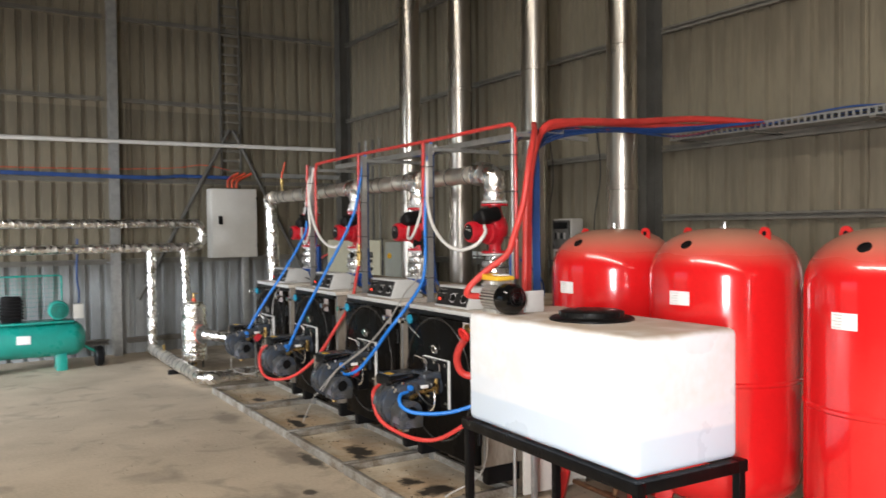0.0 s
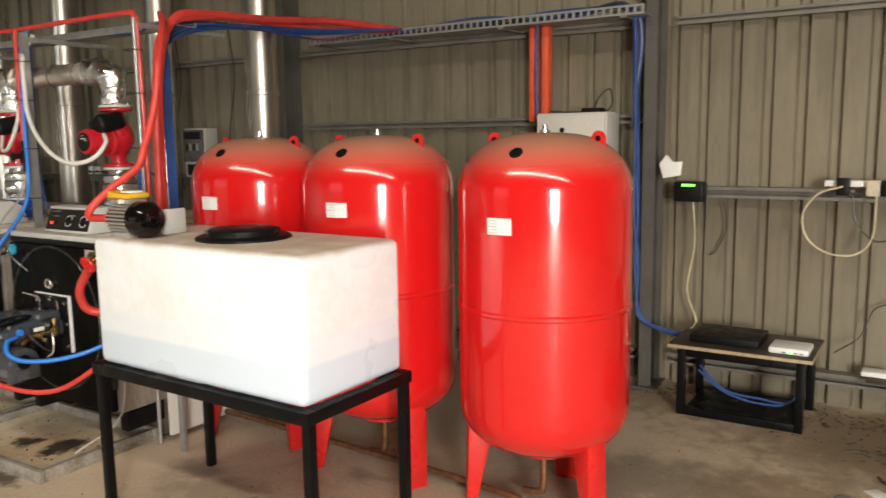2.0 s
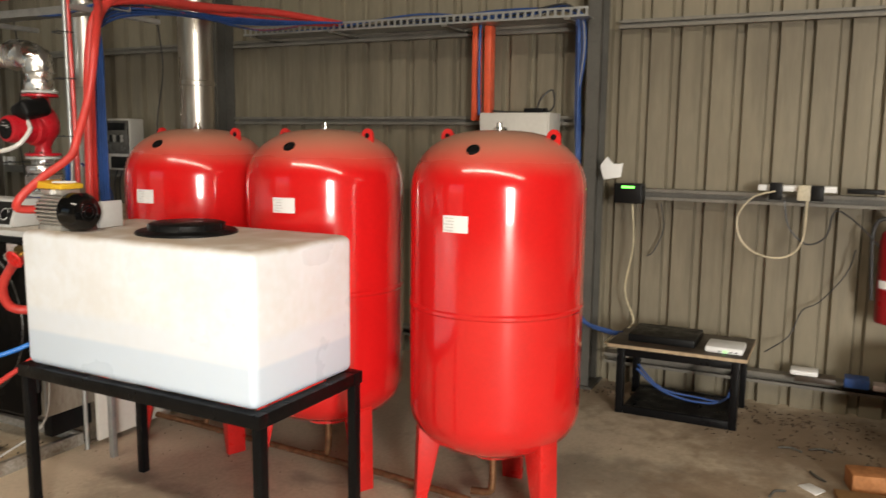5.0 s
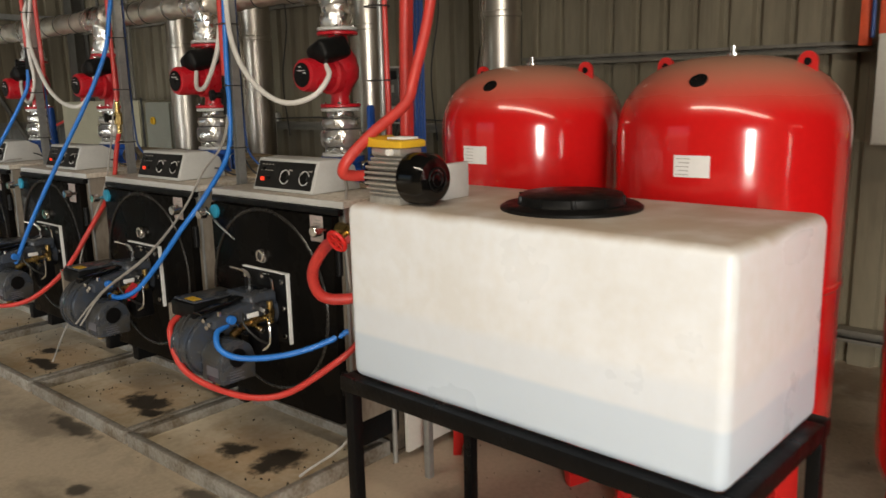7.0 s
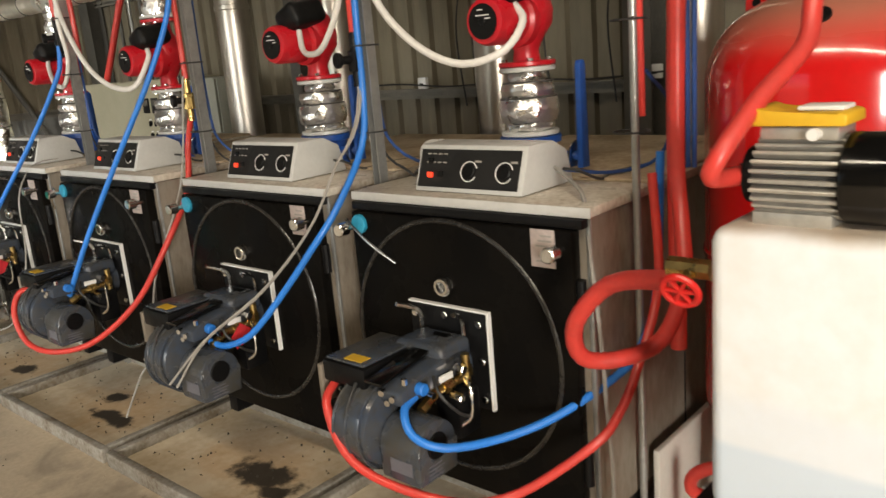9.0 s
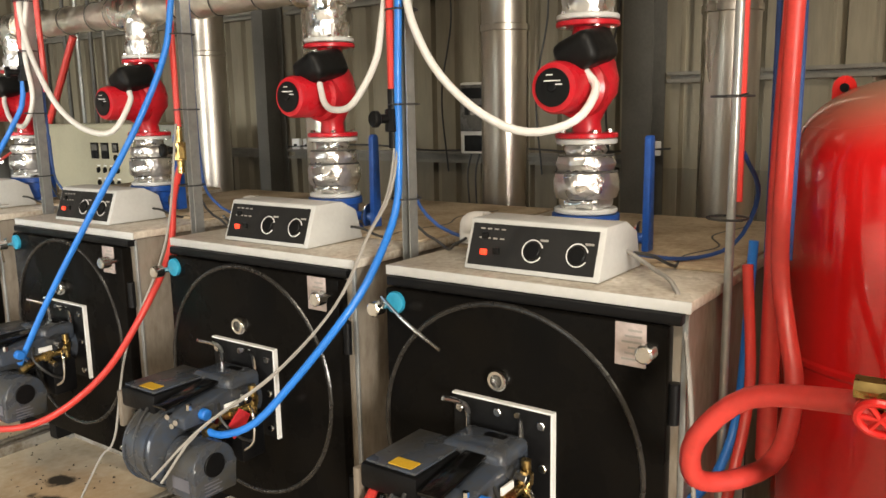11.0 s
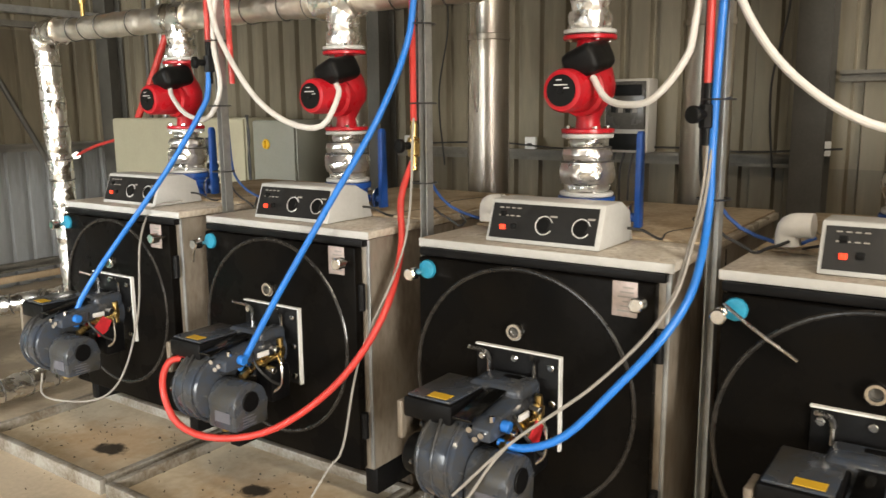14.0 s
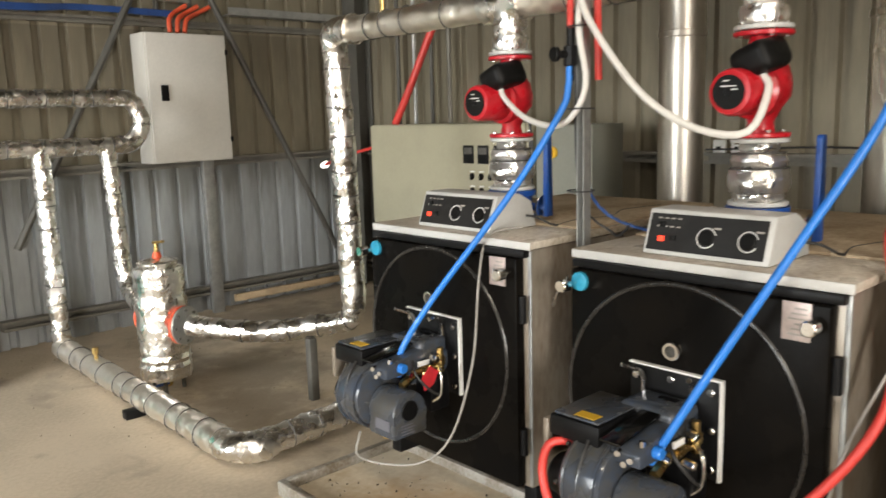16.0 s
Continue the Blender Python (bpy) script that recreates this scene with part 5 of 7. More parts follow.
# thick red conduit along the frame top and over to the wall tray
line("red_conduit", [(3.77, 7.53, 1.75), (3.765, 7.53, 2.20), (3.765, 7.50, 2.31), (3.765, 7.40, 2.335), (3.765, 6.4, 2.345), (3.765, 5.4, 2.345), (3.765, 4.55, 2.35), (3.765, 4.42, 2.33), (3.765, 4.40, 2.2), (3.77, 4.395, 1.4)], 0.013, REDHOSE, "red flexible conduit along the cable frame", "conduit")
for dy, dx in ((-0.03, 0.04),):
    line("red_conduit", [(3.74 + dx, 4.33 + dy, 0.75), (3.74 + dx, 4.33 + dy, 1.5), (3.75 + dx, 4.31 + dy, 2.05), (3.85 + dx, 4.30 + dy, 2.27 + dx), (4.15, 4.33 + dy, 2.37), (4.7, 4.40 + dy, 2.41), (5.4, 4.45 + dy, 2.44 + dx), (5.95, 4.3 + dy, 2.47)], 0.024, REDHOSE, "thick red corrugated conduit curving to the wall tray", "conduit", "thick red conduits", 12)
for k in range(4):
    o = 0.018 * k
    line("blue_cable", [(3.86, 4.34 - o, 1.25), (3.86, 4.34 - o, 2.0), (3.95, 4.36, 2.22 + o), (4.4, 4.40 + o, 2.33 + o / 2), (5.2, 4.46 - o, 2.38 + o / 2), (5.9, 4.2 + o, 2.47)], 0.007, BLUECABLE, "dark blue data cable", "cable", "blue cables", 6)
for k in range(5):
    rnd = random.Random(k)
    ys = [7.5, 6.9, 6.4, 5.9, 5.3, 4.8, 4.4]
    line("cable", [(4.02 + 0.02 * k, y, 2.318 + rnd.uniform(0, 0.02) - (0.03 if i % 2 else 0) * (k == 0)) for i, y in enumerate(ys)] + [(4.5, 4.38, 2.35), (5.3, 4.5, 2.36), (5.9, 4.6, 2.46)], 0.007, (BLUECABLE, BLACKC, REDHOSE, BLUECABLE, BLACKC)[k], "cable laid along the frame channel", "cable", "frame cables", 6)

# at each post: red riser, valve, blue return, white pump lead
VALVE_LIFT = (0.0, 0.08, -0.03, 0.31)
for k, y in enumerate(POSTS):
    dz = VALVE_LIFT[k]
    if k:
        line("red_conduit", [(3.715, y + 0.03, 2.33), (3.712, y + 0.032, 2.0), (3.712, y + 0.032, 1.62 + dz)], 0.012, REDHOSE, "red fuel pipe tied to the strut post", "pipe", "red fuel drops")
        v = thing("fuel_valve", (3.705, y + 0.02, 1.50), "brass fuel valve with a black body on the post", "valve", "fuel valves")
        bm = B()
        cyl(bm, (3.71, y + 0.03, 1.44), (3.71, y + 0.03, 1.62), 0.014, n=12)
        cyl(bm, (3.71, y + 0.03, 1.49), (3.71, y + 0.03, 1.56), 0.024, n=8, bev=0.003)
        part("body", bm, BRASS if k == 2 else BURNDK, v)
        bm = B()
        cyl(bm, (3.71, y + 0.03, 1.53), (3.65, y + 0.05, 1.53), 0.014, n=12)
        cyl(bm, (3.66, y + 0.047, 1.53), (3.64, y + 0.053, 1.53), 0.026, n=16, bev=0.004)
        part("knob", bm, BLACKP, v, "black knob")
        lower(v, DROP + dz)
    for z in (1.33, 1.62, 1.9, 2.12):
        bm = B()
        torus(bm, (3.735, y + 0.005, z), (0, 0, 1), 0.048, 0.003, 20, 6)
        tube(bm, [(3.695, y - 0.02, z), (3.66, y - 0.05, z + 0.005)], 0.0022, 5)
        solo("cable_tie", bm, BLACKC, "black plastic cable tie round the post", "cable tie", "cable ties")

BY = BOILER_Y
INX, INZ = FRONT - 0.245, 0.665
# blue hoses into the burners
BL, BG = "bright blue fuel hose hanging to a burner", "blue fuel hoses"
hose("blue_hose", [(3.80, 5.37, 2.33), (3.75, 5.355, 2.1), (3.74, 5.365, 1.75), (3.74, 5.37, 1.49), (3.70, 5.36, 1.32), (3.54, 5.35, 1.14), (3.44, 5.40, 1.01), (3.37, 5.52, 0.85), (3.30, 5.64, 0.71), (3.26, 5.75, 0.66), (3.25, 5.83, 0.665)], 0.012, BLUE, BL, "hose", BG, 12)
hose("blue_hose", [(3.79, 6.42, 2.33), (3.74, 6.44, 2.06), (3.70, 6.45, 1.86), (3.60, 6.51, 1.60), (3.47, 6.66, 1.27), (3.34, 6.82, 0.95), (3.25, 6.955, 0.68)], 0.012, BLUE, BL, "hose", BG, 12)
hose("blue_hose", [(3.735, 7.575, 1.80), (3.725, 7.575, 1.72), (3.70, 7.59, 1.64), (3.58, 7.72, 1.36), (3.38, 7.97, 0.96), (3.28, 8.06, 0.76), (3.25, 8.04, 0.68)], 0.012, BLUE, BL, "hose", BG, 12)
hose("blue_hose", [(3.84, 4.33, 1.3), (3.80, 4.36, 0.9), (3.70, 4.38, 0.75), (3.60, 4.42, 0.69), (3.45, 4.51, 0.62), (3.32, 4.60, 0.59), (3.19, 4.68, 0.60), (3.145, 4.75, 0.635), (3.17, 4.80, 0.685), (3.23, 4.815, 0.70)], 0.012, BLUE, BL, "hose", BG, 12)
# red hoses
RL, RG = "red fuel hose hanging in a loop to a burner", "red fuel hoses"
hose("red_hose", [(3.75, 6.47, 1.44), (3.74, 6.52, 1.30), (3.66, 6.48, 1.11), (3.48, 6.45, 0.90), (3.36, 6.58, 0.67), (3.23, 6.77, 0.50), (3.13, 6.97, 0.45), (3.09, 7.14, 0.48), (3.09, 7.22, 0.60), (3.14, 7.24, 0.69), (3.20, 7.18, 0.70)], 0.013, REDHOSE, RL, "hose", RG, 12)
hose("red_hose", [(3.78, 4.33, 1.25), (3.74, 4.32, 0.95), (3.60, 4.33, 0.75), (3.50, 4.34, 0.65), (3.42, 4.37, 0.59), (3.30, 4.53, 0.46), (3.20, 4.66, 0.44), (3.12, 4.85, 0.48), (3.09, 4.97, 0.55), (3.11, 5.05, 0.67), (3.18, 5.08, 0.71)], 0.013, REDHOSE, RL, "hose", RG, 12)
# hose of the transfer pump, and the thick loop with its hand valve
line("red_hose", [(3.185, 3.895, 1.326), (3.13, 3.915, 1.328), (3.09, 3.92, 1.34), (3.10, 3.90, 1.385), (3.18, 3.87, 1.46), (3.28, 3.83, 1.54), (3.32, 3.83, 1.62), (3.38, 3.82, 1.80), (3.42, 3.82, 2.0), (3.6, 4.0, 2.2), (3.82, 4.28, 2.3)], 0.017, REDHOSE, "thick red water hose from the transfer pump", "hose", n=12, drop=0.0)
line("red_hose", [(3.16, 4.01, 1.15), (3.20, 4.05, 1.14), (3.27, 4.22, 1.09), (3.28, 4.32, 0.98), (3.32, 4.33, 0.88), (3.40, 4.27, 0.86), (3.50, 4.21, 0.89), (3.62, 4.21, 1.00), (3.70, 4.25, 1.12), (3.74, 4.28, 1.25), (3.75, 4.285, 1.46), (3.77, 4.28, 2.0), (3.85, 4.28, 2.27), (4.15, 4.30, 2.36), (4.7, 4.40, 2.40), (5.4, 4.45, 2.43), (5.95, 4.3, 2.47)], 0.021, REDHOSE, "thick red hose in a loose loop", "hose", n=14)
w = thing("gate_valve", (3.15, 4.0, 1.14), "small brass valve with a red handwheel", "valve")
bm = B()
cyl(bm, (3.16, 4.03, 1.15), (3.16, 3.945, 1.15), 0.02, n=8)
cyl(bm, (3.16, 3.985, 1.15), (3.115, 3.985, 1.125), 0.012, n=10)
part("body", bm, BRASS, w)
bm = B()
torus(bm, (3.11, 3.985, 1.12), (-0.9, 0, -0.45), 0.034, 0.007, 24, 8)
for a in range(3):
    u = Vector((-0.9, 0, -0.45)).to_track_quat("Z", "Y") @ Vector((0.032 * math.cos(a * 1.047), 0.032 * math.sin(a * 1.047), 0))
    tube(bm, [Vector((3.11, 3.985, 1.12)) - u, Vector((3.11, 3.985, 1.12)) + u], 0.005, 6, smooth=False)
part("handwheel", bm, REDFLAT, w, "red handwheel")
line("red_hose", [(3.40, 3.90, 0.64), (3.38, 4.00, 0.66), (3.36, 4.07, 0.63), (3.38, 4.08, 0.57), (3.45, 4.02, 0.54), (3.52, 3.95, 0.56), (3.52, 3.93, 0.645)], 0.015, REDHOSE, "red hose bend below the tank", "hose", n=12)

# white flexible leads to the pumps
WL, WG = "white flexible conduit sagging to a pump", "white pump leads"
hose("white_conduit", [(3.84, 5.37, 2.31), (3.76, 5.355, 2.18), (3.74, 5.33, 1.99), (3.71, 5.27, 1.86), (3.69, 5.17, 1.73), (3.69, 5.03, 1.62), (3.72, 4.90, 1.57), (3.78, 4.79, 1.60), (3.84, 4.76, 1.68), (3.86, 4.80, 1.73)], 0.012, WHITEC, WL, "conduit", WG, 10)
hose("white_conduit", [(3.80, 5.40, 2.30), (3.76, 5.44, 1.89), (3.74, 5.46, 1.77), (3.74, 5.55, 1.66), (3.76, 5.64, 1.64), (3.80, 5.73, 1.66), (3.85, 5.80, 1.73)], 0.011, WHITEC, WL, "conduit", WG, 10)
hose("white_conduit", [(3.84, 7.53, 2.31), (3.75, 7.55, 2.18), (3.74, 7.53, 2.02), (3.72, 7.42, 1.86), (3.71, 7.25, 1.68), (3.72, 7.07, 1.58), (3.76, 6.93, 1.57), (3.84, 6.91, 1.69), (3.86, 6.94, 1.74)], 0.012, WHITEC, WL, "conduit", WG, 10)
hose("white_conduit", [(3.79, 7.52, 2.3), (3.74, 7.54, 1.96), (3.74, 7.51, 1.73), (3.74, 7.61, 1.60), (3.78, 7.81, 1.62), (3.84, 7.98, 1.70), (3.86, 8.02, 1.74)], 0.011, WHITEC, WL, "conduit", WG, 10)
# thin grey and blue leads
GL, GG = "thin grey cable hanging to a burner", "thin grey cables"
for o in (0.0, 0.012):
    hose("grey_cable", [(3.75, 5.36 + o, 2.2), (3.73, 5.37 + o, 1.49), (3.56, 5.36 + o, 1.26 - o), (3.44, 5.40 + o, 1.08 - o), (3.32, 5.56 + o, 0.88 - o), (3.18, 5.76 + o, 0.71 - o), (3.10, 5.91 - 4 * o, 0.54)], 0.0045, GREYC, GL, "cable", GG, 6)
hose("grey_cable", [(3.72, 6.44, 1.6), (3.60, 6.41, 1.16), (3.45, 6.54, 0.76), (3.40, 6.60, 0.41), (3.35, 6.63, 0.30), (3.30, 6.75, 0.08)], 0.0045, GREYC, GL, "cable", GG, 6)
hose("grey_cable", [(3.70, 7.78, 1.22), (3.62, 7.84, 1.21), (3.55, 7.84, 1.17), (3.45, 7.79, 1.04), (3.42, 7.83, 0.74), (3.36, 7.90, 0.45), (3.30, 8.04, 0.32), (3.15, 8.19, 0.35), (3.12, 8.14, 0.48)], 0.0045, GREYC, GL, "cable", GG, 6)
for k, y in enumerate(POSTS[1:]):
    by = BY[k + 1]
    hose("blue_cable", [(3.83, y - 0.0, 2.28), (3.83, y + 0.0, 1.5), (3.84, y - 0.05, 1.30), (3.90, y - 0.2, 1.22), (3.98, y - 0.27, 1.235)], 0.006, BLUECABLE, "blue cable drooping to a valve", "cable", "blue valve cables", 6)
    hose("black_cable", [(3.82, y + 0.03, 2.28), (3.82, y + 0.03, 1.4), (3.84, y - 0.1, 1.21), (3.80, y - 0.18, 1.225), (3.78, by - 0.77, 1.25)], 0.005, BLACKC, "black cable running to a control panel", "cable", "black panel cables", 6)
hose("grey_cable", [(3.80, 4.66, 1.26), (3.72, 4.55, 1.23), (3.62, 4.45, 1.20), (3.55, 4.405, 1.05), (3.54, 4.40, 0.7), (3.50, 4.38, 0.25), (3.3, 4.5, 0.08)], 0.006, GREYC, "thin pale cable hanging over the boiler side", "cable", "thin grey cables", 6)
hose("blue_cable", [(3.80, 4.67, 1.25), (3.95, 4.55, 1.215), (4.05, 4.44, 1.25), (3.98, 4.36, 1.40), (3.82, 4.36, 1.52)], 0.006, BLUECABLE, "blue cable drooping from the post", "cable", "blue valve cables", 6)
for y in (BY[0] + 0.27, BY[1] + 0.27):
    bm = B()
    tube(bm, [(3.80, y + 0.02, 1.197), (3.80, y + 0.02, 1.235), (3.79, y + 0.005, 1.258), (3.785, y - 0.05, 1.262)], 0.036, 16)
    solo("white_elbow", bm, WHITEC, "white plastic elbow fitting on the boiler top", "fitting", "white elbows")
for y in (BY[1], BY[3]):
    bm = B()
    prism(bm, [(FRONT - 0.20, 0.60), (FRONT - 0.16, 0.615), (FRONT - 0.13, 0.66), (FRONT - 0.17, 0.69), (FRONT - 0.215, 0.65)], "y", y - 0.165, y - 0.160)
    solo("red_tag", bm, RAGRED, "red cloth tag tied to the burner fittings", "tag", "red tags")

# leads lying on the boiler tops
for y in BOILER_Y:
    line("black_cable", [(3.79, y - 0.243, 1.245), (3.80, y - 0.29, 1.24), (3.86, y - 0.33, 1.206), (4.02, y - 0.30, 1.203), (4.22, y - 0.34, 1.203), (4.42, y - 0.26, 1.203), (4.66, y - 0.30, 1.203)], 0.005, BLACKC, "black lead lying on a dusty boiler top", "cable", "boiler top leads", 6)
    line("black_cable", [(3.80, y + 0.183, 1.24), (3.84, y + 0.23, 1.225), (3.93, y + 0.27, 1.203), (4.10, y + 0.24, 1.203), (4.30, y + 0.30, 1.203)], 0.0045, BLACKC, "black lead lying on a dusty boiler top", "cable", "boiler top leads", 6)

# ---------------------------------------------------------------- along the far wall
def cabinet(name, x0, x1, y0, y1, z0, z1, face, m, label, cat="cabinet"):
    t = thing(name, ((x0 + x1) / 2, (y0 + y1) / 2, z0), label, cat)
    bm = B()
    box(bm, x0, x1, y0, y1, z0, z1, 0.004)
    part("body", bm, m, t)
    bm = B()
    if face == "x":
        box(bm, x0 - 0.022, x0 - 0.002, y0 + 0.008, y1 - 0.008, z0 + 0.008, z1 - 0.008, 0.005)
    else:
        box(bm, x0 + 0.008, x1 - 0.008, y0 - 0.022, y0 - 0.002, z0 + 0.008, z1 - 0.008, 0.005)
    return t, part("door", bm, m, t)


wc, wd = cabinet("wall_cabinet", 3.955, 4.615, 11.78, 12.02, 1.305, 2.285, "y", GREYBOX, "pale grey steel wall cabinet with a black lock")
bm = B()
box(bm, 4.05, 4.11, 11.748, 11.757, 1.775, 1.895, 0.003)
lk = part("lock", bm, BLACKP, wd, "black lock plate")
for z in (1.47, 2.15):
    bm = B()
    box(bm, 4.60, 4.62, 11.752, 11.762, z - 0.02, z + 0.02, 0.002)
    part("hinge", bm, BURNDK, wd)

# vertical cable ladder above the cabinet
lad = thing("cable_ladder", (4.33, 12.05, 2.4), "dark steel cable ladder rising up the wall above the cabinet", "cable ladder")
for x in (4.18, 4.46):
    bm = B()
    box(bm, x, x + 0.02, 12.02, 12.07, 2.45, EAVES)
    part("rail", bm, COLUMN, lad)
for i in range(24):
    bm = B()
    box(bm, 4.20, 4.46, 12.03, 12.05, 2.55 + i * 0.14, 2.58 + i * 0.14)
    part("rung", bm, GIRT, lad)
for k in range(3):
    line("orange_conduit", [(4.24 + 0.06 * k, 11.93, 2.34), (4.25 + 0.07 * k, 11.95, 2.44), (4.32 + 0.09 * k, 12.0, 2.50), (4.42 + 0.1 * k, 12.0, 2.56)], 0.018, ORANGE, "orange flexible conduit entering the wall cabinet", "conduit", "orange conduits")
for k in range(4):
    line("blue_cable", [(-2.0, 12.02, 2.47 + 0.012 * k), (1.0, 12.0, 2.475 + 0.012 * k), (3.0, 11.9, 2.44 + 0.012 * k), (3.6, 12.0, 2.48 + 0.01 * k), (4.3, 12.0, 2.47 + 0.012 * k)], 0.008, BLUECABLE, "blue cable along the wall girt", "cable", "wall cables", 6)
line("orange_conduit", [(-2.0, 12.0, 2.56), (2.0, 12.0, 2.56), (3.4, 12.0, 2.60), (3.9, 12.0, 2.66), (4.3, 12.02, 2.60)], 0.006, ORANGE, "orange cable along the wall", "cable", n=6)
bm = B()
box(bm, 4.75, 6.0, 11.93, 12.05, 2.47, 2.475)
box(bm, 4.75, 6.0, 11.93, 11.935, 2.475, 2.53)
solo("cable_tray", bm, GALV, "galvanised cable tray on the far wall", "cable tray")
for k, (z, r) in enumerate(((2.93, 0.03),)):
    line("cream_pipe", [(-7.0, 11.98, z - 0.02), (0.0, 11.98, z), (5.95, 11.98, z + 0.03)], r, WHITEC, "cream pipe running along the far wall", "pipe", n=12)
for a, b in (((4.35, 12.0, 3.15), (5.75, 12.0, 0.40)), ((4.30, 12.0, 3.15), (3.0, 12.0, 0.75))):
    bm = B()
    tube(bm, [a, b], 0.027, 8, smooth=False)
    solo("brace_rod", bm, COLUMN, "diagonal steel wall brace", "brace", "wall braces")
bm = B()
box(bm, 4.66, 5.95, 11.98, 12.02, 0.07, 0.13, 0.003)
solo("timber_rail", bm, WOOD, "timber rail low on the wall", "rail")

# grey control cabinets against the east wall
cc, cd = cabinet("control_cabinet", 5.332, 5.72, 9.22, 10.84, 0.0, 1.545, "x", mat("cabinet_olive", (0.37, 0.345, 0.245), 0.45, var=0.06, scale=3), "olive-grey steel control cabinet with meters and switches")
for y0, y1, z0, z1 in ((9.69, 9.79, 1.275, 1.40), (9.55, 9.65, 1.275, 1.40), (9.42, 9.50, 1.325, 1.40)):
    bm = B()
    box(bm, 5.300, 5.309, y0, y1, z0, z1, 0.004)
    me = part("meter", bm, BLACKP, cd, "black square meter")
    bm = B()
    box(bm, 5.2985, 5.300, y0 + 0.012, y1 - 0.012, z1 - 0.06, z1 - 0.015)
    part("glass", bm, CLEARBOX, me)
bm = B()
cyl(bm, (5.309, 9.46, 1.285), (5.295, 9.46, 1.285), 0.024, n=16, bev=0.003)
part("push_button", bm, BLACKP, cd, "round black push button")
for r in range(2):
    for i in range(4):
        bm = B()
        cyl(bm, (5.309, 9.71 - i * 0.088, 1.19 - r * 0.10), (5.300, 9.71 - i * 0.088, 1.19 - r * 0.10), 0.022, n=14, bev=0.002)
        box(bm, 5.290, 5.302, 9.70 - i * 0.088, 9.72 - i * 0.088, 1.165 - r * 0.10, 1.205 - r * 0.10, 0.003)
        part("switch", bm, BLACKP, cd)
        bm = B()
        box(bm, 5.3075, 5.3095, 9.69 - i * 0.088, 9.73 - i * 0.088, 1.216 - r * 0.10, 1.226 - r * 0.10)
        part("switch_label", bm, PAPER, cd)
c2, d2 = cabinet("switch_cabinet", 5.362, 5.68, 8.74, 9.17, 0.0, 1.53, "x", mat("cabinet_grey", (0.24, 0.24, 0.20), 0.45, var=0.06, scale=3), "grey steel switch cabinet with a yellow rotary switch")
bm = B()
cyl(bm, (5.338, 9.02, 1.36), (5.325, 9.02, 1.36), 0.036, n=24, bev=0.003)
sw = part("switch_plate", bm, YELLOW, d2, "yellow switch plate")
bm = B()
box(bm, 5.305, 5.326, 9.012, 9.028, 1.335, 1.385, 0.003)
part("knob", bm, YELLOW, d2)
for k in range(2):
    line("black_cable", [(5.33, 9.195 + 0.02 * k, 1.60), (5.325, 9.20 - 0.02 * k, 1.45), (5.325, 9.185 + 0.02 * k, 1.25), (5.33, 9.20 - 0.02 * k, 0.95)], 0.007, BLACKC, "black cable hanging between the two cabinets", "cable", "cabinet cables", 6)
for k in range(1):
    line("red_conduit", [(5.52, 10.78, 1.58), (5.54, 10.62, 1.84), (5.57, 10.42, 2.2), (5.58, 10.36, 2.30)], 0.030, REDHOSE, "red conduit entering the control cabinet", "conduit", "cabinet conduits")
line("red_conduit", [(5.58, 11.86, 1.23), (5.50, 11.4, 1.33), (5.44, 10.84, 1.42)], 0.014, REDHOSE, "red flexible conduit to the control cabinet", "conduit")
# short white stub with its own glow at the conduit's far end
bm = B()
cyl(bm, (5.58, 11.86, 1.197), (5.60, 11.94, 1.185), 0.03, 0.025, n=16)
ic = solo("glowing_stub", bm, mat("white_glow", (0.9, 0.9, 0.88), 0.3, emit=((1, 0.97, 0.9), 2.0)), "small glowing white stub at the end of a red conduit", "lamp")
for k in range(4):
    bm = B()
    cyl(bm, (6.10, 10.75 + 0.22 * k, 0.0), (6.10, 10.75 + 0.22 * k, 3.0), 0.018, n=10)
    solo("riser_conduit", bm, (GIRT, COLUMN, GALV, COLUMN)[k], "grey conduit rising beside the control cabinet", "conduit", "riser conduits")

# junction box and sockets behind the boilers
jb = thing("junction_box", (6.0, 6.58, 1.34), "grey junction box with a smoked cover and breakers", "junction box")
bm = B()
box(bm, 5.98, 6.13, 6.44, 6.72, 1.36, 1.80, 0.012)
part("body", bm, GREYBOX, jb)
bm = B()
box(bm, 5.955, 5.978, 6.455, 6.705, 1.50, 1.785, 0.008)
cv = part("cover", bm, CLEARBOX, jb, "smoked plastic cover")
for i in range(4):
    bm = B()
    box(bm, 5.948, 5.954, 6.50 + i * 0.045, 6.53 + i * 0.045, 1.60, 1.66, 0.002)
    part("breaker", bm, BLACKP if i % 2 else GREYC, cv)
for z0, z1, nm in ((1.70, 1.765, "window"), (1.375, 1.475, "terminal_bay")):
    bm = B()
    box(bm, 5.950 if nm == "window" else 5.974, 5.9545 if nm == "window" else 5.9795, 6.475, 6.685, z0, z1, 0.001)
    part(nm, bm, BLACKP, cv if nm == "window" else jb, "dark recessed bay")
lower(jb)
for k in range(4):
    line("black_cable", [(6.02, 6.48 + 0.06 * k, 1.36), (6.0, 6.5 + 0.06 * k, 1.22), (6.02, 6.52 + 0.05 * k, 0.9)], 0.006, BLACKC, "black cable below the junction box", "cable", "junction cables", 6)
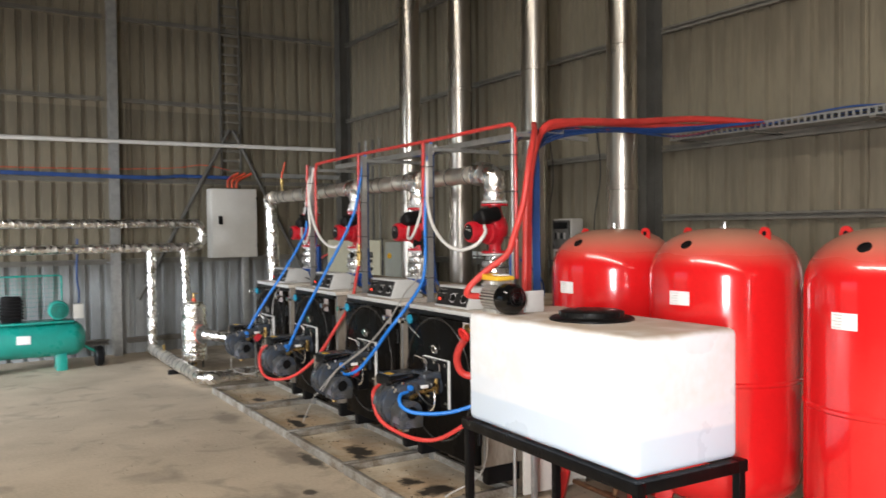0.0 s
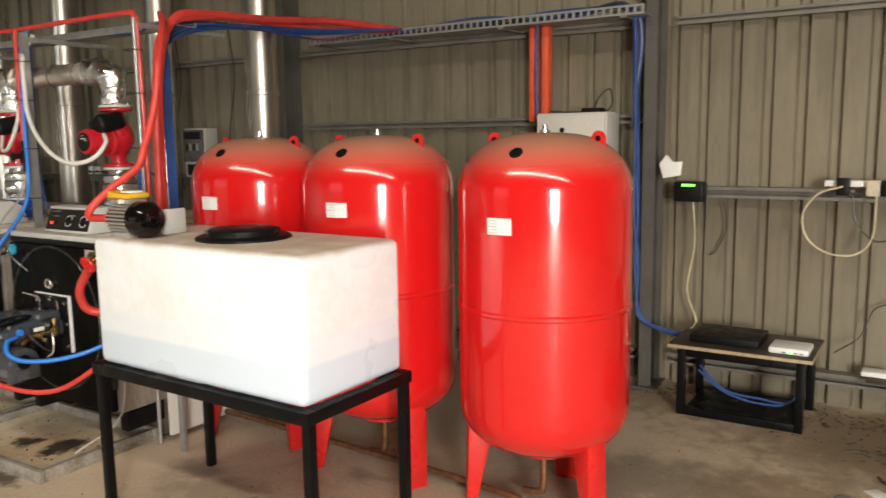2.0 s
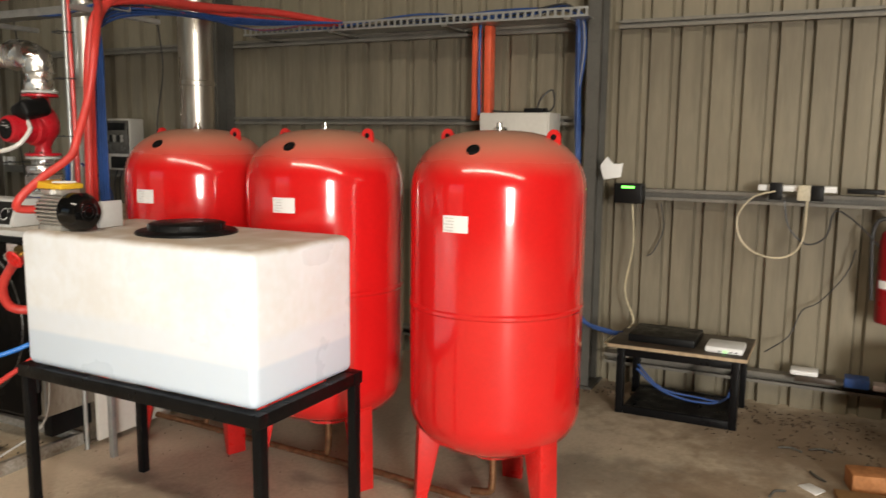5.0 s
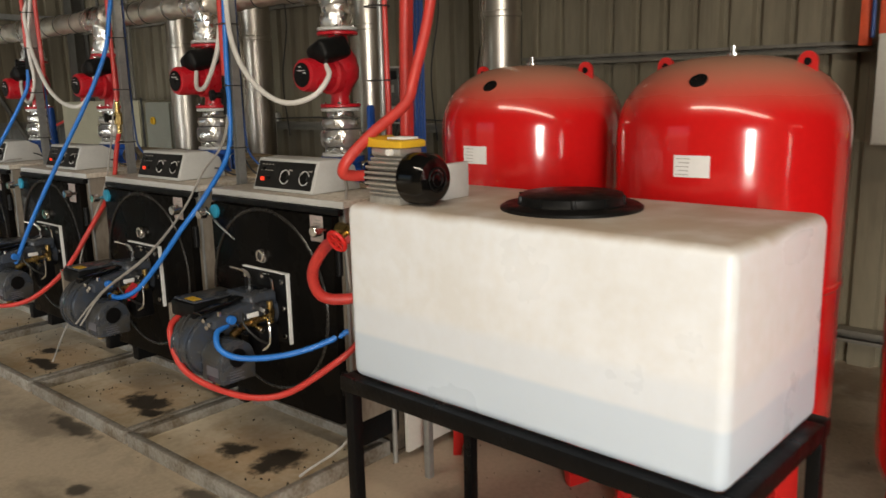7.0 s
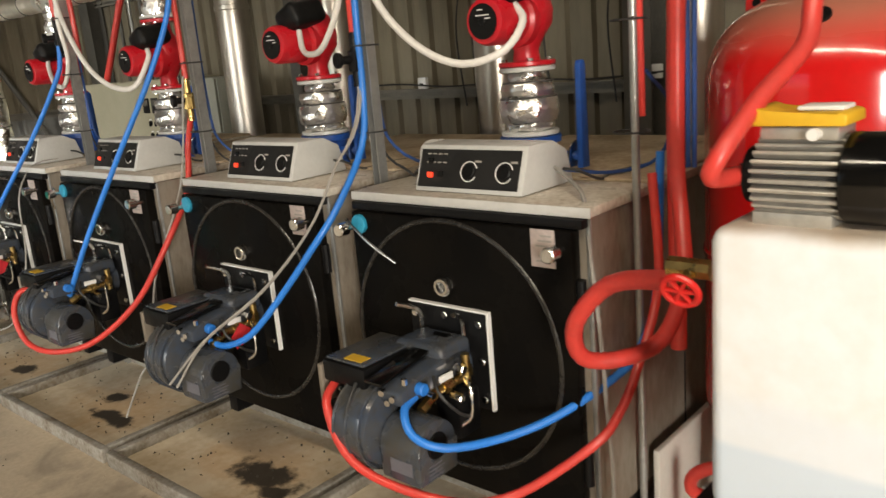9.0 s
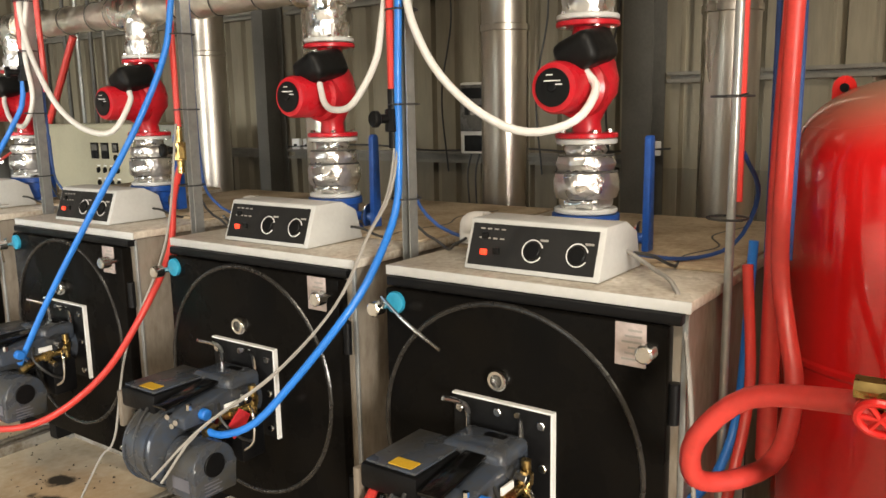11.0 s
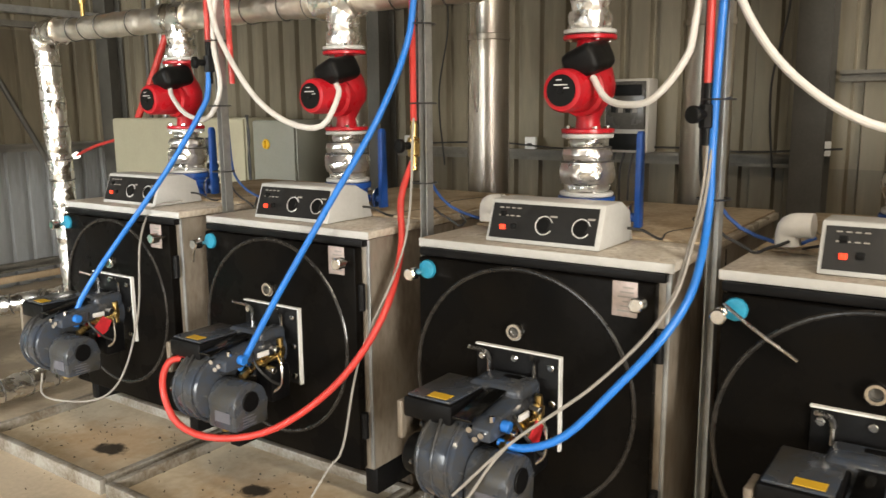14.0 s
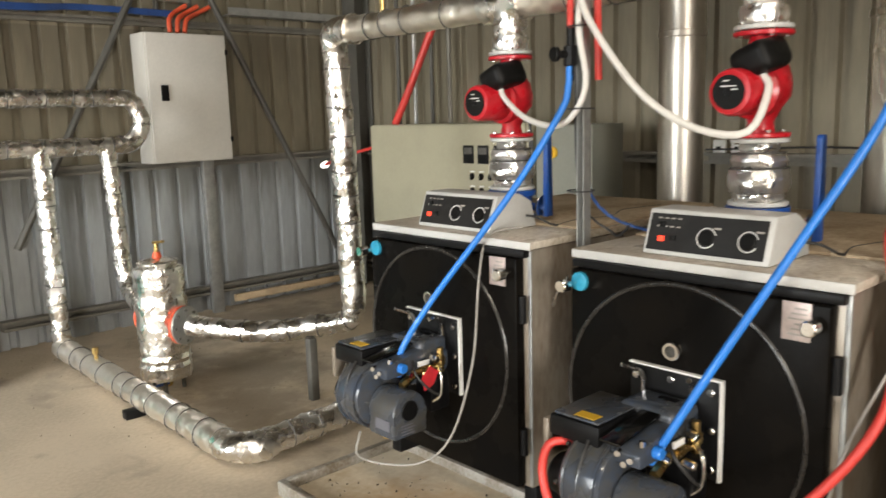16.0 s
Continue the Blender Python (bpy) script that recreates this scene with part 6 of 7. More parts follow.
for k, y in enumerate((6.9, 6.2, 5.75, 8.0)):
    bm = B()
    tube(bm, [(6.10, y, 1.2), (6.08, y + 0.03, 1.7), (6.1, y - 0.04, 2.2), (6.09, y + 0.02, 2.7)], 0.006, 6)
    solo("black_cable", bm, BLACKC, "black cable hanging down the sheet wall", "cable", "wall cables")
for y in (5.50, 5.62, 8.2, 8.32, 7.3):
    s = thing("power_socket", (6.12, y, 1.38), "white power socket on the girt", "socket", "wall sockets")
    bm = B()
    box(bm, 6.095, 6.128, y - 0.04, y + 0.04, 1.36, 1.44, 0.006)
    part("case", bm, PAPER, s)
    bm = B()
    box(bm, 6.091, 6.095, y - 0.015, y + 0.015, 1.385, 1.40)
    part("slots", bm, BURNDK, s)
    lower(s)
line("black_cable", [(6.1, 5.4, 1.40), (6.08, 5.9, 1.375), (6.1, 6.4, 1.39), (6.08, 7.0, 1.37), (6.1, 7.6, 1.40), (6.08, 8.4, 1.38)], 0.006, BLACKC, "black cable lying along the girt", "cable", n=6)

# perforated cable tray over the vessels
tr = thing("perforated_cable_tray", (6.0, 3.8, 2.44), "perforated galvanised cable tray high on the sheet wall", "cable tray")
bm = B()
box(bm, 5.88, 6.12, 2.42, 5.10, 2.455, 2.458)
part("bottom", bm, GALV, tr)
bm = B()
for z0, z1 in ((2.455, 2.468), (2.502, 2.515)):
    box(bm, 5.877, 5.880, 2.42, 5.10, z0, z1)
y = 2.42
while y < 5.08:
    box(bm, 5.877, 5.880, y, y + 0.018, 2.468, 2.502)
    y += 0.05
part("slotted_side", bm, GALV, tr, "slotted tray side")
for y in (2.55, 3.4, 4.3, 5.0):
    bm = B()
    box(bm, 5.87, 6.21, y - 0.02, y + 0.02, 2.44, 2.453)
    part("bracket", bm, GIRT, tr)
lower(tr, -0.075)
for k in range(7):
    rnd = random.Random(40 + k)
    line("tray_cable", [(5.93 + 0.025 * k, 5.0, 2.468), (5.93 + 0.02 * k, 4.3, 2.475 + rnd.uniform(0, .03)), (5.92 + 0.025 * k, 3.6, 2.475 + rnd.uniform(0, .07)), (5.93 + 0.02 * k, 3.0, 2.475 + rnd.uniform(0, .08)), (5.96 + 0.015 * k, 2.58, 2.50 + rnd.uniform(0, .05)), (6.03, 2.53 - 0.01 * k, 2.35), (6.03, 2.52, 1.9)], 0.007, (BLUECABLE, BLACKC, BLUECABLE, BLACKC, BLUECABLE, GREYC, BLUECABLE)[k], "cable lying in the wall tray", "cable", "tray cables", 6, -0.075)
# blue bundle down the column
for k in range(6):
    rnd = random.Random(60 + k)
    line("blue_cable", [(6.0 + 0.012 * k, 2.515 + 0.008 * (k % 3), 2.42), (5.99 + 0.012 * k, 2.50 + rnd.uniform(-.01, .02), 1.8), (5.98 + 0.012 * k, 2.49 + rnd.uniform(-.02, .02), 1.2), (5.98 + 0.01 * k, 2.47 + rnd.uniform(-.02, .02), 0.8), (5.96, 2.43 + rnd.uniform(-.02, .02), 0.52), (5.92, 2.22, 0.44 + 0.004 * k), (5.90, 2.13, 0.462)], 0.008, BLUECABLE, "blue data cable running down the column", "cable", "column cables", 6)
for k in range(2):
    bm = B()
    box(bm, 6.02, 6.10, 3.12 + 0.09 * k, 3.17 + 0.09 * k, 1.75, 2.38, 0.008)
    solo("orange_conduit", bm, ORANGE, "orange conduit dropping from the tray to the grey box", "conduit", "tray drops")
line("blue_cable", [(6.0, 3.19, 2.45), (5.99, 3.19, 2.1), (6.0, 3.19, 1.82)], 0.010, BLUECABLE, "blue cable dropping between the orange conduits", "cable")
gb, gd = cabinet("grey_wall_box", 5.90, 6.12, 2.655, 3.14, 1.26, 1.80, "x", GREYBOX, "light grey steel wall box above the vessels", "wall box")
bm = B()
cyl(bm, (5.878, 2.95, 1.69), (5.868, 2.95, 1.69), 0.016, n=14)
part("lock", bm, BURNDK, gd)
bm = B()
box(bm, 5.95, 6.05, 2.72, 2.85, 1.801, 1.83, 0.004)
solo("small_device", bm, BLACKP, "small black device lying on the grey box", "device")
line("black_cable", [(6.0, 2.78, 1.86), (5.98, 2.74, 1.93), (6.02, 2.68, 1.98), (6.05, 2.70, 1.85), (6.05, 2.95, 1.84), (6.02, 3.1, 1.85)], 0.006, BLACKC, "black lead looping on the grey box", "cable", n=6)

# router, papers and power strip on the girt
rt = thing("network_box", (6.05, 2.15, 1.29), "black network box with a lit green window", "router")
bm = B()
box(bm, 6.0, 6.10, 2.07, 2.25, 1.275, 1.40, 0.01)
part("case", bm, BLACKP, rt)
bm = B()
box(bm, 5.997, 6.0, 2.12, 2.20, 1.372, 1.385)
part("window", bm, LAMPGREEN, rt, "lit green window")
lower(rt, -0.04)
bm = B()
prism(bm, [(2.20, 1.40), (2.31, 1.38), (2.335, 1.47), (2.29, 1.53), (2.25, 1.475), (2.19, 1.49)], "x", 5.965, 5.985, 0.006)
solo("paper_wad", bm, PAPER, "crumpled white paper tucked behind the column", "paper")
line("cream_cable", [(6.05, 2.14, 1.275), (6.04, 2.12, 1.0), (6.08, 2.17, 0.7), (6.05, 2.10, 0.5), (5.98, 2.2, 0.42), (5.82, 2.22, 0.40), (5.75, 2.1, 0.44)], 0.006, mat("cream_cable", (0.60, 0.52, 0.34), 0.5), "cream network cable hanging from the box", "cable", n=6)
line("black_cable", [(6.15, 1.98, 1.27), (6.17, 1.96, 1.1), (6.17, 2.02, 0.95), (6.17, 2.06, 0.92)], 0.004, BLACKC, "thin black cable on the sheet wall", "cable", n=6)
ps = thing("power_strip", (6.06, 1.2, 1.385), "white power strip with plugs on the girt", "power strip")
bm = B()
box(bm, 6.04, 6.12, 0.98, 1.40, 1.384, 1.42, 0.006)
part("strip", bm, PAPER, ps)
for y, m, h in ((1.30, BLACKP, 0.06), (1.15, mat("cream_plug", (0.62, 0.55, 0.40), 0.5), 0.05), (1.08, BLACKP, 0.05)):
    bm = B()
    box(bm, 6.0, 6.045, y - 0.035, y + 0.035, 1.375 - 0.04, 1.375 + h, 0.008)
    part("plug", bm, m, ps)
lower(ps, -0.04)
bm = B()
box(bm, 6.03, 6.12, 0.74, 0.93, 1.344, 1.37, 0.004)
solo("black_adapter", bm, BLACKP, "black power adapter lying on the girt", "adapter")
line("cream_cable", [(6.0, 1.30, 1.38), (5.99, 1.42, 1.34), (5.99, 1.50, 1.22), (5.99, 1.47, 1.08), (5.99, 1.36, 1.00), (6.0, 1.22, 1.0), (6.0, 1.14, 1.1), (6.0, 1.13, 1.33)], 0.006, mat("cream_lead", (0.60, 0.52, 0.36), 0.5), "cream power lead looping below the strip", "cable", n=6)
line("black_cable", [(6.0, 1.25, 1.33), (6.0, 1.22, 1.18), (6.0, 1.12, 1.08), (6.0, 1.02, 1.13), (6.0, 0.98, 1.28), (6.0, 0.85, 1.2), (6.02, 0.74, 1.08)], 0.005, BLACKC, "black power lead looping below the strip", "cable", n=6)
line("black_cable", [(6.12, 0.86, 1.05), (6.15, 0.90, 0.9), (6.16, 1.03, 0.72), (6.15, 1.12, 0.66), (6.14, 1.18, 0.5), (6.0, 1.3, 0.42)], 0.004, BLACKC, "thin black cable across the sheet wall", "cable", n=6)

ex = thing("fire_extinguisher", (6.03, 0.66, 0.63), "red fire extinguisher hanging on the wall with a white label", "extinguisher")
bm = B()
lathe(bm, [(0, 0.63), (0.082, 0.63), (0.088, 0.645), (0.088, 1.09), (0.078, 1.13), (0.045, 1.165), (0.025, 1.18), (0.025, 1.20), (0, 1.20)], (6.03, 0.66, 0), n=36)
part("cylinder", bm, EXTRED, ex, "red steel cylinder")
bm = B()
cyl(bm, (6.03, 0.66, 1.20), (6.03, 0.66, 1.235), 0.02, n=14)
box(bm, 5.95, 6.06, 0.65, 0.67, 1.235, 1.25, 0.003)
box(bm, 5.94, 6.04, 0.65, 0.67, 1.265, 1.278, 0.003)
part("handle", bm, BLACKP, ex, "black squeeze handle")
bm = B()
tube(bm, [(6.03, 0.68, 1.215), (6.03, 0.76, 1.20), (6.03, 0.785, 1.1), (6.03, 0.775, 0.9), (6.03, 0.765, 0.75)], 0.011, 10)
part("hose", bm, BLACKC, ex, "black discharge hose")
for z0, z1, m, nm in ((0.83, 0.875, PAPER, "label_band"), (1.00, 1.03, PLATE, "brand_patch")):
    bm = B()
    a0, a1 = (120, 240) if nm == "label_band" else (172, 208)
    v = [[bm.verts.new((6.03 + (0.088 + e) * math.cos(radians(a0 + (a1 - a0) * i / 10)), 0.66 + (0.088 + e) * math.sin(radians(a0 + (a1 - a0) * i / 10)), z)) for e in (0.0004, 0.0016) for z in (z0, z1)] for i in range(11)]
    for a, b in zip(v, v[1:]):
        for i, j in ((0, 1), (3, 2), (1, 3), (2, 0)):
            bm.faces.new((a[i], b[i], b[j], a[j]))
    part(nm, bm, m, ex, "white printed label")
bm = B()
box(bm, 6.05, 6.13, 0.50, 0.62, 1.19, 1.30, 0.006)
dv = solo("alarm_clock_module", bm, BLACKP, "small black module with a red display on the girt", "module")
bm = B()
for z in (1.235, 1.255):
    box(bm, 6.046, 6.0485, 0.54, 0.57, z, z + 0.012)
solo("red_display", bm, LAMPRED, "lit red display digits", "display")

# low table with devices
tb = thing("low_table", (5.86, 1.75, 0), "low black steel table with a raw board top", "table")
bm = B()
box(bm, 5.60, 6.12, 1.36, 2.15, 0.405, 0.425, 0.003)
top = part("tabletop", bm, WOOD, tb, "raw board edge")
bm = B()
box(bm, 5.604, 6.116, 1.364, 2.146, 0.4255, 0.429, 0.001)
part("surface", bm, TABLETOP, top, "dark stained top surface")
for x in (5.62, 6.06):
    for y in (1.40, 2.05):
        bm = B()
        box(bm, x, x + 0.045, y, y + 0.045, 0.0, 0.404, 0.003)
        part("leg", bm, STAND, tb)
for x in (5.62, 6.06):
    for z in (0.0, 0.355):
        bm = B()
        box(bm, x + 0.002, x + 0.043, 1.446, 2.049, z, z + 0.048, 0.003)
        part("rail", bm, STAND, tb)
bm = B()
box(bm, 5.663, 6.06, 1.45, 2.045, 0.03, 0.045)
part("shelf", bm, STAND, tb, "black lower shelf")
bm = B()
box(bm, 5.70, 6.02, 1.66, 2.05, 0.4295, 0.475, 0.006)
solo("black_recorder", bm, BLACKP, "flat black recorder box on the low table", "recorder")
nb = thing("white_modem", (5.78, 1.48, 0.456), "flat white modem on the low table", "modem")
bm = B()
box(bm, 5.66, 5.86, 1.39, 1.60, 0.4295, 0.467, 0.012)
part("case", bm, PAPER, nb)
for i in range(4):
    bm = B()
    box(bm, 5.657, 5.66, 1.42 + 0.03 * i, 1.435 + 0.03 * i, 0.44, 0.446)
    part("led", bm, LAMPGREEN if i == 2 else INK, nb)
for k in range(2):
    line("blue_cable", [(5.75 + 0.03 * k, 2.0, 0.25 + 0.02 * k), (5.72 + 0.03 * k, 1.85, 0.15), (5.74 + 0.03 * k, 1.65, 0.10 + 0.02 * k), (5.78, 1.48, 0.13), (5.95, 1.45, 0.3)], 0.007, BLUECABLE, "blue cable coiled under the low table", "cable", "table cables", 6)
# packets on the low girt, cartons and black crate
for k, (y, w, h, m) in enumerate(((1.08, 0.15, 0.028, PAPER), (1.02, 0.22, 0.035, TABLETOP), (0.80, 0.13, 0.055, BLUECABLE), (0.68, 0.07, 0.03, PLATE))):
    bm = B()
    z = 0.227 + (0.037 if k == 0 else 0)
    box(bm, 6.02, 6.13, y - w / 2, y + w / 2, z, z + h, 0.005)
    solo("small_packet", bm, m, "small printed packet lying on the low girt", "packet", "packets on the girt")


def carton(x0, x1, y0, y1, z1, label, turn=0, flaps=True):
    c = ((x0 + x1) / 2, (y0 + y1) / 2, 0)
    t = thing("cardboard_box", (0, 0, 0), label, "box", "cardboard boxes")
    X, Y = (x1 - x0) / 2, (y1 - y0) / 2
    th = 0.005
    for a in ((-X, -X + th, -Y, Y), (X - th, X, -Y, Y), (-X + th, X - th, -Y, -Y + th), (-X + th, X - th, Y - th, Y)):
        bm = B()
        box(bm, *a, 0.0, z1)
        part("side", bm, CARD, t)
    bm = B()
    box(bm, -X + th, X - th, -Y + th, Y - th, 0.0, 0.006)
    part("bottom", bm, CARD, t)
    if flaps:
        for s, ang in ((-1, -50), (1, 35)):
            bm = B()
            box(bm, 0, 0.6 * X * 2, -Y, Y, 0, 0.004, m=Matrix.Translation((s * X, 0, z1)) @ (pose(0, 0, 0, 0, ang if s > 0 else -ang, 0) if s > 0 else pose(0, 0, 0, 0, 0, 180) @ pose(0, 0, 0, 0, 40, 0)))
            part("flap", bm, CARD, t, "open cardboard flap")
    else:
        bm = B()
        box(bm, -X, X, -Y, Y, z1 + 0.0005, z1 + 0.0055)
        part("lid_flap", bm, CARD, t)
        bm = B()
        box(bm, -X, X, -0.03, 0.03, z1 + 0.006, z1 + 0.0066)
        part("tape", bm, WOOD, t, "brown packing tape")
    t.matrix_basis = pose(*c, 0, 0, turn)
    return t


carton(5.60, 6.00, 0.27, 0.63, 0.50, "tall closed brown cardboard box on the floor", 0, False)
carton(5.08, 5.45, -0.02, 0.45, 0.17, "open brown cardboard box on the floor", -8)
carton(4.70, 5.05, -0.25, 0.40, 0.16, "open torn cardboard box on the floor", 14)
bm = B()
prism(bm, [(4.78, 0.52), (5.02, 0.56), (4.98, 0.90), (4.80, 0.86)], "z", 0.0, 0.03, 0.004)
solo("cardboard_sheet", bm, CARD, "flattened piece of cardboard on the floor", "cardboard")
cr = thing("black_crate", (5.9, 0.06, 0), "black plastic crate with a torn raised flap", "crate")
for a in ((5.66, 5.675, -0.12, 0.25), (6.085, 6.10, -0.12, 0.25), (5.675, 6.085, -0.12, -0.105), (5.675, 6.085, 0.235, 0.25)):
    bm = B()
    box(bm, *a, 0.0, 0.60, 0.003)
    part("side", bm, MATTBLK, cr)
bm = B()
prism(bm, [(-0.10, 0.58), (0.24, 0.58), (0.20, 0.62), (0.13, 0.73), (0.10, 0.66), (-0.10, 0.62)], "x", 6.02, 6.03)
part("flap", bm, MATTBLK, cr, "raised black flap")
bm = B()
box(bm, 5.675, 6.085, -0.105, 0.235, 0.0, 0.01)
part("bottom", bm, MATTBLK, cr)

def crumple(name, c, s, seed, m, label, category):
    """A crumpled sheet bunched up on the floor."""
    bm = B()
    bmesh.ops.create_icosphere(bm, subdivisions=4, radius=1.0)
    o = Vector((seed, 2 * seed, 0))
    for v in bm.verts:
        d = v.co.normalized()
        k = 0.72 + 0.30 * noise.noise(d * 1.7 + o) + 0.22 * abs(noise.noise(d * 4.3 + o)) + 0.10 * abs(noise.noise(d * 11 + o))
        v.co = Vector((d.x * s[0] * k, d.y * s[1] * k, max(d.z * s[2] * k, -s[2] * 0.45)))
    bmesh.ops.translate(bm, verts=bm.verts, vec=(c[0], c[1], c[2] + s[2] * 0.45))
    return solo(name, bm, m, label, category)


crumple("plastic_bag", (5.52, 0.30, 0.0), (0.075, 0.11, 0.20), 3, FILM, "shiny crumpled black plastic bag on the floor by the boxes", "bag")
crumple("plastic_bag", (5.25, 0.20, 0.006), (0.12, 0.14, 0.10), 5, FILM, "shiny crumpled black plastic wrapping in the open box", "bag")
bm = B()
box(bm, -0.07, 0.07, -0.10, 0.10, 0.0, 0.09, 0.008, m=pose(5.12, 0.74, 0, 0, 0, 14))
solo("small_carton", bm, BRICKOR, "small closed orange-brown carton on the floor", "carton")
for k, (x, y, a) in enumerate(((5.45, 1.05, 20), (5.52, 0.9, -30), (5.2, 1.0, 60), (5.35, 0.83, 5), (4.9, 1.1, 40))):
    bm = B()
    tube(bm, [(x, y, 0.006), (x + 0.06 * math.cos(a), y + 0.06 * math.sin(a), 0.012), (x + 0.12 * math.cos(a + 0.3), y + 0.12 * math.sin(a + 0.3), 0.006)], 0.006, 6)
    solo("debris_scrap", bm, COLUMN, "dark scrap lying on the dusty floor", "debris", "floor debris")
bm = B()
prism(bm, [(4.92, 0.97), (5.0, 1.05), (5.05, 1.0), (4.99, 0.93)], "z", 0.0, 0.006, 0.001)
solo("paper_scrap", bm, PAPER, "torn white paper scrap on the floor", "paper")

# compressor by the far wall
cp = thing("air_compressor", (1.5, 11.3, 0), "teal air compressor with a horizontal tank, belt guard and motor", "compressor")
bm = B()
lathe(bm, [(0, 0), (0.08, 0.012), (0.16, 0.05), (0.205, 0.11), (0.215, 0.16), (0.215, 1.24), (0.205, 1.29), (0.16, 1.35), (0.08, 1.388), (0, 1.40)], (0.83, 11.3, 0.38), (1, 0, 0), 40)
part("air_tank", bm, TEAL, cp, "teal horizontal air tank")
for x in (1.05, 1.88):
    bm = B()
    prism(bm, [(11.14, 0.0), (11.46, 0.0), (11.42, 0.2), (11.18, 0.2)], "x", x, x + 0.12, 0.004)
    part("foot", bm, TEAL, cp)
bm = B()
box(bm, 0.95, 2.08, 11.12, 11.48, 0.585, 0.61, 0.004)
part("deck", bm, TEAL, cp, "teal deck plate")
bm = B()
lathe(bm, [(0.0, 0), (0.03, 0.0), (0.105, 0.01), (0.118, 0.03), (0.118, 0.07), (0.105, 0.075), (0.105, 0.26), (0.0, 0.26)], (1.92, 11.16, 0.735), (0, 1, 0), 32)
mo = part("motor", bm, TEAL, cp, "teal electric motor with a round fan cover")
for r in (0.03, 0.055, 0.08):
    bm = B()
    torus(bm, (1.92, 11.158 + 0.004 * (r > 0.06), 0.735), (0, 1, 0), r, 0.0035, 28, 6)
    part("grille_ring", bm, BURNDK, mo)
for i in range(16):
    a = 2 * math.pi * i / 16
    bm = B()
    box(bm, 0.104, 0.118, -0.003, 0.003, 0.08, 0.25, m=Matrix.Translation((1.92, 11.16, 0.735)) @ pose(0, 0, 0, -90, 0, 0) @ pose(0, 0, 0, 0, 0, math.degrees(a)))
    part("fin", bm, TEAL, mo)
bm = B()
box(bm, 1.30, 1.52, 11.2, 11.4, 0.61, 0.92, 0.02)
hd = part("pump_head", bm, BURNDK, cp, "dark compressor head")
for i in range(6):
    bm = B()
    box(bm, 1.28, 1.54, 11.18, 11.42, 0.66 + i * 0.04, 0.672 + i * 0.04)
    part("fin", bm, BURNDK, hd)
bm = B()
pts = [(1.02, 11.16), (2.0, 11.16)]
tube(bm, [(1.25, 11.44, 0.62), (1.25, 11.44, 1.12), (1.25, 11.44, 1.14), (1.28, 11.44, 1.15), (1.95, 11.44, 1.15), (1.98, 11.44, 1.14), (1.98, 11.44, 1.12), (1.98, 11.44, 0.62)], 0.012, 8, smooth=False)
for i in range(14):
    tube(bm, [(1.29 + i * 0.05, 11.44, 0.63), (1.29 + i * 0.05, 11.44, 1.14)], 0.0018, 5, smooth=False)
for i in range(9):
    tube(bm, [(1.26, 11.44, 0.66 + i * 0.055), (1.97, 11.44, 0.66 + i * 0.055)], 0.0018, 5, smooth=False)
part("belt_guard", bm, TEAL, cp, "teal wire mesh belt guard")
bm = B()
box(bm, 2.08, 2.20, 11.2, 11.34, 0.62, 0.80, 0.01)
part("pressure_switch", bm, GREYBOX, cp, "grey pressure switch")
bm = B()
cyl(bm, (2.33, 11.29, 0.125), (2.43, 11.29, 0.125), 0.125, n=28, bev=0.02)
part("wheel", bm, BLACKP, cp, "black rubber wheel")
bm = B()
tube(bm, [(2.15, 11.30, 0.3), (2.38, 11.30, 0.16)], 0.018, 8, smooth=False)
part("axle", bm, TEAL, cp)
bm = B()
box(bm, 1.45, 1.60, 11.082, 11.0845, 0.36, 0.46)
part("label", bm, PAPER, cp, "white label")
bm = B()
tube(bm, [(2.15, 11.35, 0.72), (2.2, 11.6, 0.9), (2.22, 11.95, 1.1), (2.24, 12.0, 1.6)], 0.012, 8)
solo("air_hose", bm, BLUECABLE, "dark air hose rising from the compressor", "hose")
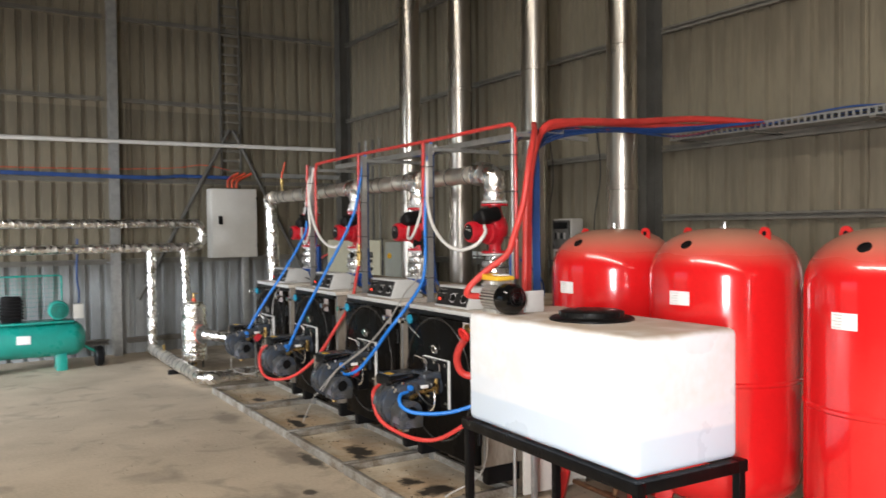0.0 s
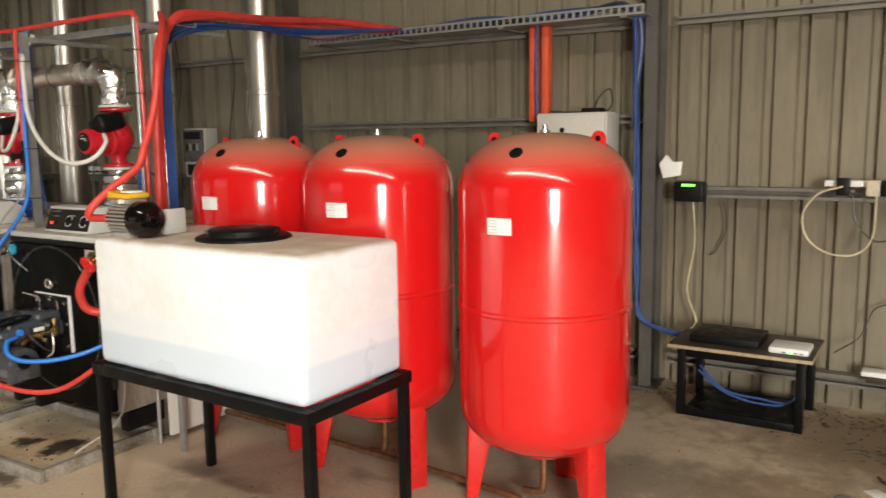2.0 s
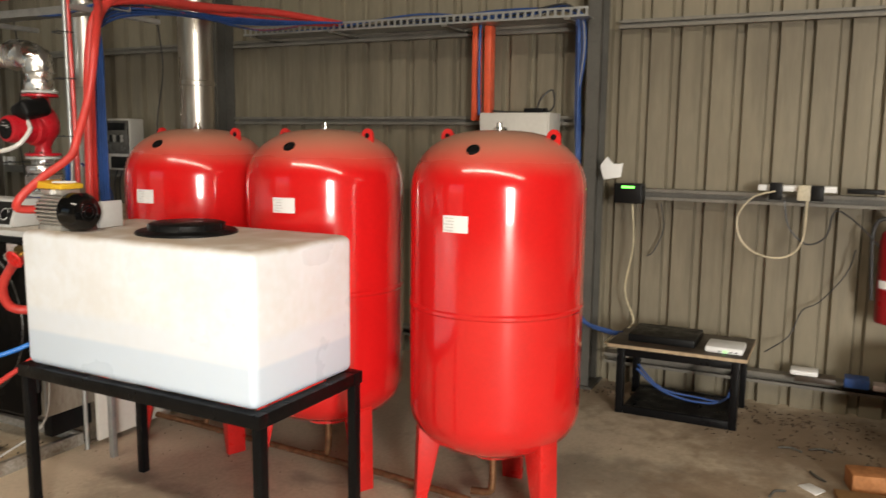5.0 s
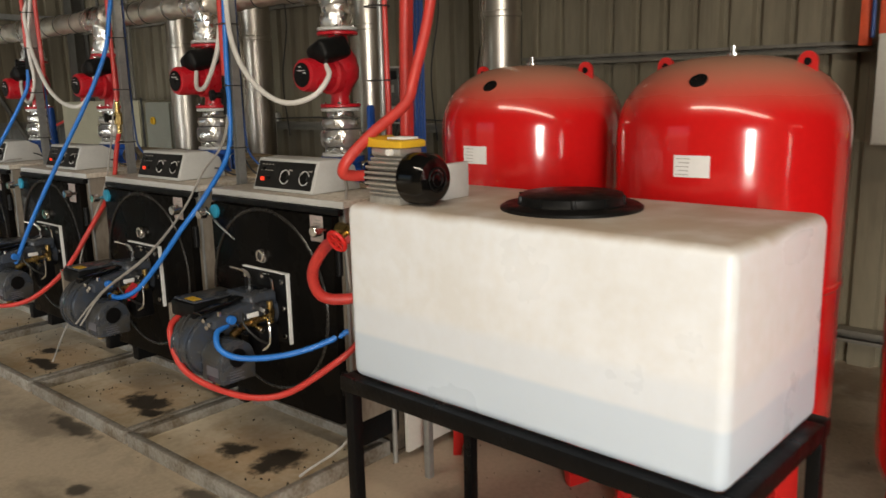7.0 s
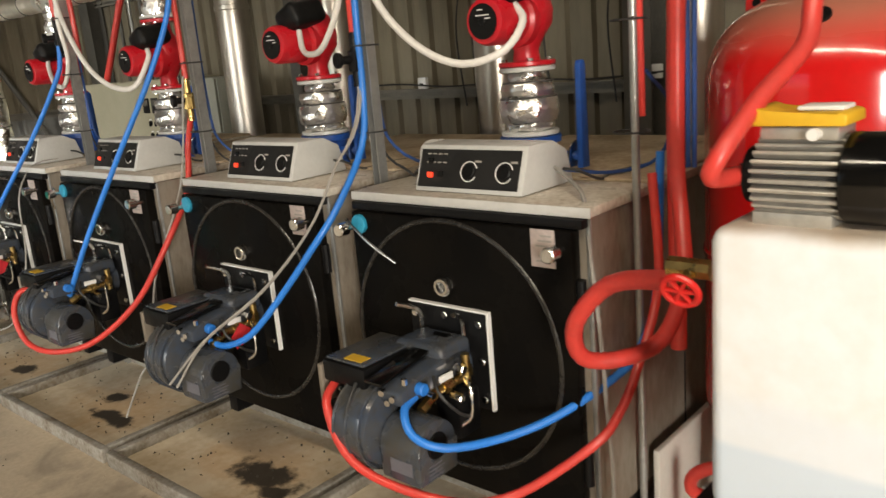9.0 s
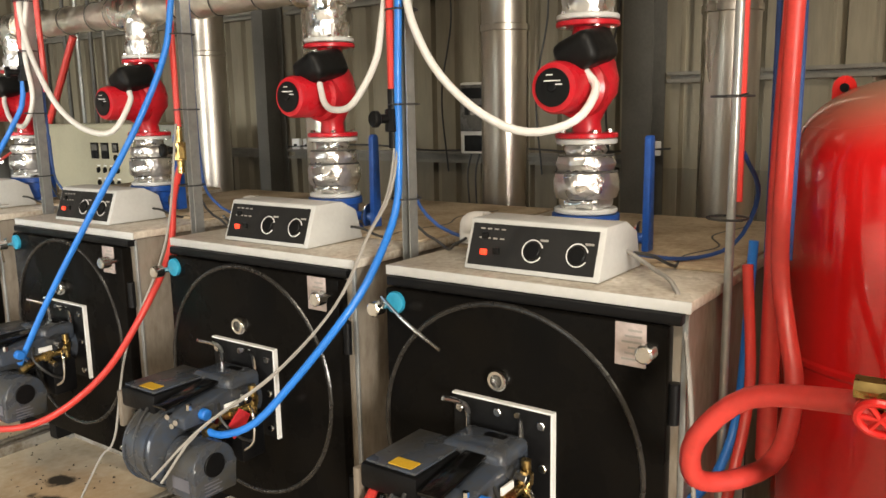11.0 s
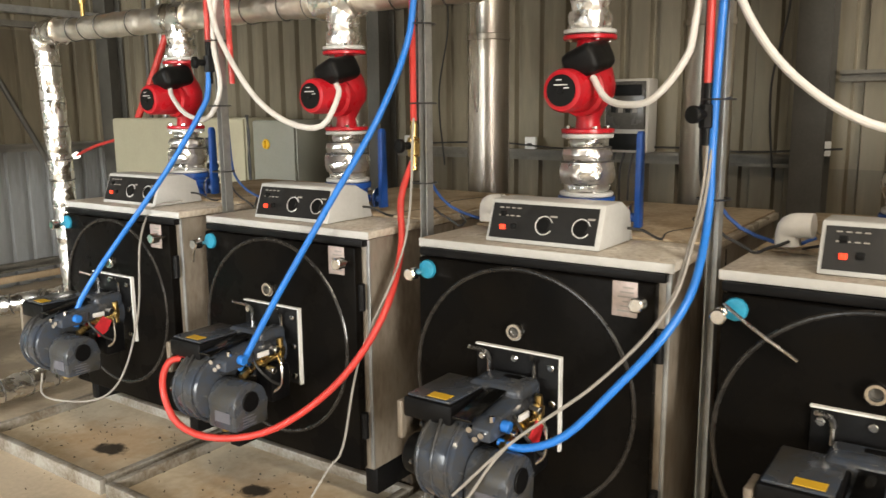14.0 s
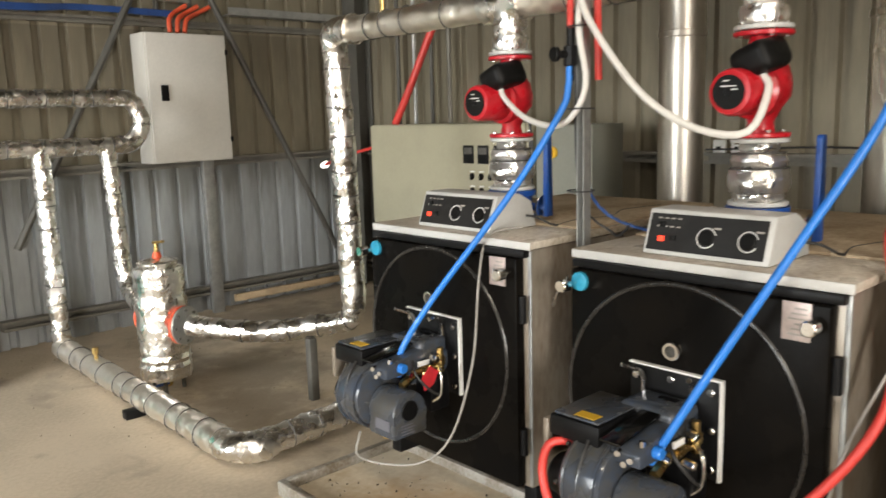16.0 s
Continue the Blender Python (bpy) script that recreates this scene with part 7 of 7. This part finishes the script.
# odds behind the tank stand
bm = B()
box(bm, 3.80, 4.30, 4.375, 4.395, 0.03, 0.36, 0.004)
solo("pale_sheet", bm, GREYBOX, "pale sheet leaning against the first boiler", "sheet")
bm = B()
box(bm, 3.72, 3.75, 4.18, 4.21, 0, 0.34, 0.004)
solo("short_post", bm, GALV, "short galvanised post beside the boiler", "post")


# ---------------------------------------------------------------- dirt on the floor
def litter(name, n, spots, m, label, seed, size):
    rnd = random.Random(seed)
    verts, faces = [], []
    for _ in range(n):
        x0, x1, y0, y1 = spots[rnd.randrange(len(spots))]
        x, y, a, s = rnd.uniform(x0, x1), rnd.uniform(y0, y1), rnd.uniform(0, 6.28), rnd.uniform(0.4, 1) * size
        ca, sa, h = math.cos(a), math.sin(a), rnd.uniform(0.002, 0.010)
        b = len(verts)
        for u, v, z in ((-1, 0, 0.001), (0, 0.35, h), (1, 0, 0.002), (0, -0.35, 0.001), (0, 0, h + 0.002)):
            verts.append((x + s * (u * ca - v * sa), y + s * (u * sa + v * ca), z))
        faces += [(b, b + 3, b + 4), (b + 3, b + 2, b + 4), (b + 2, b + 1, b + 4), (b + 1, b, b + 4)]
    me = bpy.data.meshes.new(name)
    me.from_pydata(verts, [], faces)
    me.materials.append(m)
    return tagged(new(name, me), label, "litter", kind="stuff")


litter("leaf_litter", 420, [(5.85, 6.18, 0.2, 2.5), (5.5, 6.1, 0.7, 1.6), (5.3, 6.1, 0.3, 1.2), (5.9, 6.15, 2.2, 2.9)], mat("dry_litter", (0.10, 0.065, 0.04), 0.8, var=0.4, scale=30), "dry brown litter and dirt along the wall", 5, 0.022)
litter("floor_grit", 500, [(1.5, 3.1, 3.0, 9.0), (3.1, 4.4, 2.0, 4.4), (4.4, 6.0, 0.0, 3.0), (2.5, 4.5, 9.2, 11.8)], mat("grit", (0.16, 0.13, 0.10), 0.8, var=0.4, scale=30), "fine grit scattered over the floor", 6, 0.006)
litter("tray_debris", 260, [(3.2, 3.68, 4.55, 8.7)], mat("tray_grit", (0.05, 0.04, 0.03), 0.8, var=0.4, scale=30), "dark crumbs lying in the drip trays", 7, 0.010)
bpy.data.objects["tray_debris"].location.z = 0.023
